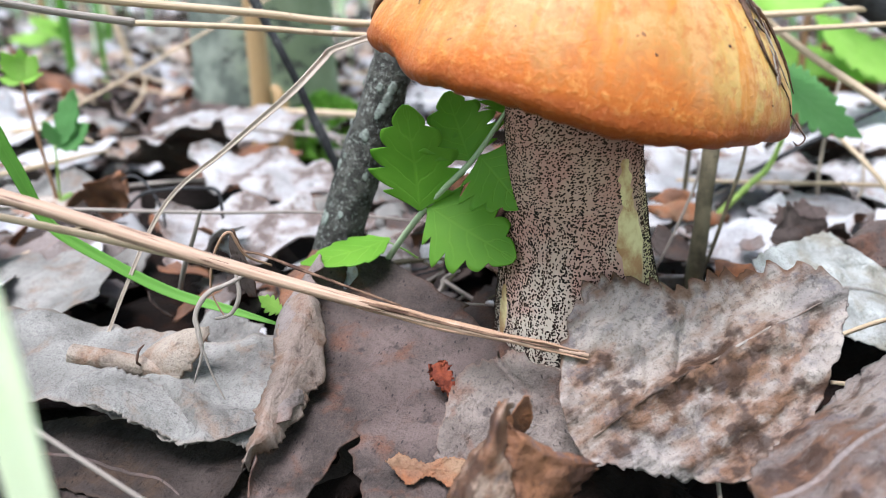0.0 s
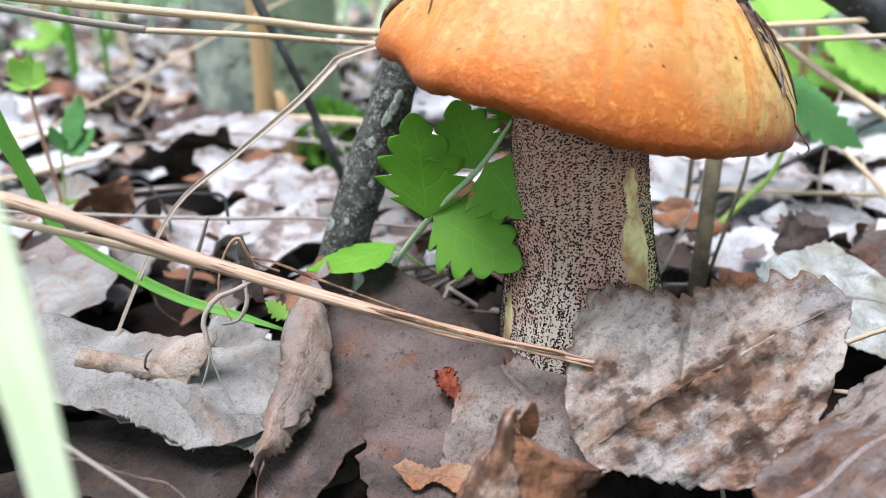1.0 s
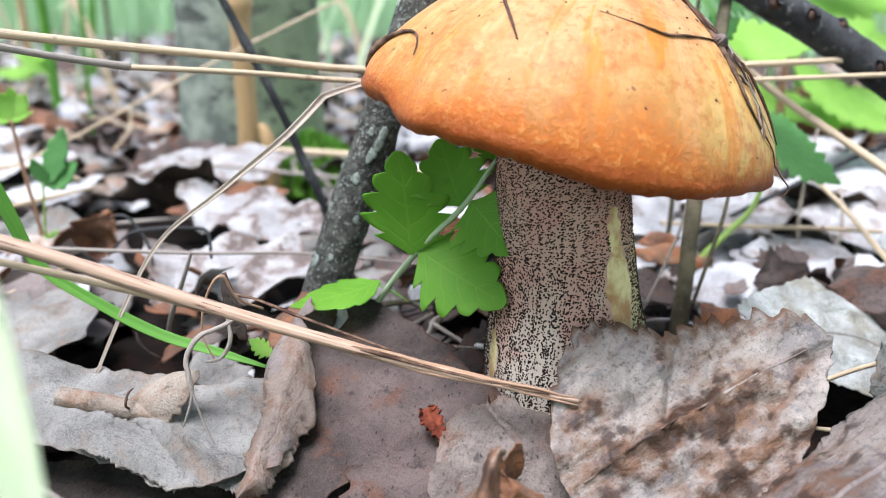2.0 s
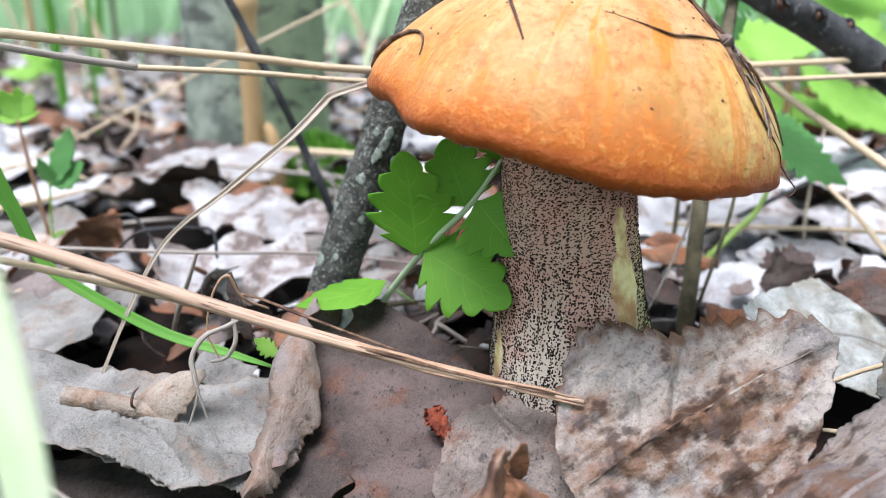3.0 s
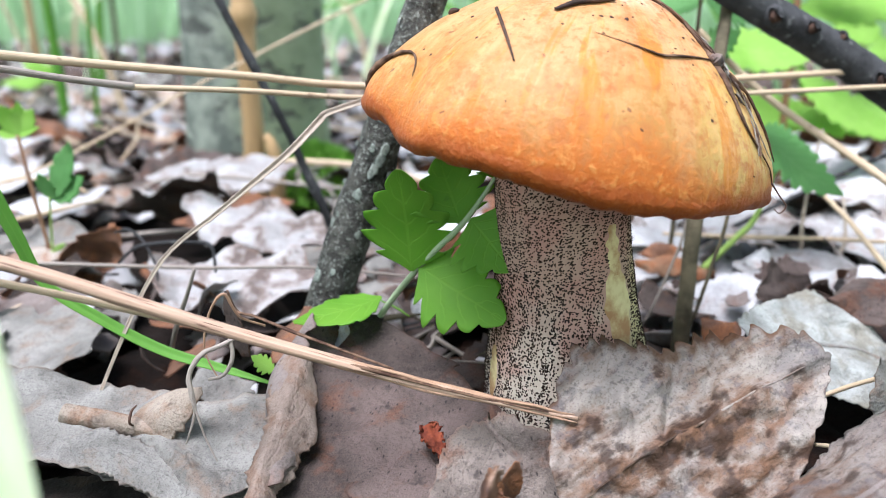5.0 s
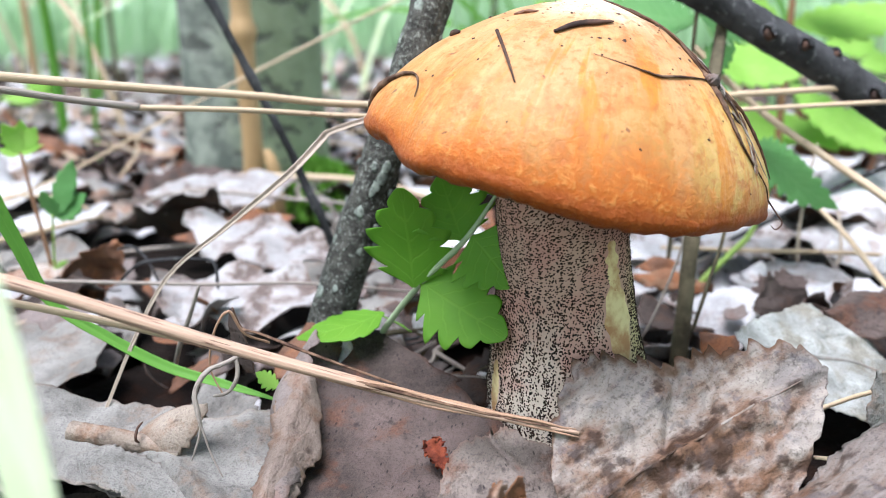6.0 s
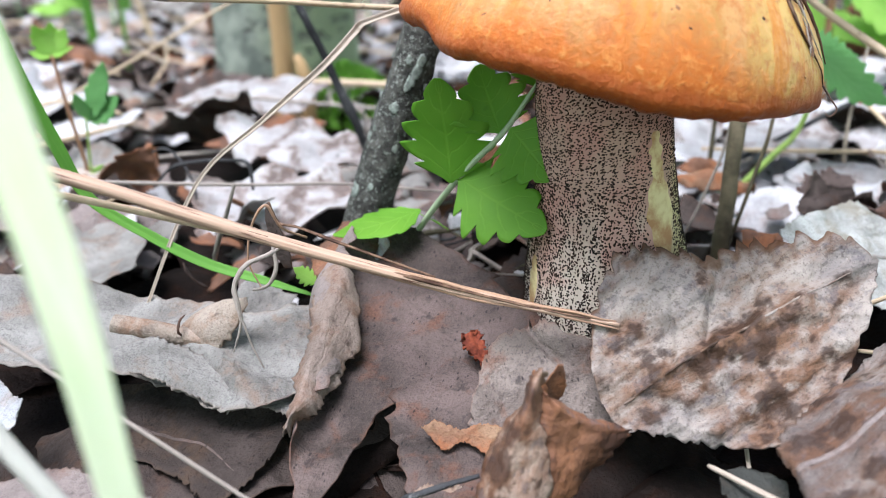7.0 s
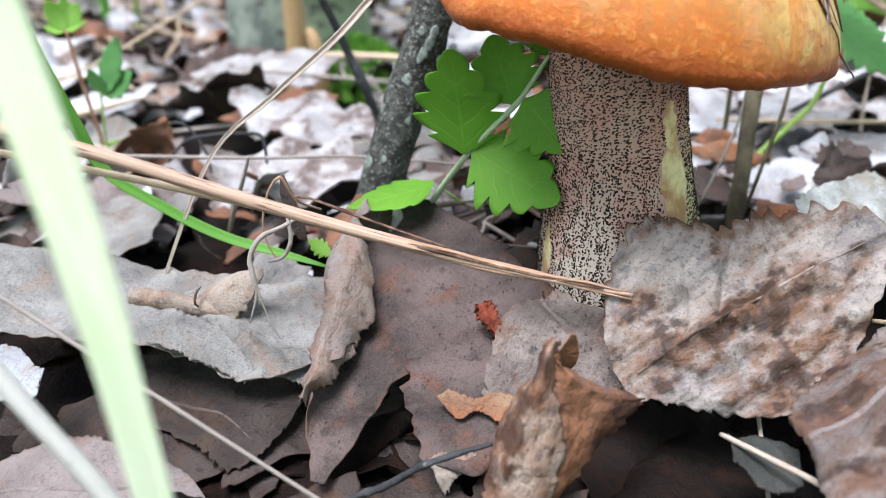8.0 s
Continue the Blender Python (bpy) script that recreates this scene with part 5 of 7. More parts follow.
leafy("seedling", "small seedling with reddish stem and light green toothed leaves", "seedling", (-0.1035, 0.2020, -0.004),
      [(-0.1035, 0.2020, -0.004), (-0.1038, 0.2000, 0.0100), (-0.1054, 0.1990, 0.0244), (-0.1065, 0.1980, 0.0381)], [0.0006, 0.0005, 0.0005, 0.0004], M_REDSTEM,
      [((-0.1065, 0.1980, 0.0381), (-0.1098, 0.1970, 0.0455), (0, -0.8, 0.5), 0.0026), ((-0.1065, 0.1980, 0.0381), (-0.1015, 0.1970, 0.0446), (0.2, -0.8, 0.5), 0.0024),
       ((-0.1065, 0.1980, 0.0381), (-0.1110, 0.1960, 0.0395), (-0.1, -0.5, 0.9), 0.0018), ((-0.1065, 0.1980, 0.0381), (-0.0997, 0.1960, 0.0404), (0.1, -0.5, 0.9), 0.0016),
       ((-0.1060, 0.1985, 0.0390), (-0.1055, 0.1980, 0.0463), (0, -0.9, 0.3), 0.0020), ((-0.1038, 0.2000, 0.0070), (-0.0985, 0.1990, 0.0092), (0, -0.5, 0.9), 0.0012)], M_NETTLE, 5, 0.35)
leafy("seedling", "small seedling with one three-lobed fresh green leaf", "seedling", (-0.1020, 0.2000, -0.004),
      [(-0.1020, 0.2000, -0.004), (-0.1020, 0.1990, 0.0080), (-0.1005, 0.1970, 0.0160), (-0.0991, 0.1950, 0.0225)], [0.0004, 0.0004, 0.0003, 0.0003], M_LIME,
      [((-0.0991, 0.1950, 0.0220), (-0.0920, 0.1940, 0.0368), (-0.2, -0.9, 0.4), 0.0036), ((-0.0991, 0.1950, 0.0220), (-0.1005, 0.1935, 0.0290), (-0.3, -0.9, 0.4), 0.0026),
       ((-0.0991, 0.1950, 0.0220), (-0.0890, 0.1930, 0.0283), (0.1, -0.8, 0.5), 0.0032)], M_TEAL, 4, 0.3)
leafy("sapling", "young nettle-like plant with light green toothed leaves", "plant", (0.1300, 0.3000, -0.01),
      [(0.1300, 0.3000, -0.010), (0.1250, 0.2950, 0.030), (0.1230, 0.2900, 0.070), (0.1200, 0.2850, 0.120)], [0.0014, 0.0013, 0.0012, 0.0010], M_REDSTEM,
      [((0.0850, 0.2650, 0.060), (0.1200, 0.2600, 0.0560), (0.1, -0.7, 0.7), 0.009), ((0.1250, 0.2900, 0.050), (0.1620, 0.2800, 0.0260), (0.2, -0.7, 0.7), 0.009),
       ((0.1050, 0.2950, 0.036), (0.1400, 0.3000, 0.0330), (0.1, -0.7, 0.7), 0.010), ((0.1230, 0.2900, 0.070), (0.1750, 0.3000, 0.0780), (0.0, -0.6, 0.8), 0.010),
       ((0.1230, 0.2900, 0.068), (0.0950, 0.2800, 0.0800), (0.0, -0.8, 0.6), 0.009), ((0.1230, 0.2900, 0.090), (0.1500, 0.2750, 0.0980), (0.0, -0.6, 0.8), 0.0095),
       ((0.1250, 0.2950, 0.030), (0.1750, 0.2900, 0.0400), (0.0, -0.6, 0.8), 0.0095)], M_NETTLE, 8, 0.28)
leafy("nettle", "nettle shoot with dark green toothed leaves", "plant", (0.0600, 0.2000, -0.01),
      [(0.0600, 0.2000, -0.010), (0.0605, 0.1980, 0.020), (0.0610, 0.1960, 0.045), (0.0620, 0.1950, 0.078)], [0.0006, 0.0006, 0.0005, 0.0005], M_OLIVE,
      [((0.0780, 0.1920, 0.0400), (0.0965, 0.1850, 0.0262), (0.2, -0.75, 0.6), 0.0060), ((0.0780, 0.1930, 0.0410), (0.0930, 0.1950, 0.0345), (0.2, -0.75, 0.6), 0.0048),
       ((0.0620, 0.1950, 0.0700), (0.0430, 0.2050, 0.0745), (0.0, -0.6, 0.8), 0.0085), ((0.0620, 0.1950, 0.0720), (0.0780, 0.2000, 0.0700), (0.0, -0.7, 0.7), 0.0070),
       ((0.0620, 0.1950, 0.0740), (0.0600, 0.1900, 0.0860), (0.0, -0.9, 0.3), 0.0075), ((0.0615, 0.1955, 0.0580), (0.0700, 0.1900, 0.0640), (0, -0.8, 0.5), 0.004)], M_TEAL, 8, 0.5)
leafy("sprout", "tiny green sprout with feathery leaves under a straw", "plant", (-0.0265, 0.1180, 0.000),
      [(-0.0265, 0.1180, 0.000), (-0.0262, 0.1170, 0.006), (-0.0255, 0.1160, 0.011)], [0.0004, 0.0004, 0.0003], M_GREENSTEM,
      [((-0.0255, 0.1160, 0.0110), (-0.0215, 0.1135, 0.0150), (0, -0.6, 0.8), 0.0016), ((-0.0258, 0.1160, 0.0100), (-0.0205, 0.1130, 0.0115), (0, -0.6, 0.8), 0.0018),
       ((-0.0258, 0.1160, 0.0095), (-0.0235, 0.1120, 0.0070), (0.1, -0.8, 0.5), 0.0016), ((-0.0255, 0.1160, 0.0110), (-0.0290, 0.1150, 0.0140), (0, -0.6, 0.8), 0.0014)], M_NETTLE, 5, 0.6)

# ---------------------------------------------------------------- sticks, straws, grass
STICK = [(-0.0262, 0.1440, -0.006), (-0.0185, 0.1440, 0.0200), (-0.0110, 0.1455, 0.0420), (-0.0035, 0.1490, 0.0640), (0.0035, 0.1530, 0.0900), (0.0060, 0.1560, 0.1200)]


def build_stick():
    root = thing("stick", "leaning dead stick with rough grey bark and lichen", "stick", at=STICK[0])
    stalk("bark", STICK, [0.0044, 0.0042, 0.0040, 0.0038, 0.0037, 0.0036], M_STICK, "", "", root, seg=28, steps=60, rough=0.16, seed=2)
    rnd = random.Random(27)
    for n in range(46):
        f, turn, size = rnd.uniform(0.12, 0.95), rnd.uniform(-2.9, -0.2), rnd.uniform(0.0003, 0.0010)
        d = (Vector(curve_list(STICK, [min(f + 0.02, 1)])[0]) - Vector(curve_list(STICK, [f - 0.02])[0])).normalized()
        x = d.cross(Vector((0, 1, 0))).normalized()
        y = x.cross(d)
        mid, r = Vector(curve_list(STICK, [f])[0]), 0.0043 - 0.0006 * f
        verts = []
        for i in range(6):
            for k in range(14):
                e = 2 * math.pi * k / 14
                q = size * (1 - i / 5) * (1 + 0.45 * noise.noise((2 * math.cos(e), 2 * math.sin(e), n * 3.0)))
                a = turn + q * math.cos(e) / r
                lift = r * 1.03 + (0.00007 + 0.00008 * noise.noise((q * 900, e, n))) * (1.0 if i else -1.5)
                verts.append(mid + d * (1.5 * q * math.sin(e)) + (x * math.cos(a) + y * math.sin(a)) * lift - root.location)
        part("lichen_patch", mesh_of("lichen_patch", verts, grid(6, 14, True), M_LICHEN), root, "pale grey-green lichen")


build_stick()
BRANCH = [(0.0455, 0.1800, 0.0825), (0.0600, 0.1800, 0.0750), (0.0740, 0.1800, 0.0670), (0.0880, 0.1800, 0.0594), (0.1039, 0.1800, 0.0496), (0.1302, 0.1800, 0.0329), (0.1850, 0.1800, -0.0020)]
branch = stalk("branch", BRANCH, [0.0046, 0.0040, 0.0039, 0.0040, 0.0042, 0.0046, 0.0052], M_BLACKTWIG, "dark bare fallen branch with small knots", "branch", seg=24, steps=80, rough=0.05, nodes=(0.03,), seed=5)
for at, size in (((0.0722, 0.1772, 0.0672), 1.25), ((0.0805, 0.1770, 0.0648), 1.0), ((0.0969, 0.1768, 0.0538), 1.3), ((0.0560, 0.1785, 0.0790), 0.8), ((0.1120, 0.1785, 0.0480), 1.0), ((0.0880, 0.1790, 0.0628), 0.7)):
    p = Vector(at)
    knot = stalk("knot", [tuple(p + Vector((0, 0.0020, -0.0002))), tuple(p + Vector((0, 0.0004, 0))), tuple(p + Vector((0.0003, -0.0012, 0.0003))), tuple(p + Vector((0.0003, -0.0014, 0.0003)))], [0.0024 * size, 0.0020 * size, 0.0016 * size, 0.0013 * size], M_BLACKTWIG, "", "", branch, seg=14, steps=14, rough=0.35)
    hollow = tube_mesh("scar", [(0, -0.0042, 0), (0.0001, -0.00335, 0.0002), (0.0003, -0.0038, 0.0006)], [0.0011 * size, 0.0010 * size, 0.0007 * size], M_BARKBIT, seg=10, steps=6, rough=0.4)
    part("scar", hollow, knot, "dark broken end")
stalk("twig", [(-0.0262, 0.2080, -0.004), (-0.0270, 0.2000, 0.0100), (-0.0380, 0.1960, 0.0400), (-0.0480, 0.1940, 0.0620), (-0.0590, 0.1920, 0.0860), (-0.0700, 0.1900, 0.1100)],
      [0.0010, 0.0010, 0.0010, 0.0010, 0.0010, 0.0009], M_BLACKTWIG, "thin dark bare twig leaning over the litter", "twig", seg=10, steps=50, rough=0.25, nodes=(0.3, 0.55, 0.72))
stalk("dead_stalk", [(0.0510, 0.1540, -0.008), (0.0514, 0.1530, 0.0100), (0.0530, 0.1560, 0.0300), (0.0590, 0.1700, 0.0560), (0.0650, 0.1850, 0.0720), (0.0690, 0.1950, 0.0950)], [0.0020, 0.0018, 0.0017, 0.0015, 0.0013, 0.0012], M_OLIVE,
      "upright olive-brown dead stalk behind the mushroom", "stalk", seg=12, steps=40, rough=0.08, ridges=1)
stalk("cane", [(-0.0760, 0.3150, -0.010), (-0.0750, 0.3130, 0.020), (-0.0755, 0.3110, 0.060), (-0.0762, 0.3100, 0.110), (-0.0770, 0.3100, 0.200)], [0.0050, 0.0041, 0.0039, 0.0039, 0.0036], M_CANE,
      "upright tan dead cane with a ring joint", "cane", seg=16, steps=60, rough=0.05, nodes=(0.545, 0.06))
stalk("cane_stub", [(-0.0660, 0.3090, -0.0080), (-0.0655, 0.3085, 0.0080), (-0.0668, 0.3080, 0.0180), (-0.0690, 0.3085, 0.0235)], [0.0034, 0.0030, 0.0026, 0.0014], M_CANE, "broken tan stub of a dead cane", "cane", seg=12, steps=24, rough=0.15)
STRAW = [(-0.0800, 0.0800, 0.0480), (-0.0527, 0.0890, 0.0375), (-0.0272, 0.0945, 0.0266), (0.0000, 0.0970, 0.0175), (0.0206, 0.0960, 0.0132)]


def build_split_straw():
    """A thick straw that frays into strands towards its broken end."""
    root = thing("straw", "thick dry straw, split into strands, lying across the leaves", "straw", at=STRAW[2])
    stalk("stalk", STRAW, [0.0010, 0.00105, 0.00105, 0.0008, 0.0003], M_STRAW, "", "", root, seg=16, steps=60, rough=0.12, flat=0.8, ridges=1)
    for n, (lo, hi, turn, m) in enumerate(((0.40, 0.99, 0.4, M_FRAYED), (0.46, 0.93, 2.2, M_VINE), (0.52, 1.0, 3.6, M_FRAYED), (0.36, 0.88, 5.2, M_VINE), (0.58, 0.97, 1.3, M_FRAYED), (0.30, 0.80, 4.4, M_STRAW))):
        pts = []
        for k in range(7):
            f = lo + (hi - lo) * k / 6
            a = turn + 0.5 * f
            r = 0.00075 * (1 - 0.45 * f) + 0.0002 * math.sin(2.1 * k + n)
            pts.append(tuple(Vector(curve_list(STRAW, [f])[0]) + Vector((0.2 * r * math.sin(a), r * math.cos(a), r * math.sin(a)))))
        stalk("strand", pts, [0.00012, 0.0003, 0.00035, 0.00035, 0.0003, 0.0003, 0.00012], m, "", "", root, seg=7, steps=36, rough=0.35, flat=0.7)


build_split_straw()
stalk("straw", [(-0.0810, 0.0830, 0.0430), (-0.0545, 0.0905, 0.0345), (-0.0400, 0.0940, 0.0297), (-0.0285, 0.0950, 0.0262)], [0.0005, 0.0005, 0.0005, 0.0003], M_PALESTRAW, "thin pale straw split from a thicker one", "straw", steps=30, seg=8)
stalk("grass_stalk", [(-0.0950, 0.0960, 0.0660), (-0.0657, 0.1190, 0.0610), (-0.0502, 0.1310, 0.0586), (-0.0331, 0.1410, 0.0565), (-0.0137, 0.1510, 0.0540), (0.0250, 0.1650, 0.0530), (0.0644, 0.1720, 0.0543), (0.0980, 0.1800, 0.0557), (0.1500, 0.1900, 0.0585)], [0.0008, 0.00075, 0.00072, 0.0007, 0.0007, 0.0007, 0.0007, 0.0007, 0.0006], M_PALESTRAW,
      "long pale dry grass stalk lying level behind the mushroom", "grass stalk", steps=60, seg=10, group="dry grass stalks")
jointed = thing("grass_stalk", "thin dry grass stalk, grey before its joint and tan beyond", "grass stalk", "dry grass stalks", at=(-0.0490, 0.1275, 0.0556))
stalk("lower_stalk", [(-0.0950, 0.0850, 0.0670), (-0.0717, 0.1070, 0.0616), (-0.0635, 0.1145, 0.0593), (-0.0569, 0.1210, 0.0574), (-0.0487, 0.1278, 0.0556)], [0.0006, 0.0006, 0.00058, 0.00058, 0.00068], M_GREYSTRAW, "grey weathered sheath", "", jointed, steps=40, seg=8)
stalk("upper_stalk", [(-0.0494, 0.1272, 0.0556), (-0.0323, 0.1370, 0.0542), (-0.0133, 0.1470, 0.0522), (0.0250, 0.1620, 0.0505), (0.0657, 0.1680, 0.0515), (0.0955, 0.1740, 0.0524), (0.1500, 0.1840, 0.0540)], [0.0005, 0.00052, 0.00052, 0.0005, 0.00055, 0.00055, 0.0005], M_PALESTRAW, "pale tan stalk", "", jointed, steps=60, seg=8)
stalk("grass_stalk", [(-0.2200, 0.2500, -0.0050), (-0.1460, 0.2600, 0.0133), (-0.0780, 0.2800, 0.0480), (-0.0105, 0.3000, 0.0815), (0.0400, 0.3100, 0.1050)], [0.0005, 0.0005, 0.0005, 0.0005, 0.0004], M_PALESTRAW,
      "slanting dry grass stalk in front of the trunk", "grass stalk", steps=40, seg=8, group="dry grass stalks")
stalk("grass_stalk", [(-0.0775, 0.3010, 0.0144), (-0.0550, 0.2960, 0.0150), (-0.0266, 0.2900, 0.0140), (-0.0050, 0.2900, 0.0080)], [0.0013, 0.0013, 0.0012, 0.0011], M_PALESTRAW,
      "short dry grass stalk lying at the foot of the trunk", "grass stalk", steps=24, seg=8, group="dry grass stalks")
stalk("grass_stalk", [(0.0620, 0.1960, 0.0640), (0.0785, 0.1900, 0.0483), (0.1015, 0.1700, 0.0303), (0.1250, 0.1550, 0.0100)], [0.0008, 0.0009, 0.0010, 0.0010], M_PALESTRAW,
      "slanting dry grass stalk beside the cap", "grass stalk", steps=30, seg=8, group="dry grass stalks")
stalk("grass_stalk", [(-0.1400, 0.1480, 0.0215), (-0.0869, 0.1500, 0.0190), (-0.0500, 0.1550, 0.0165), (-0.0245, 0.1600, 0.0150), (0.0100, 0.1640, 0.0100)], [0.0004, 0.0004, 0.0004, 0.0003, 0.0003], M_GREYSTRAW,
      "thin grey grass stalk lying over leaves", "grass stalk", steps=30, seg=8, group="dry grass stalks")


def ribbon(name, pts, widths, up, material, label, category, fold=0.35, group="", steps=60):
    """A grass blade: a creased strip along a smooth line."""
    ts = np.linspace(0, 1, steps + 1)
    line, wid = curve_list(pts, ts), curve_list(widths, ts)
    at = Vector(pts[0])
    verts, uvs = [], []
    for i, t in enumerate(ts):
        d = Vector(line[min(i + 1, steps)] - line[max(i - 1, 0)]).normalized()
        side = d.cross(Vector(up)).normalized()
        n = side.cross(d)
        for j in range(7):
            u = j / 3 - 1
            verts.append(Vector(line[i]) - at + side * (u * wid[i]) + n * (fold * abs(u) * wid[i]))
            uvs.append((u * 0.5 + 0.5, t))
    g = np.array(verts).reshape(steps + 1, 7, 3)
    nrm = np.cross(np.gradient(g, axis=1), np.gradient(g, axis=0)).reshape(-1, 3)
    nrm /= np.maximum(np.linalg.norm(nrm, axis=1, keepdims=True), 1e-12)
    v = np.array(verts)
    n = len(v)
    f = grid(steps + 1, 7)
    f = f + [tuple(n + q for q in reversed(x)) for x in f]
    edge = list(range(7)) + [i * 7 + 6 for i in range(1, steps + 1)] + [steps * 7 + j for j in range(5, -1, -1)] + [i * 7 for i in range(steps - 1, 0, -1)]
    f += [(b, a, n + a, n + b) for a, b in zip(edge, edge[1:] + edge[:1])]
    ob = new(name, mesh_of(name, np.vstack([v, v - nrm * 0.00012]), f, material, uvs + uvs))
    ob.location = at
    return tagged(ob, label, category, group)


ribbon("green_grass", [(-0.0250, 0.1170, 0.0078), (-0.0347, 0.1185, 0.0101), (-0.0449, 0.1195, 0.0129), (-0.0546, 0.1200, 0.0180), (-0.0634, 0.1200, 0.0243), (-0.0673, 0.1200, 0.0330), (-0.0725, 0.1200, 0.0470), (-0.0780, 0.1200, 0.0700)],
       [0.0001, 0.0007, 0.0009, 0.0009, 0.0009, 0.0011, 0.0014, 0.0013], (0.2, -0.7, 0.7), M_GRASS, "fresh green grass blade bent over the leaves", "grass blade")
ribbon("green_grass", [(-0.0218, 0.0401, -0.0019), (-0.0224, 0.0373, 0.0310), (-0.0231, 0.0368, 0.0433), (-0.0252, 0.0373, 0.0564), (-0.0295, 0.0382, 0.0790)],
       [0.0017, 0.0019, 0.0020, 0.0020, 0.0017], (-0.25, -0.75, 0.6), M_LITGRASS, "green grass blade close to the camera, whitened as if overexposed", "grass blade")
ribbon("withered_grass", [(-0.0050, 0.1400, 0.0542), (-0.0120, 0.1360, 0.0526), (-0.0178, 0.1348, 0.0508), (-0.0190, 0.1345, 0.0502), (-0.0201, 0.1340, 0.0490), (-0.0252, 0.1300, 0.0438), (-0.0360, 0.1275, 0.0350), (-0.0468, 0.1250, 0.0256), (-0.0542, 0.1150, 0.0074), (-0.0550, 0.1140, 0.0030)],
       [0.0004, 0.0005, 0.0005, 0.0006, 0.0006, 0.00055, 0.0004, 0.0003, 0.0002, 0.0002], (0.3, -0.8, 0.5), M_HAY, "withered grey grass blade bent in an arch", "grass blade", 0.8)
stalk("straw", [(-0.0800, 0.0790, 0.0380), (-0.0561, 0.0750, 0.0231), (-0.0380, 0.0715, 0.0120), (-0.0194, 0.0680, 0.0005), (-0.0080, 0.0660, -0.0060)], [0.00028, 0.00028, 0.00028, 0.00026, 0.0002], M_GREYSTRAW, "thin grey straw slanting down over leaves", "straw", steps=30, seg=8)
stalk("straw", [(-0.0560, 0.0510, 0.0550), (-0.0405, 0.0500, 0.0276), (-0.0335, 0.0500, 0.0151), (-0.0250, 0.0500, -0.0020)], [0.0009, 0.0009, 0.0009, 0.0009], M_BLEACHED, "pale dry straw close to the camera", "straw", steps=24, seg=10)
stalk("straw", [(0.0295, 0.0790, 0.0022), (0.0309, 0.0780, 0.0020), (0.0406, 0.0680, 0.0016), (0.0500, 0.0580, 0.0000), (0.0620, 0.0450, -0.0080)], [0.0002, 0.00035, 0.0004, 0.0004, 0.0004], M_HAY, "broken greyish straw lying across a hollow", "straw", steps=24, seg=8)
stalk("straw", [(0.0371, 0.0885, -0.0003), (0.0360, 0.0815, -0.0025), (0.0349, 0.0750, -0.0043), (0.0335, 0.0680, -0.0070)], [0.0003, 0.0003, 0.0003, 0.0003], M_HAY, "short greyish straw pointing out of the litter", "straw", steps=20, seg=8)
stalk("twig", [(-0.0230, 0.0760, -0.0120), (-0.0170, 0.0770, -0.0070), (-0.0130, 0.0770, -0.0051), (-0.0081, 0.0770, -0.0019), (-0.0033, 0.0775, -0.0001), (0.0012, 0.0785, 0.0008)], [0.0003, 0.0004, 0.0005, 0.00045, 0.0004, 0.0003], M_BLACKTWIG, "thin dark forked twig lying before torn leaves", "twig", steps=36, seg=8, rough=0.3, nodes=(0.3, 0.62))
torn("rusty leaf scrap in the bleached litter", (0.0549, 0.19, 0.0105), (1.0, 0.1, 0.1), (0.0, -0.6, 0.8),
     [(-5, 0.5), (-2, 2), (1, 2.6), (4, 1.6), (6, 0.3)], [(-4, -0.6), (-2, -2.0), (1, -1.8), (4, -1.5), (6, -0.3)], M_RUST, nt=40, nu=16, rumple=0.0014, size=130.0, bulge=0.001, ragged=0.8, seed=171)
torn("tan curled leaf edge in the bleached litter", (0.0549, 0.18, 0.0096), (1.0, -0.2, 0.05), (0.0, -0.5, 0.85),
     [(-8, 1), (-3, 3), (3, 3.5), (8, 2), (11, 0.5)], [(-8, -1), (-3, -2.5), (3, -2.5), (8, -2), (11, -0.5)], M_SHRED, nt=40, nu=16, rumple=0.0012, size=110.0, bulge=0.0015, ragged=0.6, seed=172)
torn("dark brown leaf scrap standing on edge in the litter", (0.0761, 0.165, 0.0097), (0.9, -0.1, 0.35), (0.1, -0.9, 0.4),
     [(-6, 0.5), (-3, 3), (0, 6.5), (2, 3), (7, 0.5)], [(-6, -1), (-3, -4), (1, -5), (4, -3), (7, -1)], M_DARK, nt=40, nu=16, rumple=0.0014, size=140.0, ragged=0.9, seed=173)
torn("brown leaf with a paler curled edge over a dark hollow", (0.0869, 0.15, 0.0117), (1.0, 0.1, -0.05), (-0.1, -0.55, 0.83),
     [(-8, 0.5), (-4, 3.5), (0, 6), (6, 5), (14, 3)], [(-8, -0.5), (-5, -4), (0, -6), (7, -7), (14, -5)], M_BROWN, under=M_DARK, nt=60, nu=24, rumple=0.0012, size=100.0, bulge=0.0022, ragged=0.7, seed=174)
torn("small green leaf lying behind an upright stalk", (0.0626, 0.17, 0.0025), (1.0, 0.0, 0.1), (0.0, -0.6, 0.8),
     [(-3.5, 0.2), (-1, 1.8), (1.5, 1.6), (4, 0.2)], [(-3.5, -0.2), (-1, -1.7), (1.5, -1.5), (4, -0.2)], M_TEAL, nt=24, nu=10, rumple=0.0004, size=150.0, ragged=0.2, seed=175)
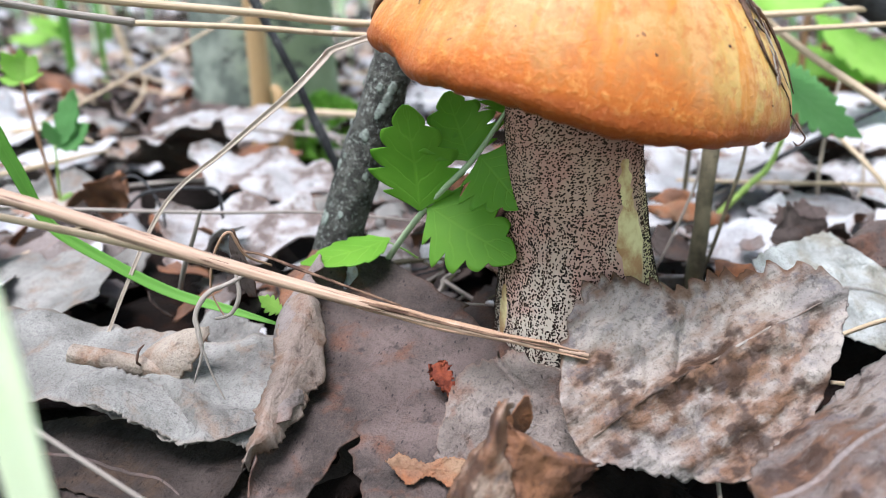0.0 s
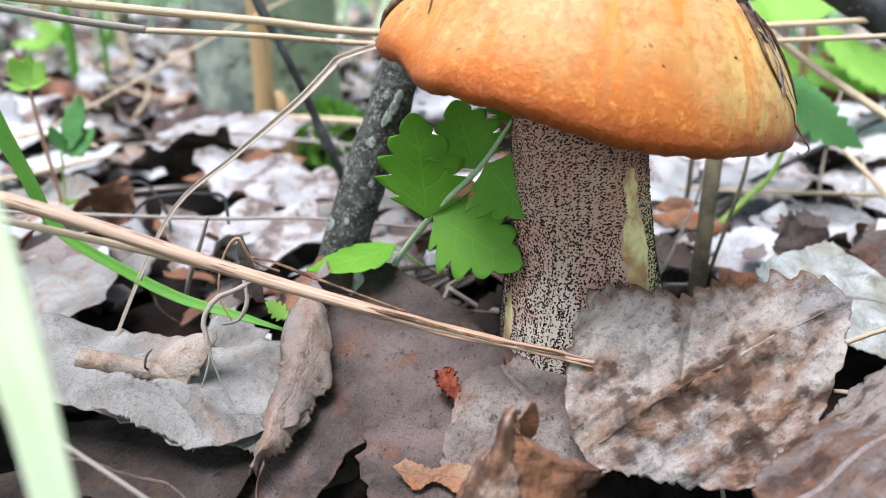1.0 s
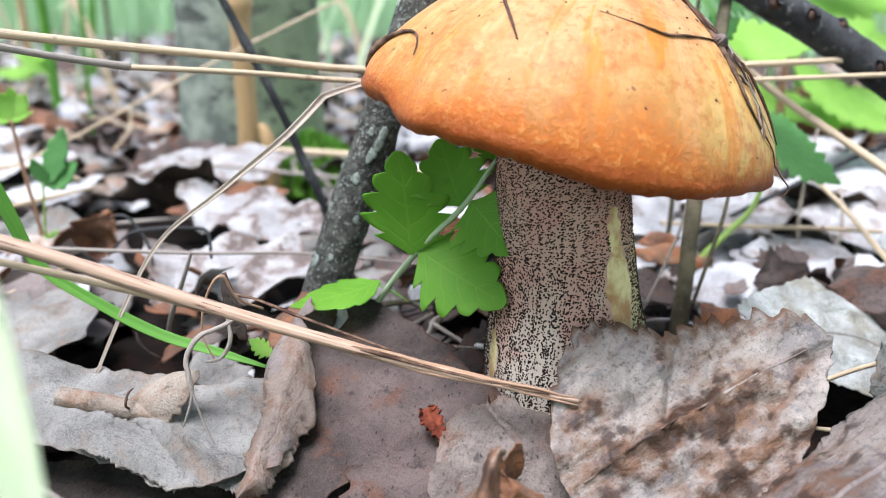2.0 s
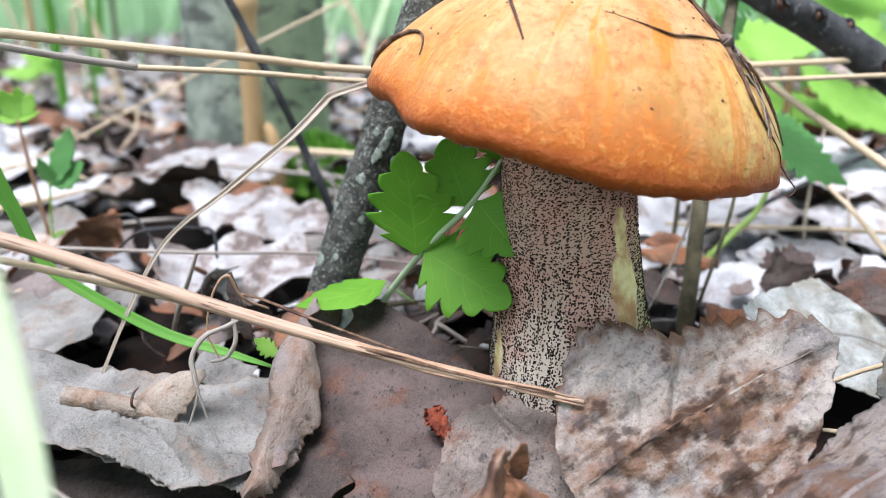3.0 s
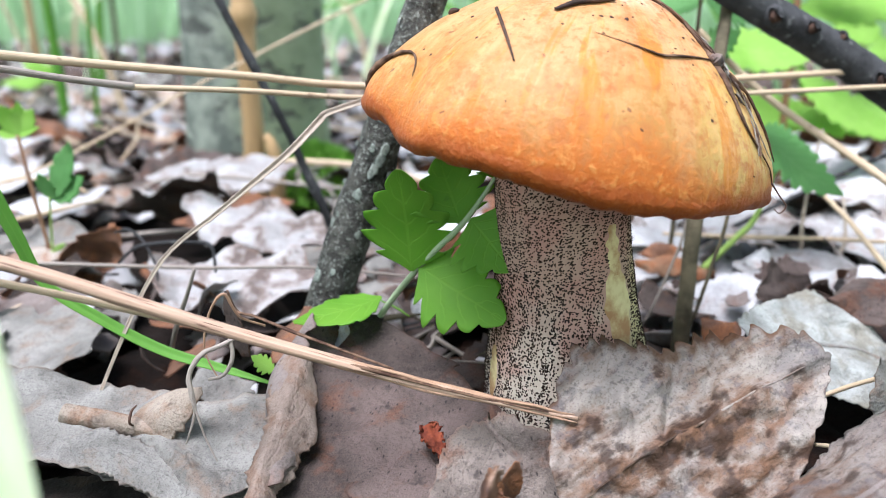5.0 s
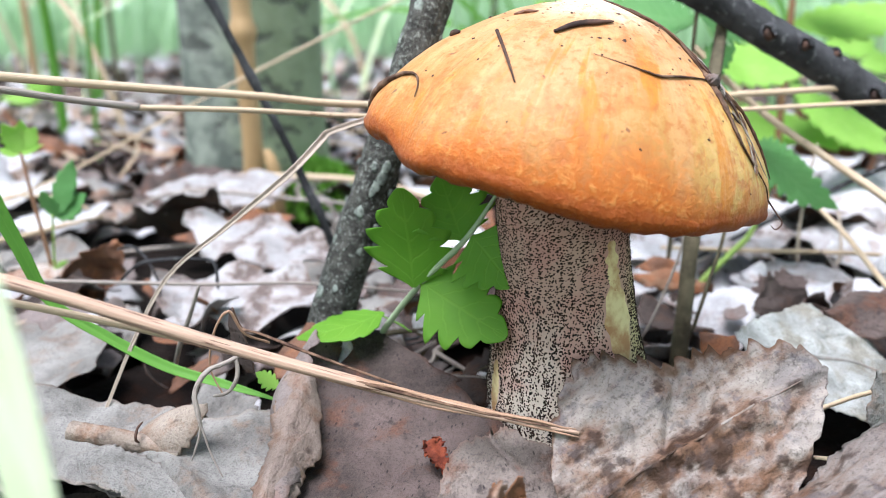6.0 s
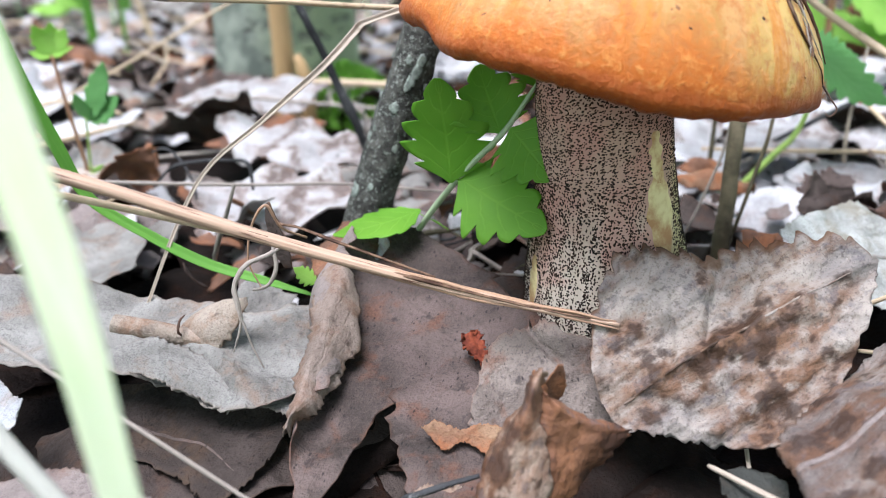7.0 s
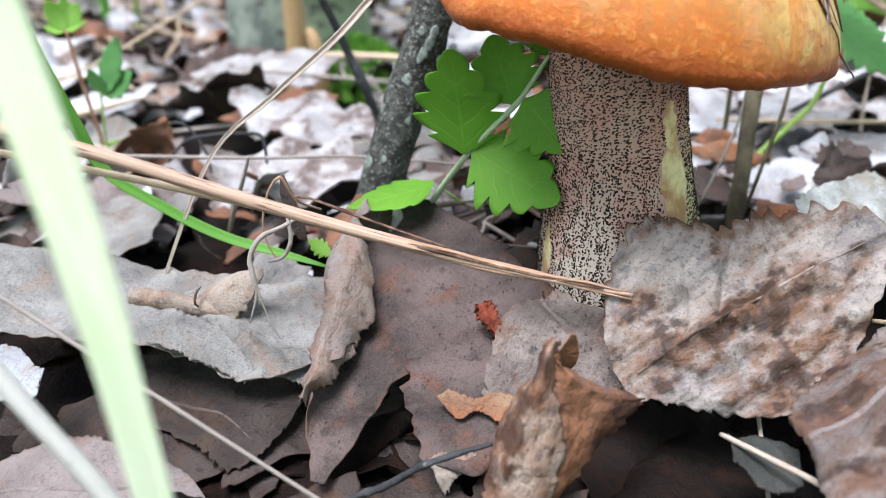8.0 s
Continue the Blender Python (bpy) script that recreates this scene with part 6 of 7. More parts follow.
torn("pale pinkish leaf scrap low among dark leaves", (-0.0045, 0.0800, -0.0046), (1.0, 0.05, 0.02), (0.0, -0.6, 0.8),
     [(-3.0, 1.4), (-1.0, 2.4), (1.0, 2.0), (3.6, 2.2)], [(-2.2, 0.2), (-0.8, -3.0), (0.6, -1.2), (3.2, 0.4)], M_PAPER, nt=40, nu=16, rumple=0.0004, size=160.0, ragged=0.5, seed=163)
torn("rust-brown leaf scrap behind the green sprig", (0.0050, 0.1500, 0.0200), (1.0, 0.0, 0.1), (0.0, -0.8, 0.6),
     [(-4.5, 4.0), (-1.0, 6.5), (2.5, 5.5), (5.0, 3.0)], [(-4.5, -3.0), (-1.0, -7.0), (2.0, -6.0), (5.0, -3.0)], M_RUST, nt=40, nu=16, rumple=0.0010, size=110.0, ragged=0.6, seed=164)
stalk("straw", [(0.0558, 0.1000, 0.0072), (0.0620, 0.1000, 0.0066), (0.0720, 0.1000, 0.0062), (0.0900, 0.1010, 0.0050)], [0.0003, 0.0004, 0.0004, 0.0004], M_PALESTRAW, "thin pale straw sticking out from under a leaf", "straw", steps=20, seg=8)
stalk("straw", [(0.0560, 0.1180, 0.0020), (0.0645, 0.1150, 0.0081), (0.0690, 0.1120, 0.0118), (0.0721, 0.1100, 0.0130), (0.0850, 0.1060, 0.0090)], [0.0003, 0.0004, 0.0004, 0.0004, 0.0003], M_PALESTRAW, "thin arched dry grass stem", "straw", steps=24, seg=8)
stalk("tendril", [(-0.0258, 0.1120, 0.0204), (-0.0289, 0.1090, 0.0231), (-0.0307, 0.1080, 0.0269), (-0.0331, 0.1080, 0.0238), (-0.0342, 0.1080, 0.0180), (-0.0325, 0.1080, 0.0134)], [0.0002, 0.0002, 0.00025, 0.0002, 0.00015, 0.0001], M_FRAYED, "thin brown looped tendril over a straw", "tendril", steps=40, seg=8, rough=0.3)
stalk("tendril", [(-0.0285, 0.1085, 0.0205), (-0.0305, 0.1060, 0.0198), (-0.0337, 0.1050, 0.0185), (-0.0355, 0.1040, 0.0157), (-0.0350, 0.1030, 0.0127), (-0.0345, 0.1020, 0.0103), (-0.0358, 0.1010, 0.0060)], [0.0003, 0.00035, 0.0004, 0.0004, 0.0004, 0.00025, 0.00012], M_GREYSTRAW, "withered curling grey root hanging over a grey leaf", "tendril", steps=50, seg=8, rough=0.3)
stalk("tendril", [(-0.0354, 0.1037, 0.0145), (-0.0349, 0.1025, 0.0125), (-0.0338, 0.1015, 0.0098), (-0.0328, 0.1010, 0.0068), (-0.0311, 0.1000, 0.0038)], [0.0002, 0.0002, 0.00018, 0.00016, 0.0001], M_GREYSTRAW, "fine grey root hair trailing on a leaf", "tendril", steps=30, seg=8, rough=0.3)
stalk("tendril", [(-0.0297, 0.1085, 0.0215), (-0.0299, 0.1070, 0.0207), (-0.0295, 0.1060, 0.0175), (-0.0310, 0.1060, 0.0148), (-0.0335, 0.1065, 0.0138)], [0.0003, 0.0003, 0.00035, 0.0003, 0.0002], M_GREYSTRAW, "small looped dry tendril", "tendril", steps=30, seg=8, rough=0.3)
stalk("twig", [(-0.0759, 0.1780, 0.0179), (-0.0722, 0.1760, 0.0192), (-0.0683, 0.1740, 0.0173), (-0.0649, 0.1720, 0.0120), (-0.0640, 0.1700, 0.0060)], [0.0003, 0.00035, 0.00035, 0.0003, 0.0003], M_BLACKTWIG, "thin dark twig arched over pale leaves", "twig", steps=24, seg=6, rough=0.2)
stalk("twig", [(-0.0760, 0.1760, 0.0100), (-0.0693, 0.1720, 0.0158), (-0.0619, 0.1700, 0.0177), (-0.0549, 0.1680, 0.0184), (-0.0499, 0.1660, 0.0181), (-0.0493, 0.1660, 0.0120)], [0.0003, 0.0004, 0.0004, 0.00035, 0.00045, 0.0003], M_BLACKTWIG, "thin dark forked twig lying on pale leaves", "twig", steps=30, seg=6, rough=0.25)
stalk("twig", [(0.1010, 0.2120, -0.0080), (0.1003, 0.2100, -0.0028), (0.0988, 0.2100, 0.0129), (0.1006, 0.2120, 0.0277), (0.1030, 0.2140, 0.0380)], [0.0005, 0.0005, 0.0005, 0.0004, 0.0003], M_HAY, "thin upright dead stem in the litter", "twig", steps=20, seg=6)
stalk("straw", [(0.0900, 0.2000, 0.0020), (0.0970, 0.2000, 0.0015), (0.1030, 0.2010, 0.0040), (0.1080, 0.2040, 0.0095), (0.1089, 0.2100, 0.0206)], [0.0006, 0.0006, 0.0006, 0.0005, 0.0004], M_HAY, "bent tan straw rising from the litter", "straw", steps=24, seg=6)
stalk("twig", [(-0.0520, 0.1420, 0.0030), (-0.0480, 0.1350, 0.0110), (-0.0440, 0.1310, 0.0190), (-0.0420, 0.1300, 0.0240)], [0.0004, 0.0005, 0.0004, 0.0003], M_GREYSTRAW, "short grey twig standing in the litter", "twig", steps=20, seg=8)
stalk("twig", [(0.0440, 0.1620, 0.0000), (0.0461, 0.1600, 0.0053), (0.0500, 0.1600, 0.0160), (0.0522, 0.1600, 0.0240), (0.0530, 0.1610, 0.0330)], [0.0003, 0.0003, 0.0003, 0.0003, 0.0002], M_GREYSTRAW, "hair-thin dead twig behind the stem", "twig", steps=20, seg=6)
stalk("twig", [(0.0530, 0.1570, 0.0000), (0.0544, 0.1550, 0.0072), (0.0570, 0.1550, 0.0180), (0.0588, 0.1550, 0.0258), (0.0600, 0.1560, 0.0340)], [0.0004, 0.0004, 0.0004, 0.0004, 0.0003], M_OLIVE, "thin dead twig beside an upright stalk", "twig", steps=20, seg=6)
stalk("straw", [(0.1000, 0.2100, 0.0240), (0.1066, 0.2000, 0.0160), (0.1040, 0.1780, 0.0120), (0.1010, 0.1560, 0.0090)], [0.0006, 0.0007, 0.0007, 0.0005], M_PALESTRAW, "pale straw slanting over bleached leaves", "straw", steps=24, seg=8)
stalk("straw", [(0.0600, 0.2060, 0.0110), (0.0797, 0.2000, 0.0118), (0.1097, 0.1990, 0.0112), (0.1400, 0.2010, 0.0080)], [0.0005, 0.0006, 0.0006, 0.0004], M_PALESTRAW, "thin pale straw lying on bleached leaves", "straw", steps=24, seg=8)
stalk("fresh_grass", [(0.0640, 0.2030, -0.0060), (0.0694, 0.2000, 0.0025), (0.0770, 0.2000, 0.0110), (0.0820, 0.2000, 0.0170), (0.0860, 0.2000, 0.0300)], [0.0009, 0.0009, 0.0008, 0.0007, 0.0005], M_LIME, "fresh yellow-green grass stem", "grass stem", steps=20, seg=8)
stalk("twig", [(0.0700, 0.2150, 0.0040), (0.0950, 0.2100, 0.0200), (0.1200, 0.2080, 0.0330), (0.1500, 0.2050, 0.0420)], [0.0006, 0.0007, 0.0007, 0.0006], M_BLACKTWIG, "thin dark twig rising from the litter", "twig", steps=24, seg=6)
stalk("bark_chip", [(-0.0162, 0.1262, 0.0165), (-0.0155, 0.1258, 0.0140), (-0.0172, 0.1255, 0.0110)], [0.0003, 0.0011, 0.0004], M_WHITE, "pale papery bud scale beside the stick", "bud scale", flat=0.4, steps=14)

# ---------------------------------------------------------------- bits stuck to the cap


def on_cap(name, spots, radii, material, label, category, lift=0.0002, **more):
    return stalk(name, [tuple(cap_world(radians(d), a, lift)) for d, a in spots], radii, material, label, category, **more)


on_cap("bark_strip", [(243, 0.70), (250, 0.61), (260, 0.565), (270, 0.53)], [0.0003, 0.0006, 0.0006, 0.0002], M_BARKBIT, "dark strip of bark lying on the cap", "bark", 0.0003, flat=0.6, steps=24, rough=0.4)
on_cap("needle", [(219, 0.79), (234, 0.925), (241.5, 1.05)], [0.0003, 0.00025, 0.00012], M_BARKBIT, "short dead needle stuck to the cap", "needle", 0.0002, steps=16, seg=6)
on_cap("dry_vine", [(259, 0.22), (302, 0.32), (321, 0.53), (320, 0.72), (317.5, 0.815), (316.5, 0.98), (319, 1.17), (330, 1.36), (333, 1.5)], [0.00015, 0.0003, 0.0004, 0.00045, 0.0006, 0.0004, 0.00025, 0.00016, 0.00008], M_VINE, "dry brown vine draped over the cap", "vine", 0.0002, steps=110, seg=8, rough=0.9, flat=0.6)
on_cap("dry_vine", [(318, 0.80), (325, 0.88), (332, 0.97), (336, 1.15), (342, 1.33)], [0.00026, 0.00026, 0.00023, 0.00019, 0.00007], M_VINE, "second strand of dry vine on the cap's edge", "vine", 0.0003, steps=40, seg=7, rough=0.7)
on_cap("dry_vine", [(262, 0.80), (277.5, 0.84), (287, 0.845), (295, 0.815), (306, 0.80), (316, 0.805)], [0.00006, 0.00016, 0.00034, 0.00034, 0.00024, 0.0002], M_VINE, "thin side strand of dry vine on the cap", "vine", 0.00015, steps=40, seg=7, flat=0.5, rough=0.4)
on_cap("dry_vine", [(184, 1.50), (188, 1.38), (191, 1.27), (197, 1.18), (203, 1.17), (207, 1.21), (209, 1.27)], [0.00030, 0.00055, 0.00060, 0.00035, 0.00022, 0.00014, 0.00006], M_VINE, "curled dry strand on the cap's rim", "vine", 0.0002, steps=50, seg=7, rough=0.5)
on_cap("dry_vine", [(300, 0.30), (316, 0.50), (324, 0.66), (322, 0.80), (326, 0.95)], [0.0001, 0.0002, 0.0002, 0.0003, 0.0001], M_VINE, "frayed strand of dry vine over the cap", "vine", 0.0004, steps=40, seg=6, rough=0.6)
on_cap("dry_vine", [(321, 0.85), (324, 0.98), (326, 1.12), (330, 1.25), (333, 1.33)], [0.0004, 0.00035, 0.0002, 0.00015, 0.00005], M_GREYSTRAW, "papery grey shred of vine bark on the cap", "vine", 0.0003, steps=40, seg=6, flat=0.5, rough=0.7)
on_cap("seed_husk", [(316, 0.79), (317.5, 0.815), (319, 0.845)], [0.0004, 0.0010, 0.0004], M_UNDER, "dry husk where the vine knots on the cap", "husk", 0.0005, steps=14, rough=0.6)
on_cap("leaf_crumb", [(205, 0.60), (209, 0.555), (216, 0.52)], [0.0003, 0.0009, 0.0003], M_RUST, "brown leaf crumb stuck on the cap", "crumb", 0.0001, flat=0.3, steps=12, rough=0.7)
on_cap("leaf_crumb", [(193, 0.86), (194, 0.84), (196, 0.825)], [0.0002, 0.0005, 0.0002], M_BARKBIT, "tiny dark crumb on the cap", "crumb", 0.0002, steps=10, rough=0.6)
rnd_fibre = random.Random(44)
for n in range(16):
    a0 = rnd_fibre.uniform(0.55, 1.25)
    d0 = 320 + (a0 - 0.7) * 14 * rnd_fibre.random() + rnd_fibre.uniform(-2.5, 2.5)
    ln, sw = rnd_fibre.uniform(0.05, 0.16), rnd_fibre.uniform(-4, 5)
    on_cap("plant_fibre", [(d0, a0), (d0 + sw * 0.4, a0 + ln * 0.4), (d0 + sw * 0.5, a0 + ln * 0.7), (d0 + sw, a0 + ln)], [0.00006, 0.00016, 0.00014, 0.00004], (M_BARKBIT, M_VINE, M_GREYSTRAW)[n % 3],
           ("frayed dark fibre of dry vine on the cap", "frayed brown fibre of dry vine on the cap", "frayed grey fibre of dry vine on the cap")[n % 3], "fibre", rnd_fibre.uniform(0.0002, 0.0009), steps=14, seg=5, rough=0.5, group="frayed vine fibres")
tip = cap_world(radians(333), 1.5, 0.0002)
stalk("tendril", [tuple(tip), tuple(tip + Vector((0.0012, -0.0004, -0.0018))), tuple(tip + Vector((0.0022, -0.0004, -0.0032))), tuple(tip + Vector((0.0014, -0.0004, -0.0042))), tuple(tip + Vector((0.0006, -0.0004, -0.0036)))], [0.00015, 0.00012, 0.00012, 0.0001, 0.00006], M_BARKBIT, "fine dark hair curling from the cap's rim", "tendril", steps=30, seg=6)


def build_crumbs():
    """Specks of soil and bark stuck to the skin of the cap."""
    rnd = random.Random(15)
    verts, faces = [], []
    for n in range(90):
        d, a = rnd.uniform(180, 345), rnd.uniform(0.25, 1.5) if n % 2 else rnd.uniform(0.3, 0.85)
        p, q = cap_world(radians(d), a, 0.00003), cap_world(radians(d), a, 0.001)
        nrm = (q - p).normalized()
        x = nrm.orthogonal().normalized()
        y = nrm.cross(x)
        s, b0 = rnd.uniform(0.00007, 0.00026) if n % 9 else rnd.uniform(0.0003, 0.0005), len(verts)
        for k in range(5):
            e = 2 * math.pi * k / 5 + rnd.uniform(-0.4, 0.4)
            verts.append(p + (x * math.cos(e) + y * math.sin(e)) * s * rnd.uniform(0.5, 1.3))
        verts += [p + nrm * s * rnd.uniform(0.3, 0.7), p - nrm * s * 0.3]
        faces += [(b0 + k, b0 + (k + 1) % 5, b0 + 5) for k in range(5)] + [(b0 + (k + 1) % 5, b0 + k, b0 + 6) for k in range(5)]
    tagged(new("dirt", mesh_of("dirt", verts, faces, M_BARKBIT, None, False)), "dark specks of soil stuck to the cap", "dirt", kind="stuff")


build_crumbs()


def build_rootlets():
    """Tangled dead stems in the dark pocket between stick and mushroom."""
    rnd = random.Random(64)
    for n in range(16):
        x, y, z = rnd.uniform(-0.012, 0.010), rnd.uniform(0.128, 0.160), rnd.uniform(-0.004, 0.008)
        a, ln = rnd.uniform(-0.9, 0.9), rnd.uniform(0.012, 0.030)
        p, q = Vector((x, y, z)), Vector((math.cos(a), 0.5 * math.sin(a), rnd.uniform(-0.2, 0.9))) * ln
        w = Vector((rnd.gauss(0, 0.15), rnd.gauss(0, 0.15), rnd.gauss(0, 0.2))) * ln
        r = rnd.uniform(0.0002, 0.0006)
        stalk("rootlet", [tuple(p - q * 0.5), tuple(p - q * 0.1 + w), tuple(p + q * 0.25 + w * 0.3), tuple(p + q * 0.5)], [r, r, r * 0.8, r * 0.5], (M_OLIVE, M_GREYSTRAW, M_BLACKTWIG)[n % 3],
              ("thin brown dead stem tangled in the litter", "thin grey dead stem tangled in the litter", "thin dark dead stem tangled in the litter")[n % 3], "dead stem", group="tangled dead stems", steps=14, seg=6)


build_rootlets()

# ---------------------------------------------------------------- the small trunk with moss


def build_trunk():
    root = thing("tree", "slim greenish-grey tree trunk with smooth spotted bark", "tree", at=(-0.0865, 0.3700, -0.02))
    seg, rows = 48, 60
    verts = []
    for i in range(rows + 1):
        z = 1.4 * (i / rows) ** 1.6
        flare = 0.004 * math.exp(-z / 0.02)
        for j in range(seg):
            a = 2 * math.pi * j / seg
            r = 0.0318 - 0.006 * z + flare * (1 + 0.5 * math.sin(4 * a + 1)) + 0.0008 * noise.noise((2 * math.cos(a), 2 * math.sin(a), z * 22))
            verts.append((r * math.cos(a), r * math.sin(a), z))
    part("trunk", mesh_of("trunk", verts, grid(rows + 1, seg, True), M_TRUNK), root)
    return root


build_trunk()


def build_moss():
    rnd = random.Random(8)
    verts, faces = [], []
    for n in range(2600):
        a, q = rnd.uniform(0, 2 * math.pi), rnd.random() ** 0.6
        x, y = -0.053 + 0.022 * q * math.cos(a), 0.334 + 0.024 * q * math.sin(a)
        z = -0.008 + 0.022 * (1 - q * q) + 0.003 * noise.noise((x * 120, y * 120, 0))
        p = Vector((x, y, z))
        d = Vector((rnd.gauss(0, 0.5), rnd.gauss(0, 0.5) - 0.2, 1)).normalized() * rnd.uniform(0.0025, 0.005)
        s = Vector((math.cos(a * 7), math.sin(a * 7), 0)) * rnd.uniform(0.0004, 0.0009)
        b = len(verts)
        verts += [p - s, p + s, p + d * 0.6 + s * 0.8, p + d, p + d * 0.6 - s * 0.8]
        faces.append((b, b + 1, b + 2, b + 3, b + 4))
    tagged(new("moss", mesh_of("moss", verts, faces, M_MOSS, None, False)), "cushion of bright green moss at the trunk's foot", "moss", kind="stuff")


build_moss()

# ---------------------------------------------------------------- leaf litter
SHAPES = (
    ((0.002, 0.55, 0.9, 1.0, 0.85, 0.5, 0.03), 12, 0.10),
    ((0.002, 0.8, 1.0, 0.95, 0.7, 0.35, 0.03), 14, 0.14),
    ((0.002, 0.4, 0.75, 0.95, 1.0, 0.7, 0.05), 0, 0.0),
)


def litter_meshes(nu, nv, tag):
    rnd = random.Random(77)
    out = []
    for n in range(14):
        prof, teeth, tooth = SHAPES[n % 3]
        ln = rnd.uniform(0.024, 0.050)
        w = [q * ln * rnd.uniform(0.32, 0.42) for q in prof]
        out.append(sheet(ln, w, w, nu=nu, nv=nv, teeth=teeth if tag else 0, tooth=tooth, cup=rnd.choice((-1, -1, 1)) * rnd.uniform(8, 50), bow=rnd.uniform(-1.6, 0.9),
                         rumple=0.0034, ripple=rnd.uniform(0, 0.003), ragged=0.30, seed=100 + n, thick=0.00025))
    return out


def litter_pose(rnd, x, y, z, tilt):
    up = Vector((rnd.gauss(0, tilt), rnd.gauss(0, tilt) - 0.02, 1)).normalized()
    a = rnd.uniform(0, 2 * math.pi)
    d = Vector((math.cos(a), math.sin(a), 0))
    base = Vector((x, y, z)) - d * 0.02
    return frame_of(base, base + d - up * d.dot(up), up)


LITTER_MATS = (M_GREY, M_TAN, M_WHITE, M_UNDER, M_WHITE, M_GREY, M_BROWN, M_WHITE, M_RUST, M_WHITE, M_TAN, M_GREY)
PALE_MATS = (M_LITTERWHITE, M_PATCHY, M_WHITE, M_GREY, M_PATCHY, M_LITTERWHITE, M_UNDER, M_BROWN)
LITTER_LABELS = {
    M_GREY: "weathered grey dead leaf in the litter", M_TAN: "tan dead leaf, curled and dry", M_WHITE: "bleached pale dead leaf in the litter",
    M_PATCHY: "whitish dead leaf with brown blotches in the litter", M_LITTERWHITE: "bleached whitish dead leaf in the litter", M_UNDER: "taupe dead leaf in the litter", M_BROWN: "dull brown dead leaf in the litter", M_DARK: "dark dead leaf in the litter", M_RUST: "rust-brown dead leaf in the litter"}


def build_litter():
    rnd = random.Random(21)
    shapes = litter_meshes(12, 30, True)
    meshes = {}
    made = 0
    while made < 285:
        x, y = rnd.uniform(-0.34, 0.34), rnd.uniform(0.135, 0.60)
        if abs(x) > 0.07 + 0.62 * y or (abs(x) < 0.11 and y < 0.165) or math.hypot(x + 0.0865, y - 0.375) < 0.04 or (-0.13 < x < -0.015 and 0.13 < y < 0.225) or (-0.11 < x < -0.045 and 0.25 < y < 0.30):
            continue
        n, mat_no = rnd.randrange(14), rnd.randrange(len(LITTER_MATS))
        m = LITTER_MATS[mat_no]
        if (x > 0.04 or (-0.10 < x < 0.03 and y < 0.3)) and rnd.random() < 0.75:
            m = PALE_MATS[mat_no % len(PALE_MATS)]
        # most leaves past this x take the whitest colour, brightening that side
        if x > 0.05 and rnd.random() < 0.55:
            m = M_LITTERWHITE
        if (n, m.name) not in meshes:
            v, f, uv = shapes[n]
            me = mesh_of("dry_leaf", v, f, m, uv)
            # brown undersides, coloured to carry the shade beneath the leaves
            me.materials.append(M_DARK if n % 3 else M_RUST)
            me.polygons.foreach_set("material_index", [1 if min(q) >= len(v) // 2 else 0 for q in f])
            meshes[n, m.name] = me
        ob = new("dry_leaf", meshes[n, m.name])
        ob.matrix_world = litter_pose(rnd, x, y, -0.008 + 0.017 * rnd.random(), 0.36)
        tagged(ob, LITTER_LABELS[m], "dead leaf", "dry leaves on the ground")
        made += 1
    # what lies further off, beside and behind
    coarse = litter_meshes(6, 10, False)
    for m in (M_GREY, M_TAN, M_WHITE, M_LITTERWHITE, M_BROWN):
        allv, allf, alluv, count = [], [], [], 0
        for n in range(1300):
            r = 0.2 + 4.2 * rnd.random() ** 1.4
            a = rnd.gauss(math.pi / 2, 0.75) if rnd.random() < 0.75 else rnd.uniform(0, 2 * math.pi)
            x, y = r * math.cos(a), 0.05 + r * math.sin(a)
            if (0.10 < y < 0.58 and abs(x) < 0.05 + 0.62 * y) or (abs(x) < 0.12 and -0.05 < y < 0.2):
                continue
            v, f, uv = coarse[rnd.randrange(14)]
            mm = np.array(litter_pose(rnd, x, y, ground_height(x, y) + 0.006 + 0.012 * rnd.random(), 0.35))
            allv.append(v @ mm[:3, :3].T + mm[:3, 3])
            allf += [tuple(q + count for q in face) for face in f]
            alluv += uv
            count += len(v)
        tagged(new("leaf_litter", mesh_of("leaf_litter", np.vstack(allv), allf, m, alluv)), "carpet of dead leaves further off", "leaf litter", kind="stuff")
    # leaves under the near ones, coloured near black to deepen the shade in gaps
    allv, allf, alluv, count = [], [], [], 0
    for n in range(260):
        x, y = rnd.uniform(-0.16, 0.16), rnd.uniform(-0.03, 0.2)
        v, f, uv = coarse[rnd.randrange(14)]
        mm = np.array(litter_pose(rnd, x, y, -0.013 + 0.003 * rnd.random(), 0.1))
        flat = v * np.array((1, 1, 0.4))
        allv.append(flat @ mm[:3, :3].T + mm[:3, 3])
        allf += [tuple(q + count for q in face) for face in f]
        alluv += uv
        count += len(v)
    tagged(new("leaf_litter", mesh_of("leaf_litter", np.vstack(allv), allf, M_DEEP, alluv)), "leaves under the dry ones, coloured near black for shade", "leaf litter", kind="stuff")


build_litter()


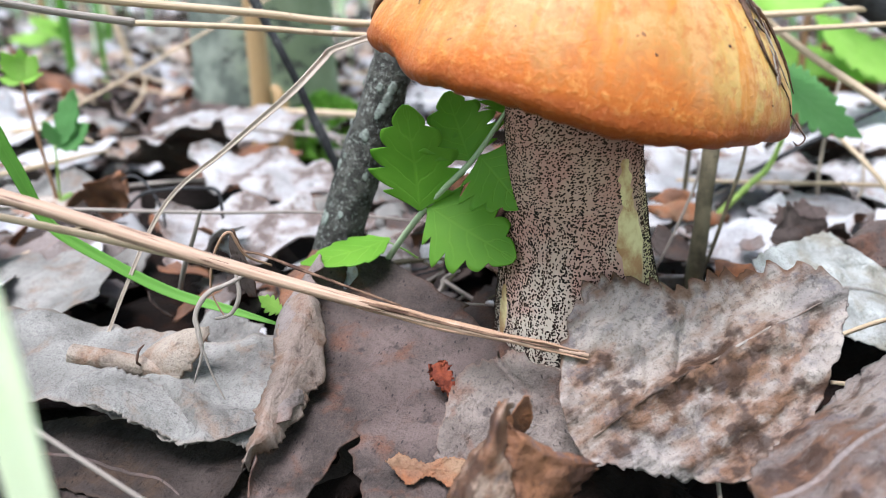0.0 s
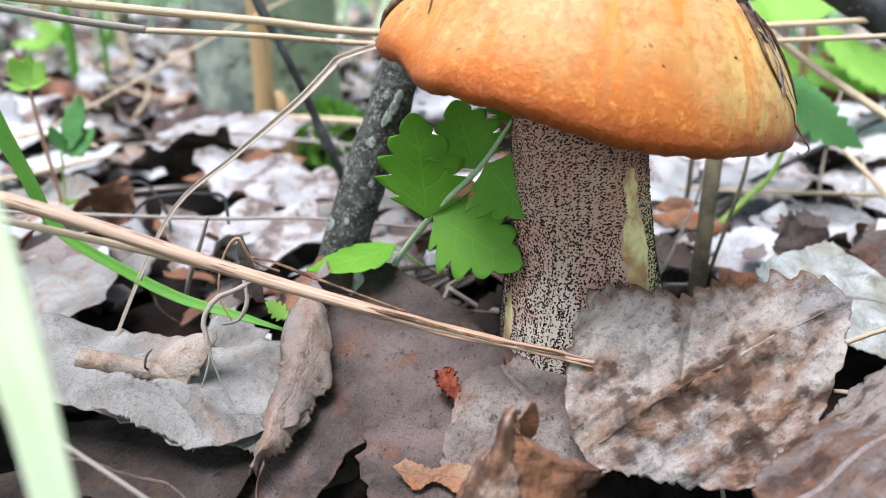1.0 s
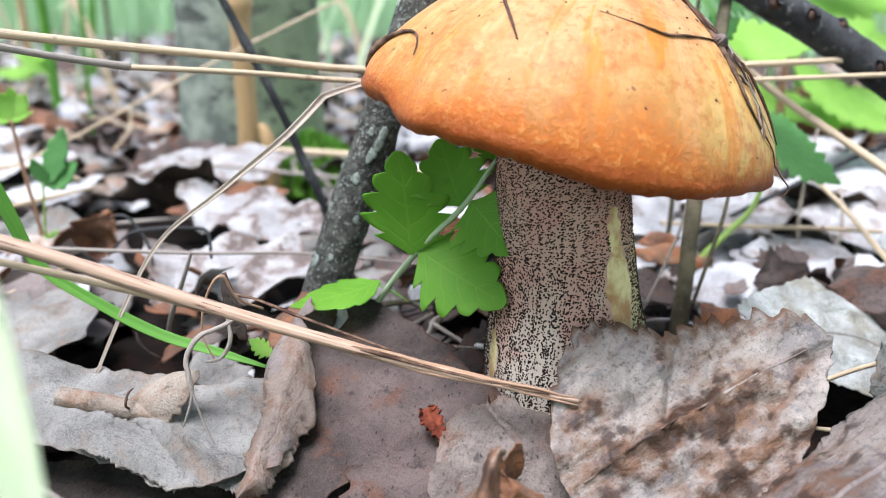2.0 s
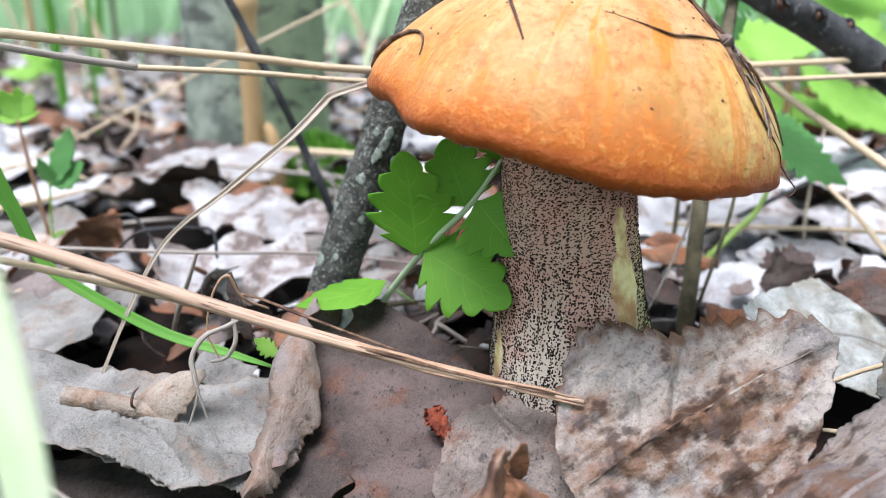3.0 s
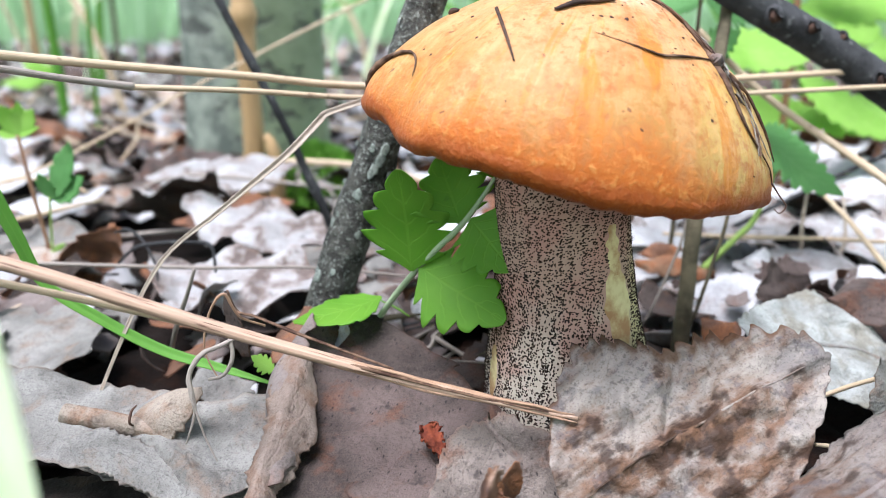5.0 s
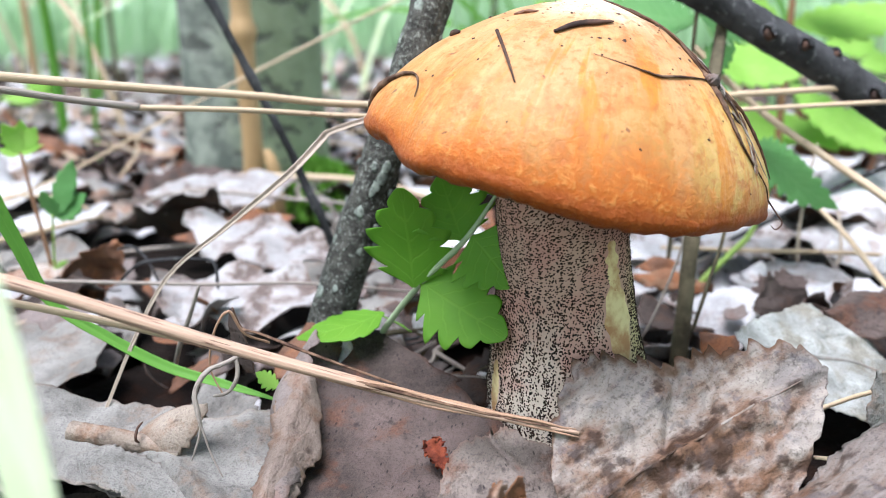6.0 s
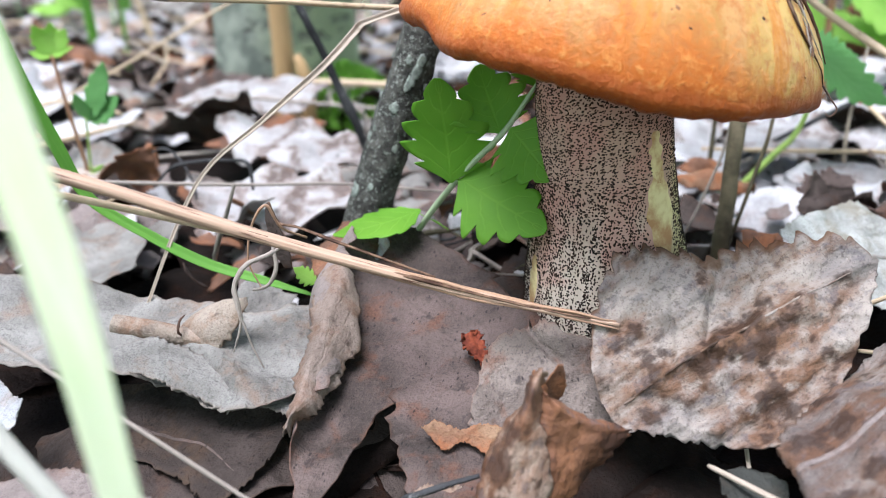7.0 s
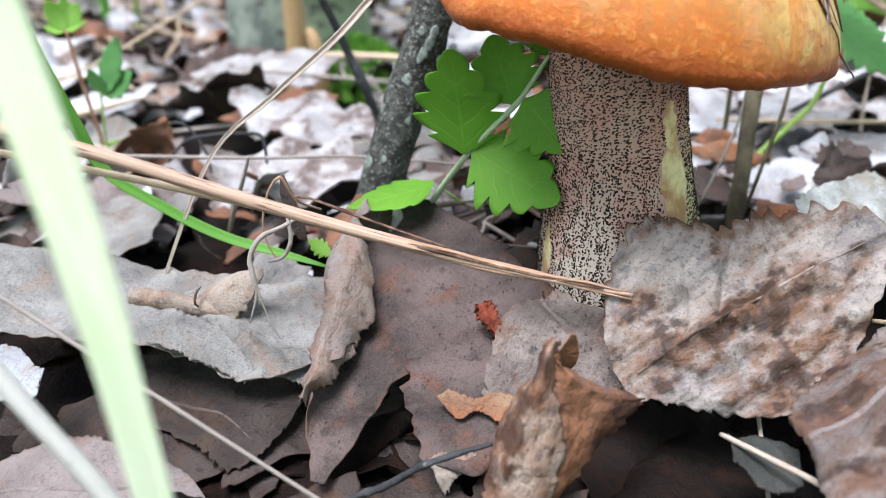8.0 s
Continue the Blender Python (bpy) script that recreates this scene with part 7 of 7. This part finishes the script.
def build_twig_litter():
    rnd = random.Random(31)
    for m, label in ((M_GREYSTRAW, "thin grey twigs and stems scattered over the leaves"), (M_PALESTRAW, "pale dry grass stems scattered over the leaves")):
        allv, allf, count = [], [], 0
        for n in range(110):
            x, y = rnd.uniform(-0.5, 0.5), rnd.uniform(0.16, 0.9)
            if abs(x) > 0.08 + 0.6 * y or (abs(x) < 0.09 and y < 0.2):
                continue
            a, ln, z = rnd.uniform(0, math.pi), rnd.uniform(0.03, 0.12), rnd.uniform(0.002, 0.012)
            d = Vector((math.cos(a), math.sin(a), rnd.uniform(-0.12, 0.2))) * ln
            p = Vector((x, y, z))
            bend = Vector((rnd.gauss(0, 0.1), rnd.gauss(0, 0.1), rnd.gauss(0, 0.06))) * ln
            r = rnd.uniform(0.0003, 0.0009)
            line = [p - d * 0.5, p - d * 0.15 + bend, p + d * 0.2 + bend * 0.5, p + d * 0.5]
            me = tube_mesh("tmp", line, [r, r, r * 0.9, r * 0.5], m, seg=5, steps=8)
            allv += [tuple(q.co) for q in me.vertices]
            allf += [tuple(count + i for i in q.vertices) for q in me.polygons]
            count += len(me.vertices)
            bpy.data.meshes.remove(me)
        uv = [(0.5, (i % 45) / 45) for i in range(count)]
        tagged(new("twig_litter", mesh_of("twig_litter", allv, allf, m, uv)), label, "twigs", kind="stuff")


build_twig_litter()


def build_far_grass():
    rnd = random.Random(41)
    for y0, y1, num, label in ((0.5, 2.4, 150, "thin green grass growing among the litter"), (2.3, 7.0, 6500, "tall green grass of the clearing behind")):
        verts, faces, uvs = [], [], []
        for n in range(num):
            y = y0 + (y1 - y0) * rnd.random()
            x = rnd.uniform(-0.75, 0.75) * (y + 0.25)
            h = rnd.uniform(0.15, 0.45) * (1.0 if y0 < 1 else 1.6)
            lean = Vector((rnd.gauss(0, 0.25), rnd.gauss(0, 0.25), 0)) * h
            a = rnd.uniform(0, math.pi)
            s = Vector((math.cos(a), math.sin(a), 0)) * rnd.uniform(0.0015, 0.0035) * (1.0 if y0 < 1 else 2.2)
            p = Vector((x, y, ground_height(x, y)))
            b = len(verts)
            for i in range(6):
                f = i / 5
                q = p + Vector((0, 0, h * f * (1 - 0.25 * f))) + lean * f * f
                w = s * (1 - f ** 2 * 0.95)
                verts += [q - w, q + w]
                uvs += [(0.2, f), (0.8, f)]
            faces += [(b + 2 * i, b + 2 * i + 1, b + 2 * i + 3, b + 2 * i + 2) for i in range(5)]
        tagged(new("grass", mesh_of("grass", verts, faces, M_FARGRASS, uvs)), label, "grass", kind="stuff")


build_far_grass()


def build_undergrowth():
    """Leafy shoots beyond the mushroom, each with its own leaves."""
    rnd = random.Random(52)
    for x, y, h, num in ((0.20, 0.38, 0.16, 9), (0.14, 0.46, 0.19, 9), (0.26, 0.50, 0.20, 10), (0.09, 0.55, 0.21, 8), (0.31, 0.42, 0.15, 8), (0.22, 0.62, 0.22, 9), (-0.30, 0.62, 0.14, 6)):
        z0 = -0.012
        top = Vector((x + rnd.uniform(-0.03, 0.03), y + rnd.uniform(-0.03, 0.02), h))
        pts = [Vector((x, y, z0)), Vector((x, y, z0)).lerp(top, 0.4) + Vector((0.004, 0, 0)), top]
        leaves = []
        for n in range(num):
            f = rnd.uniform(0.12, 1.0)
            p = Vector((x, y, z0)).lerp(top, f)
            a = rnd.uniform(0, 2 * math.pi)
            ln = rnd.uniform(0.022, 0.040)
            q = p + Vector((math.cos(a), math.sin(a) * 0.6 - 0.2, rnd.uniform(-0.45, 0.25))) * ln
            leaves.append((tuple(p), tuple(q), (rnd.gauss(0, 0.3), -0.5, 0.8), ln * rnd.uniform(0.26, 0.36)))
        leafy("sapling", "leafy shoot with light green toothed leaves in the undergrowth", "plant", tuple(pts[0]), [tuple(p) for p in pts], [0.0014, 0.0012, 0.0008], M_REDSTEM if num % 2 else M_GREENSTEM, leaves, M_NETTLE, 7, 0.26)
    # slim stems standing beyond the litter
    for x, y, h, r, m in ((-0.236, 0.50, 0.30, 0.0030, M_GRASS), (-0.222, 0.51, 0.28, 0.0016, M_GRASS), (-0.30, 0.70, 0.4, 0.003, M_GRASS), (0.02, 0.75, 0.4, 0.0025, M_GRASS), (0.30, 0.55, 0.35, 0.002, M_PALESTRAW),
                          (-0.45, 0.9, 0.5, 0.004, M_CANE), (-0.40, 1.0, 0.5, 0.003, M_OLIVE), (0.14, 0.8, 0.4, 0.003, M_GRASS), (0.05, 0.95, 0.5, 0.003, M_OLIVE), (0.42, 0.75, 0.4, 0.003, M_PALESTRAW)):
        lean = rnd.uniform(-0.06, 0.06)
        stalk("plant_stalk", [(x, y, -0.015), (x + lean * 0.3, y, h * 0.4), (x + lean, y, h)], [r, r * 0.9, r * 0.6], m, "slim upright stalk standing in the undergrowth", "stalk", steps=16, seg=8)


build_undergrowth()


def build_scraps():
    """Small torn bits of leaf filling the hollows of the litter."""
    rnd = random.Random(83)
    mats = (M_GREY, M_UNDER, M_DARK, M_WHITE, M_BROWN, M_DARK, M_GREY, M_BROWN)
    names = {M_GREY: "torn scrap of grey leaf", M_UNDER: "torn scrap of taupe leaf", M_TAN: "torn scrap of tan leaf", M_WHITE: "torn scrap of bleached leaf", M_BROWN: "torn scrap of brown leaf", M_DARK: "torn scrap of dark leaf", M_RUST: "torn scrap of rusty leaf"}
    shapes = []
    for n in range(10):
        ln = rnd.uniform(0.010, 0.022)
        w = [ln * q * rnd.uniform(0.25, 0.5) for q in (0.5, 0.9, 1.0, 0.9, 0.4)]
        shapes.append(sheet(ln, w, w[::-1], nu=8, nv=20, cup=rnd.uniform(-90, 90), bow=rnd.uniform(-1, 1), rumple=0.0014, ragged=0.5, seed=200 + n))
    made = {}
    for n in range(146):
        low = n >= 110
        x, y = (rnd.uniform(-0.085, 0.012), rnd.uniform(0.062, 0.094)) if low else (rnd.uniform(-0.125, 0.0), rnd.uniform(0.128, 0.21)) if n % 3 else (rnd.uniform(0.035, 0.14), rnd.uniform(0.125, 0.22))
        if -0.085 < x < -0.02 and 0.155 < y < 0.215:
            continue
        k, m = rnd.randrange(10), mats[rnd.randrange(len(mats))]
        # low scraps all take the dark colour, for the shade down there
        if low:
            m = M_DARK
        if (k, m.name) not in made:
            v, f, uv = shapes[k]
            made[k, m.name] = mesh_of("leaf_scrap", v, f, m, uv)
        ob = new("leaf_scrap", made[k, m.name])
        ob.matrix_world = litter_pose(rnd, x, y, -0.0125 + 0.004 * rnd.random() if low else -0.006 + 0.010 * rnd.random(), 0.3 if low else 0.5)
        tagged(ob, names[m], "leaf scrap", "torn scraps of leaf")


build_scraps()


def build_shreds():
    """Broken bits of leaf, bark and stem over the litter, too many to count."""
    rnd = random.Random(97)
    shapes = []
    for n in range(8):
        ln = rnd.uniform(0.005, 0.014)
        w = [ln * q * rnd.uniform(0.25, 0.6) for q in (0.4, 0.9, 1.0, 0.8, 0.3)]
        shapes.append(sheet(ln, w, w[::-1], nu=4, nv=8, cup=rnd.uniform(-120, 120), bow=rnd.uniform(-1, 1), rumple=0.0014, ragged=0.6, seed=300 + n))
    for m, num, label in ((M_LITTERWHITE, 230, "bleached shreds of dead leaf"), (M_PATCHY, 260, "blotched shreds of dead leaf"), (M_RUST, 170, "rust-brown shreds of dead leaf"), (M_DARK, 260, "dark shreds of dead leaf"), (M_UNDER, 200, "taupe shreds of dead leaf")):
        allv, allf, alluv, count = [], [], [], 0
        for n in range(num):
            y = 0.145 + 0.55 * rnd.random() ** 1.5
            x = rnd.uniform(-1, 1) * (0.07 + 0.62 * y)
            if math.hypot(x + 0.0865, y - 0.37) < 0.036 or (-0.085 < x < -0.02 and 0.155 < y < 0.225) or (-0.11 < x < -0.045 and 0.25 < y < 0.30):
                continue
            v, f, uv = shapes[rnd.randrange(8)]
            mm = np.array(litter_pose(rnd, x, y, -0.006 + 0.015 * rnd.random(), 0.6))
            allv.append(v @ mm[:3, :3].T * 1.0 + mm[:3, 3])
            allf += [tuple(q + count for q in face) for face in f]
            alluv += uv
            count += len(v)
        tagged(new("leaf_shreds", mesh_of("leaf_shreds", np.vstack(allv), allf, m, alluv)), label, "leaf litter", kind="stuff")


build_shreds()


def build_arching_grass():
    """Long pale blades bending through the light behind."""
    rnd = random.Random(19)
    for n in range(30):
        side = -1 if n % 2 else 1
        y = rnd.uniform(0.5, 1.4)
        x = side * rnd.uniform(0.08, 0.55) * y
        h, run = rnd.uniform(0.06, 0.17) * (0.5 + y), rnd.uniform(0.10, 0.35) * (-1 if rnd.random() < 0.5 else 1)
        w = rnd.uniform(0.0014, 0.0034)
        ribbon("tall_grass", [(x, y, -0.012), (x + run * 0.15, y, h * 0.6), (x + run * 0.5, y + 0.02, h), (x + run, y + 0.03, h * rnd.uniform(0.5, 0.95))], [w, w, w * 0.8, w * 0.15], (0.1, -0.8, 0.6),
               (M_FARGRASS, M_LITGRASS, M_GRASS, M_PALESTRAW)[n % 4], ("green grass leaf arching among the undergrowth", "pale grass leaf arching among the undergrowth", "fresh grass leaf arching among the undergrowth", "dry grass leaf arching among the undergrowth")[n % 4], "grass", group="arching grass", steps=24)


build_arching_grass()
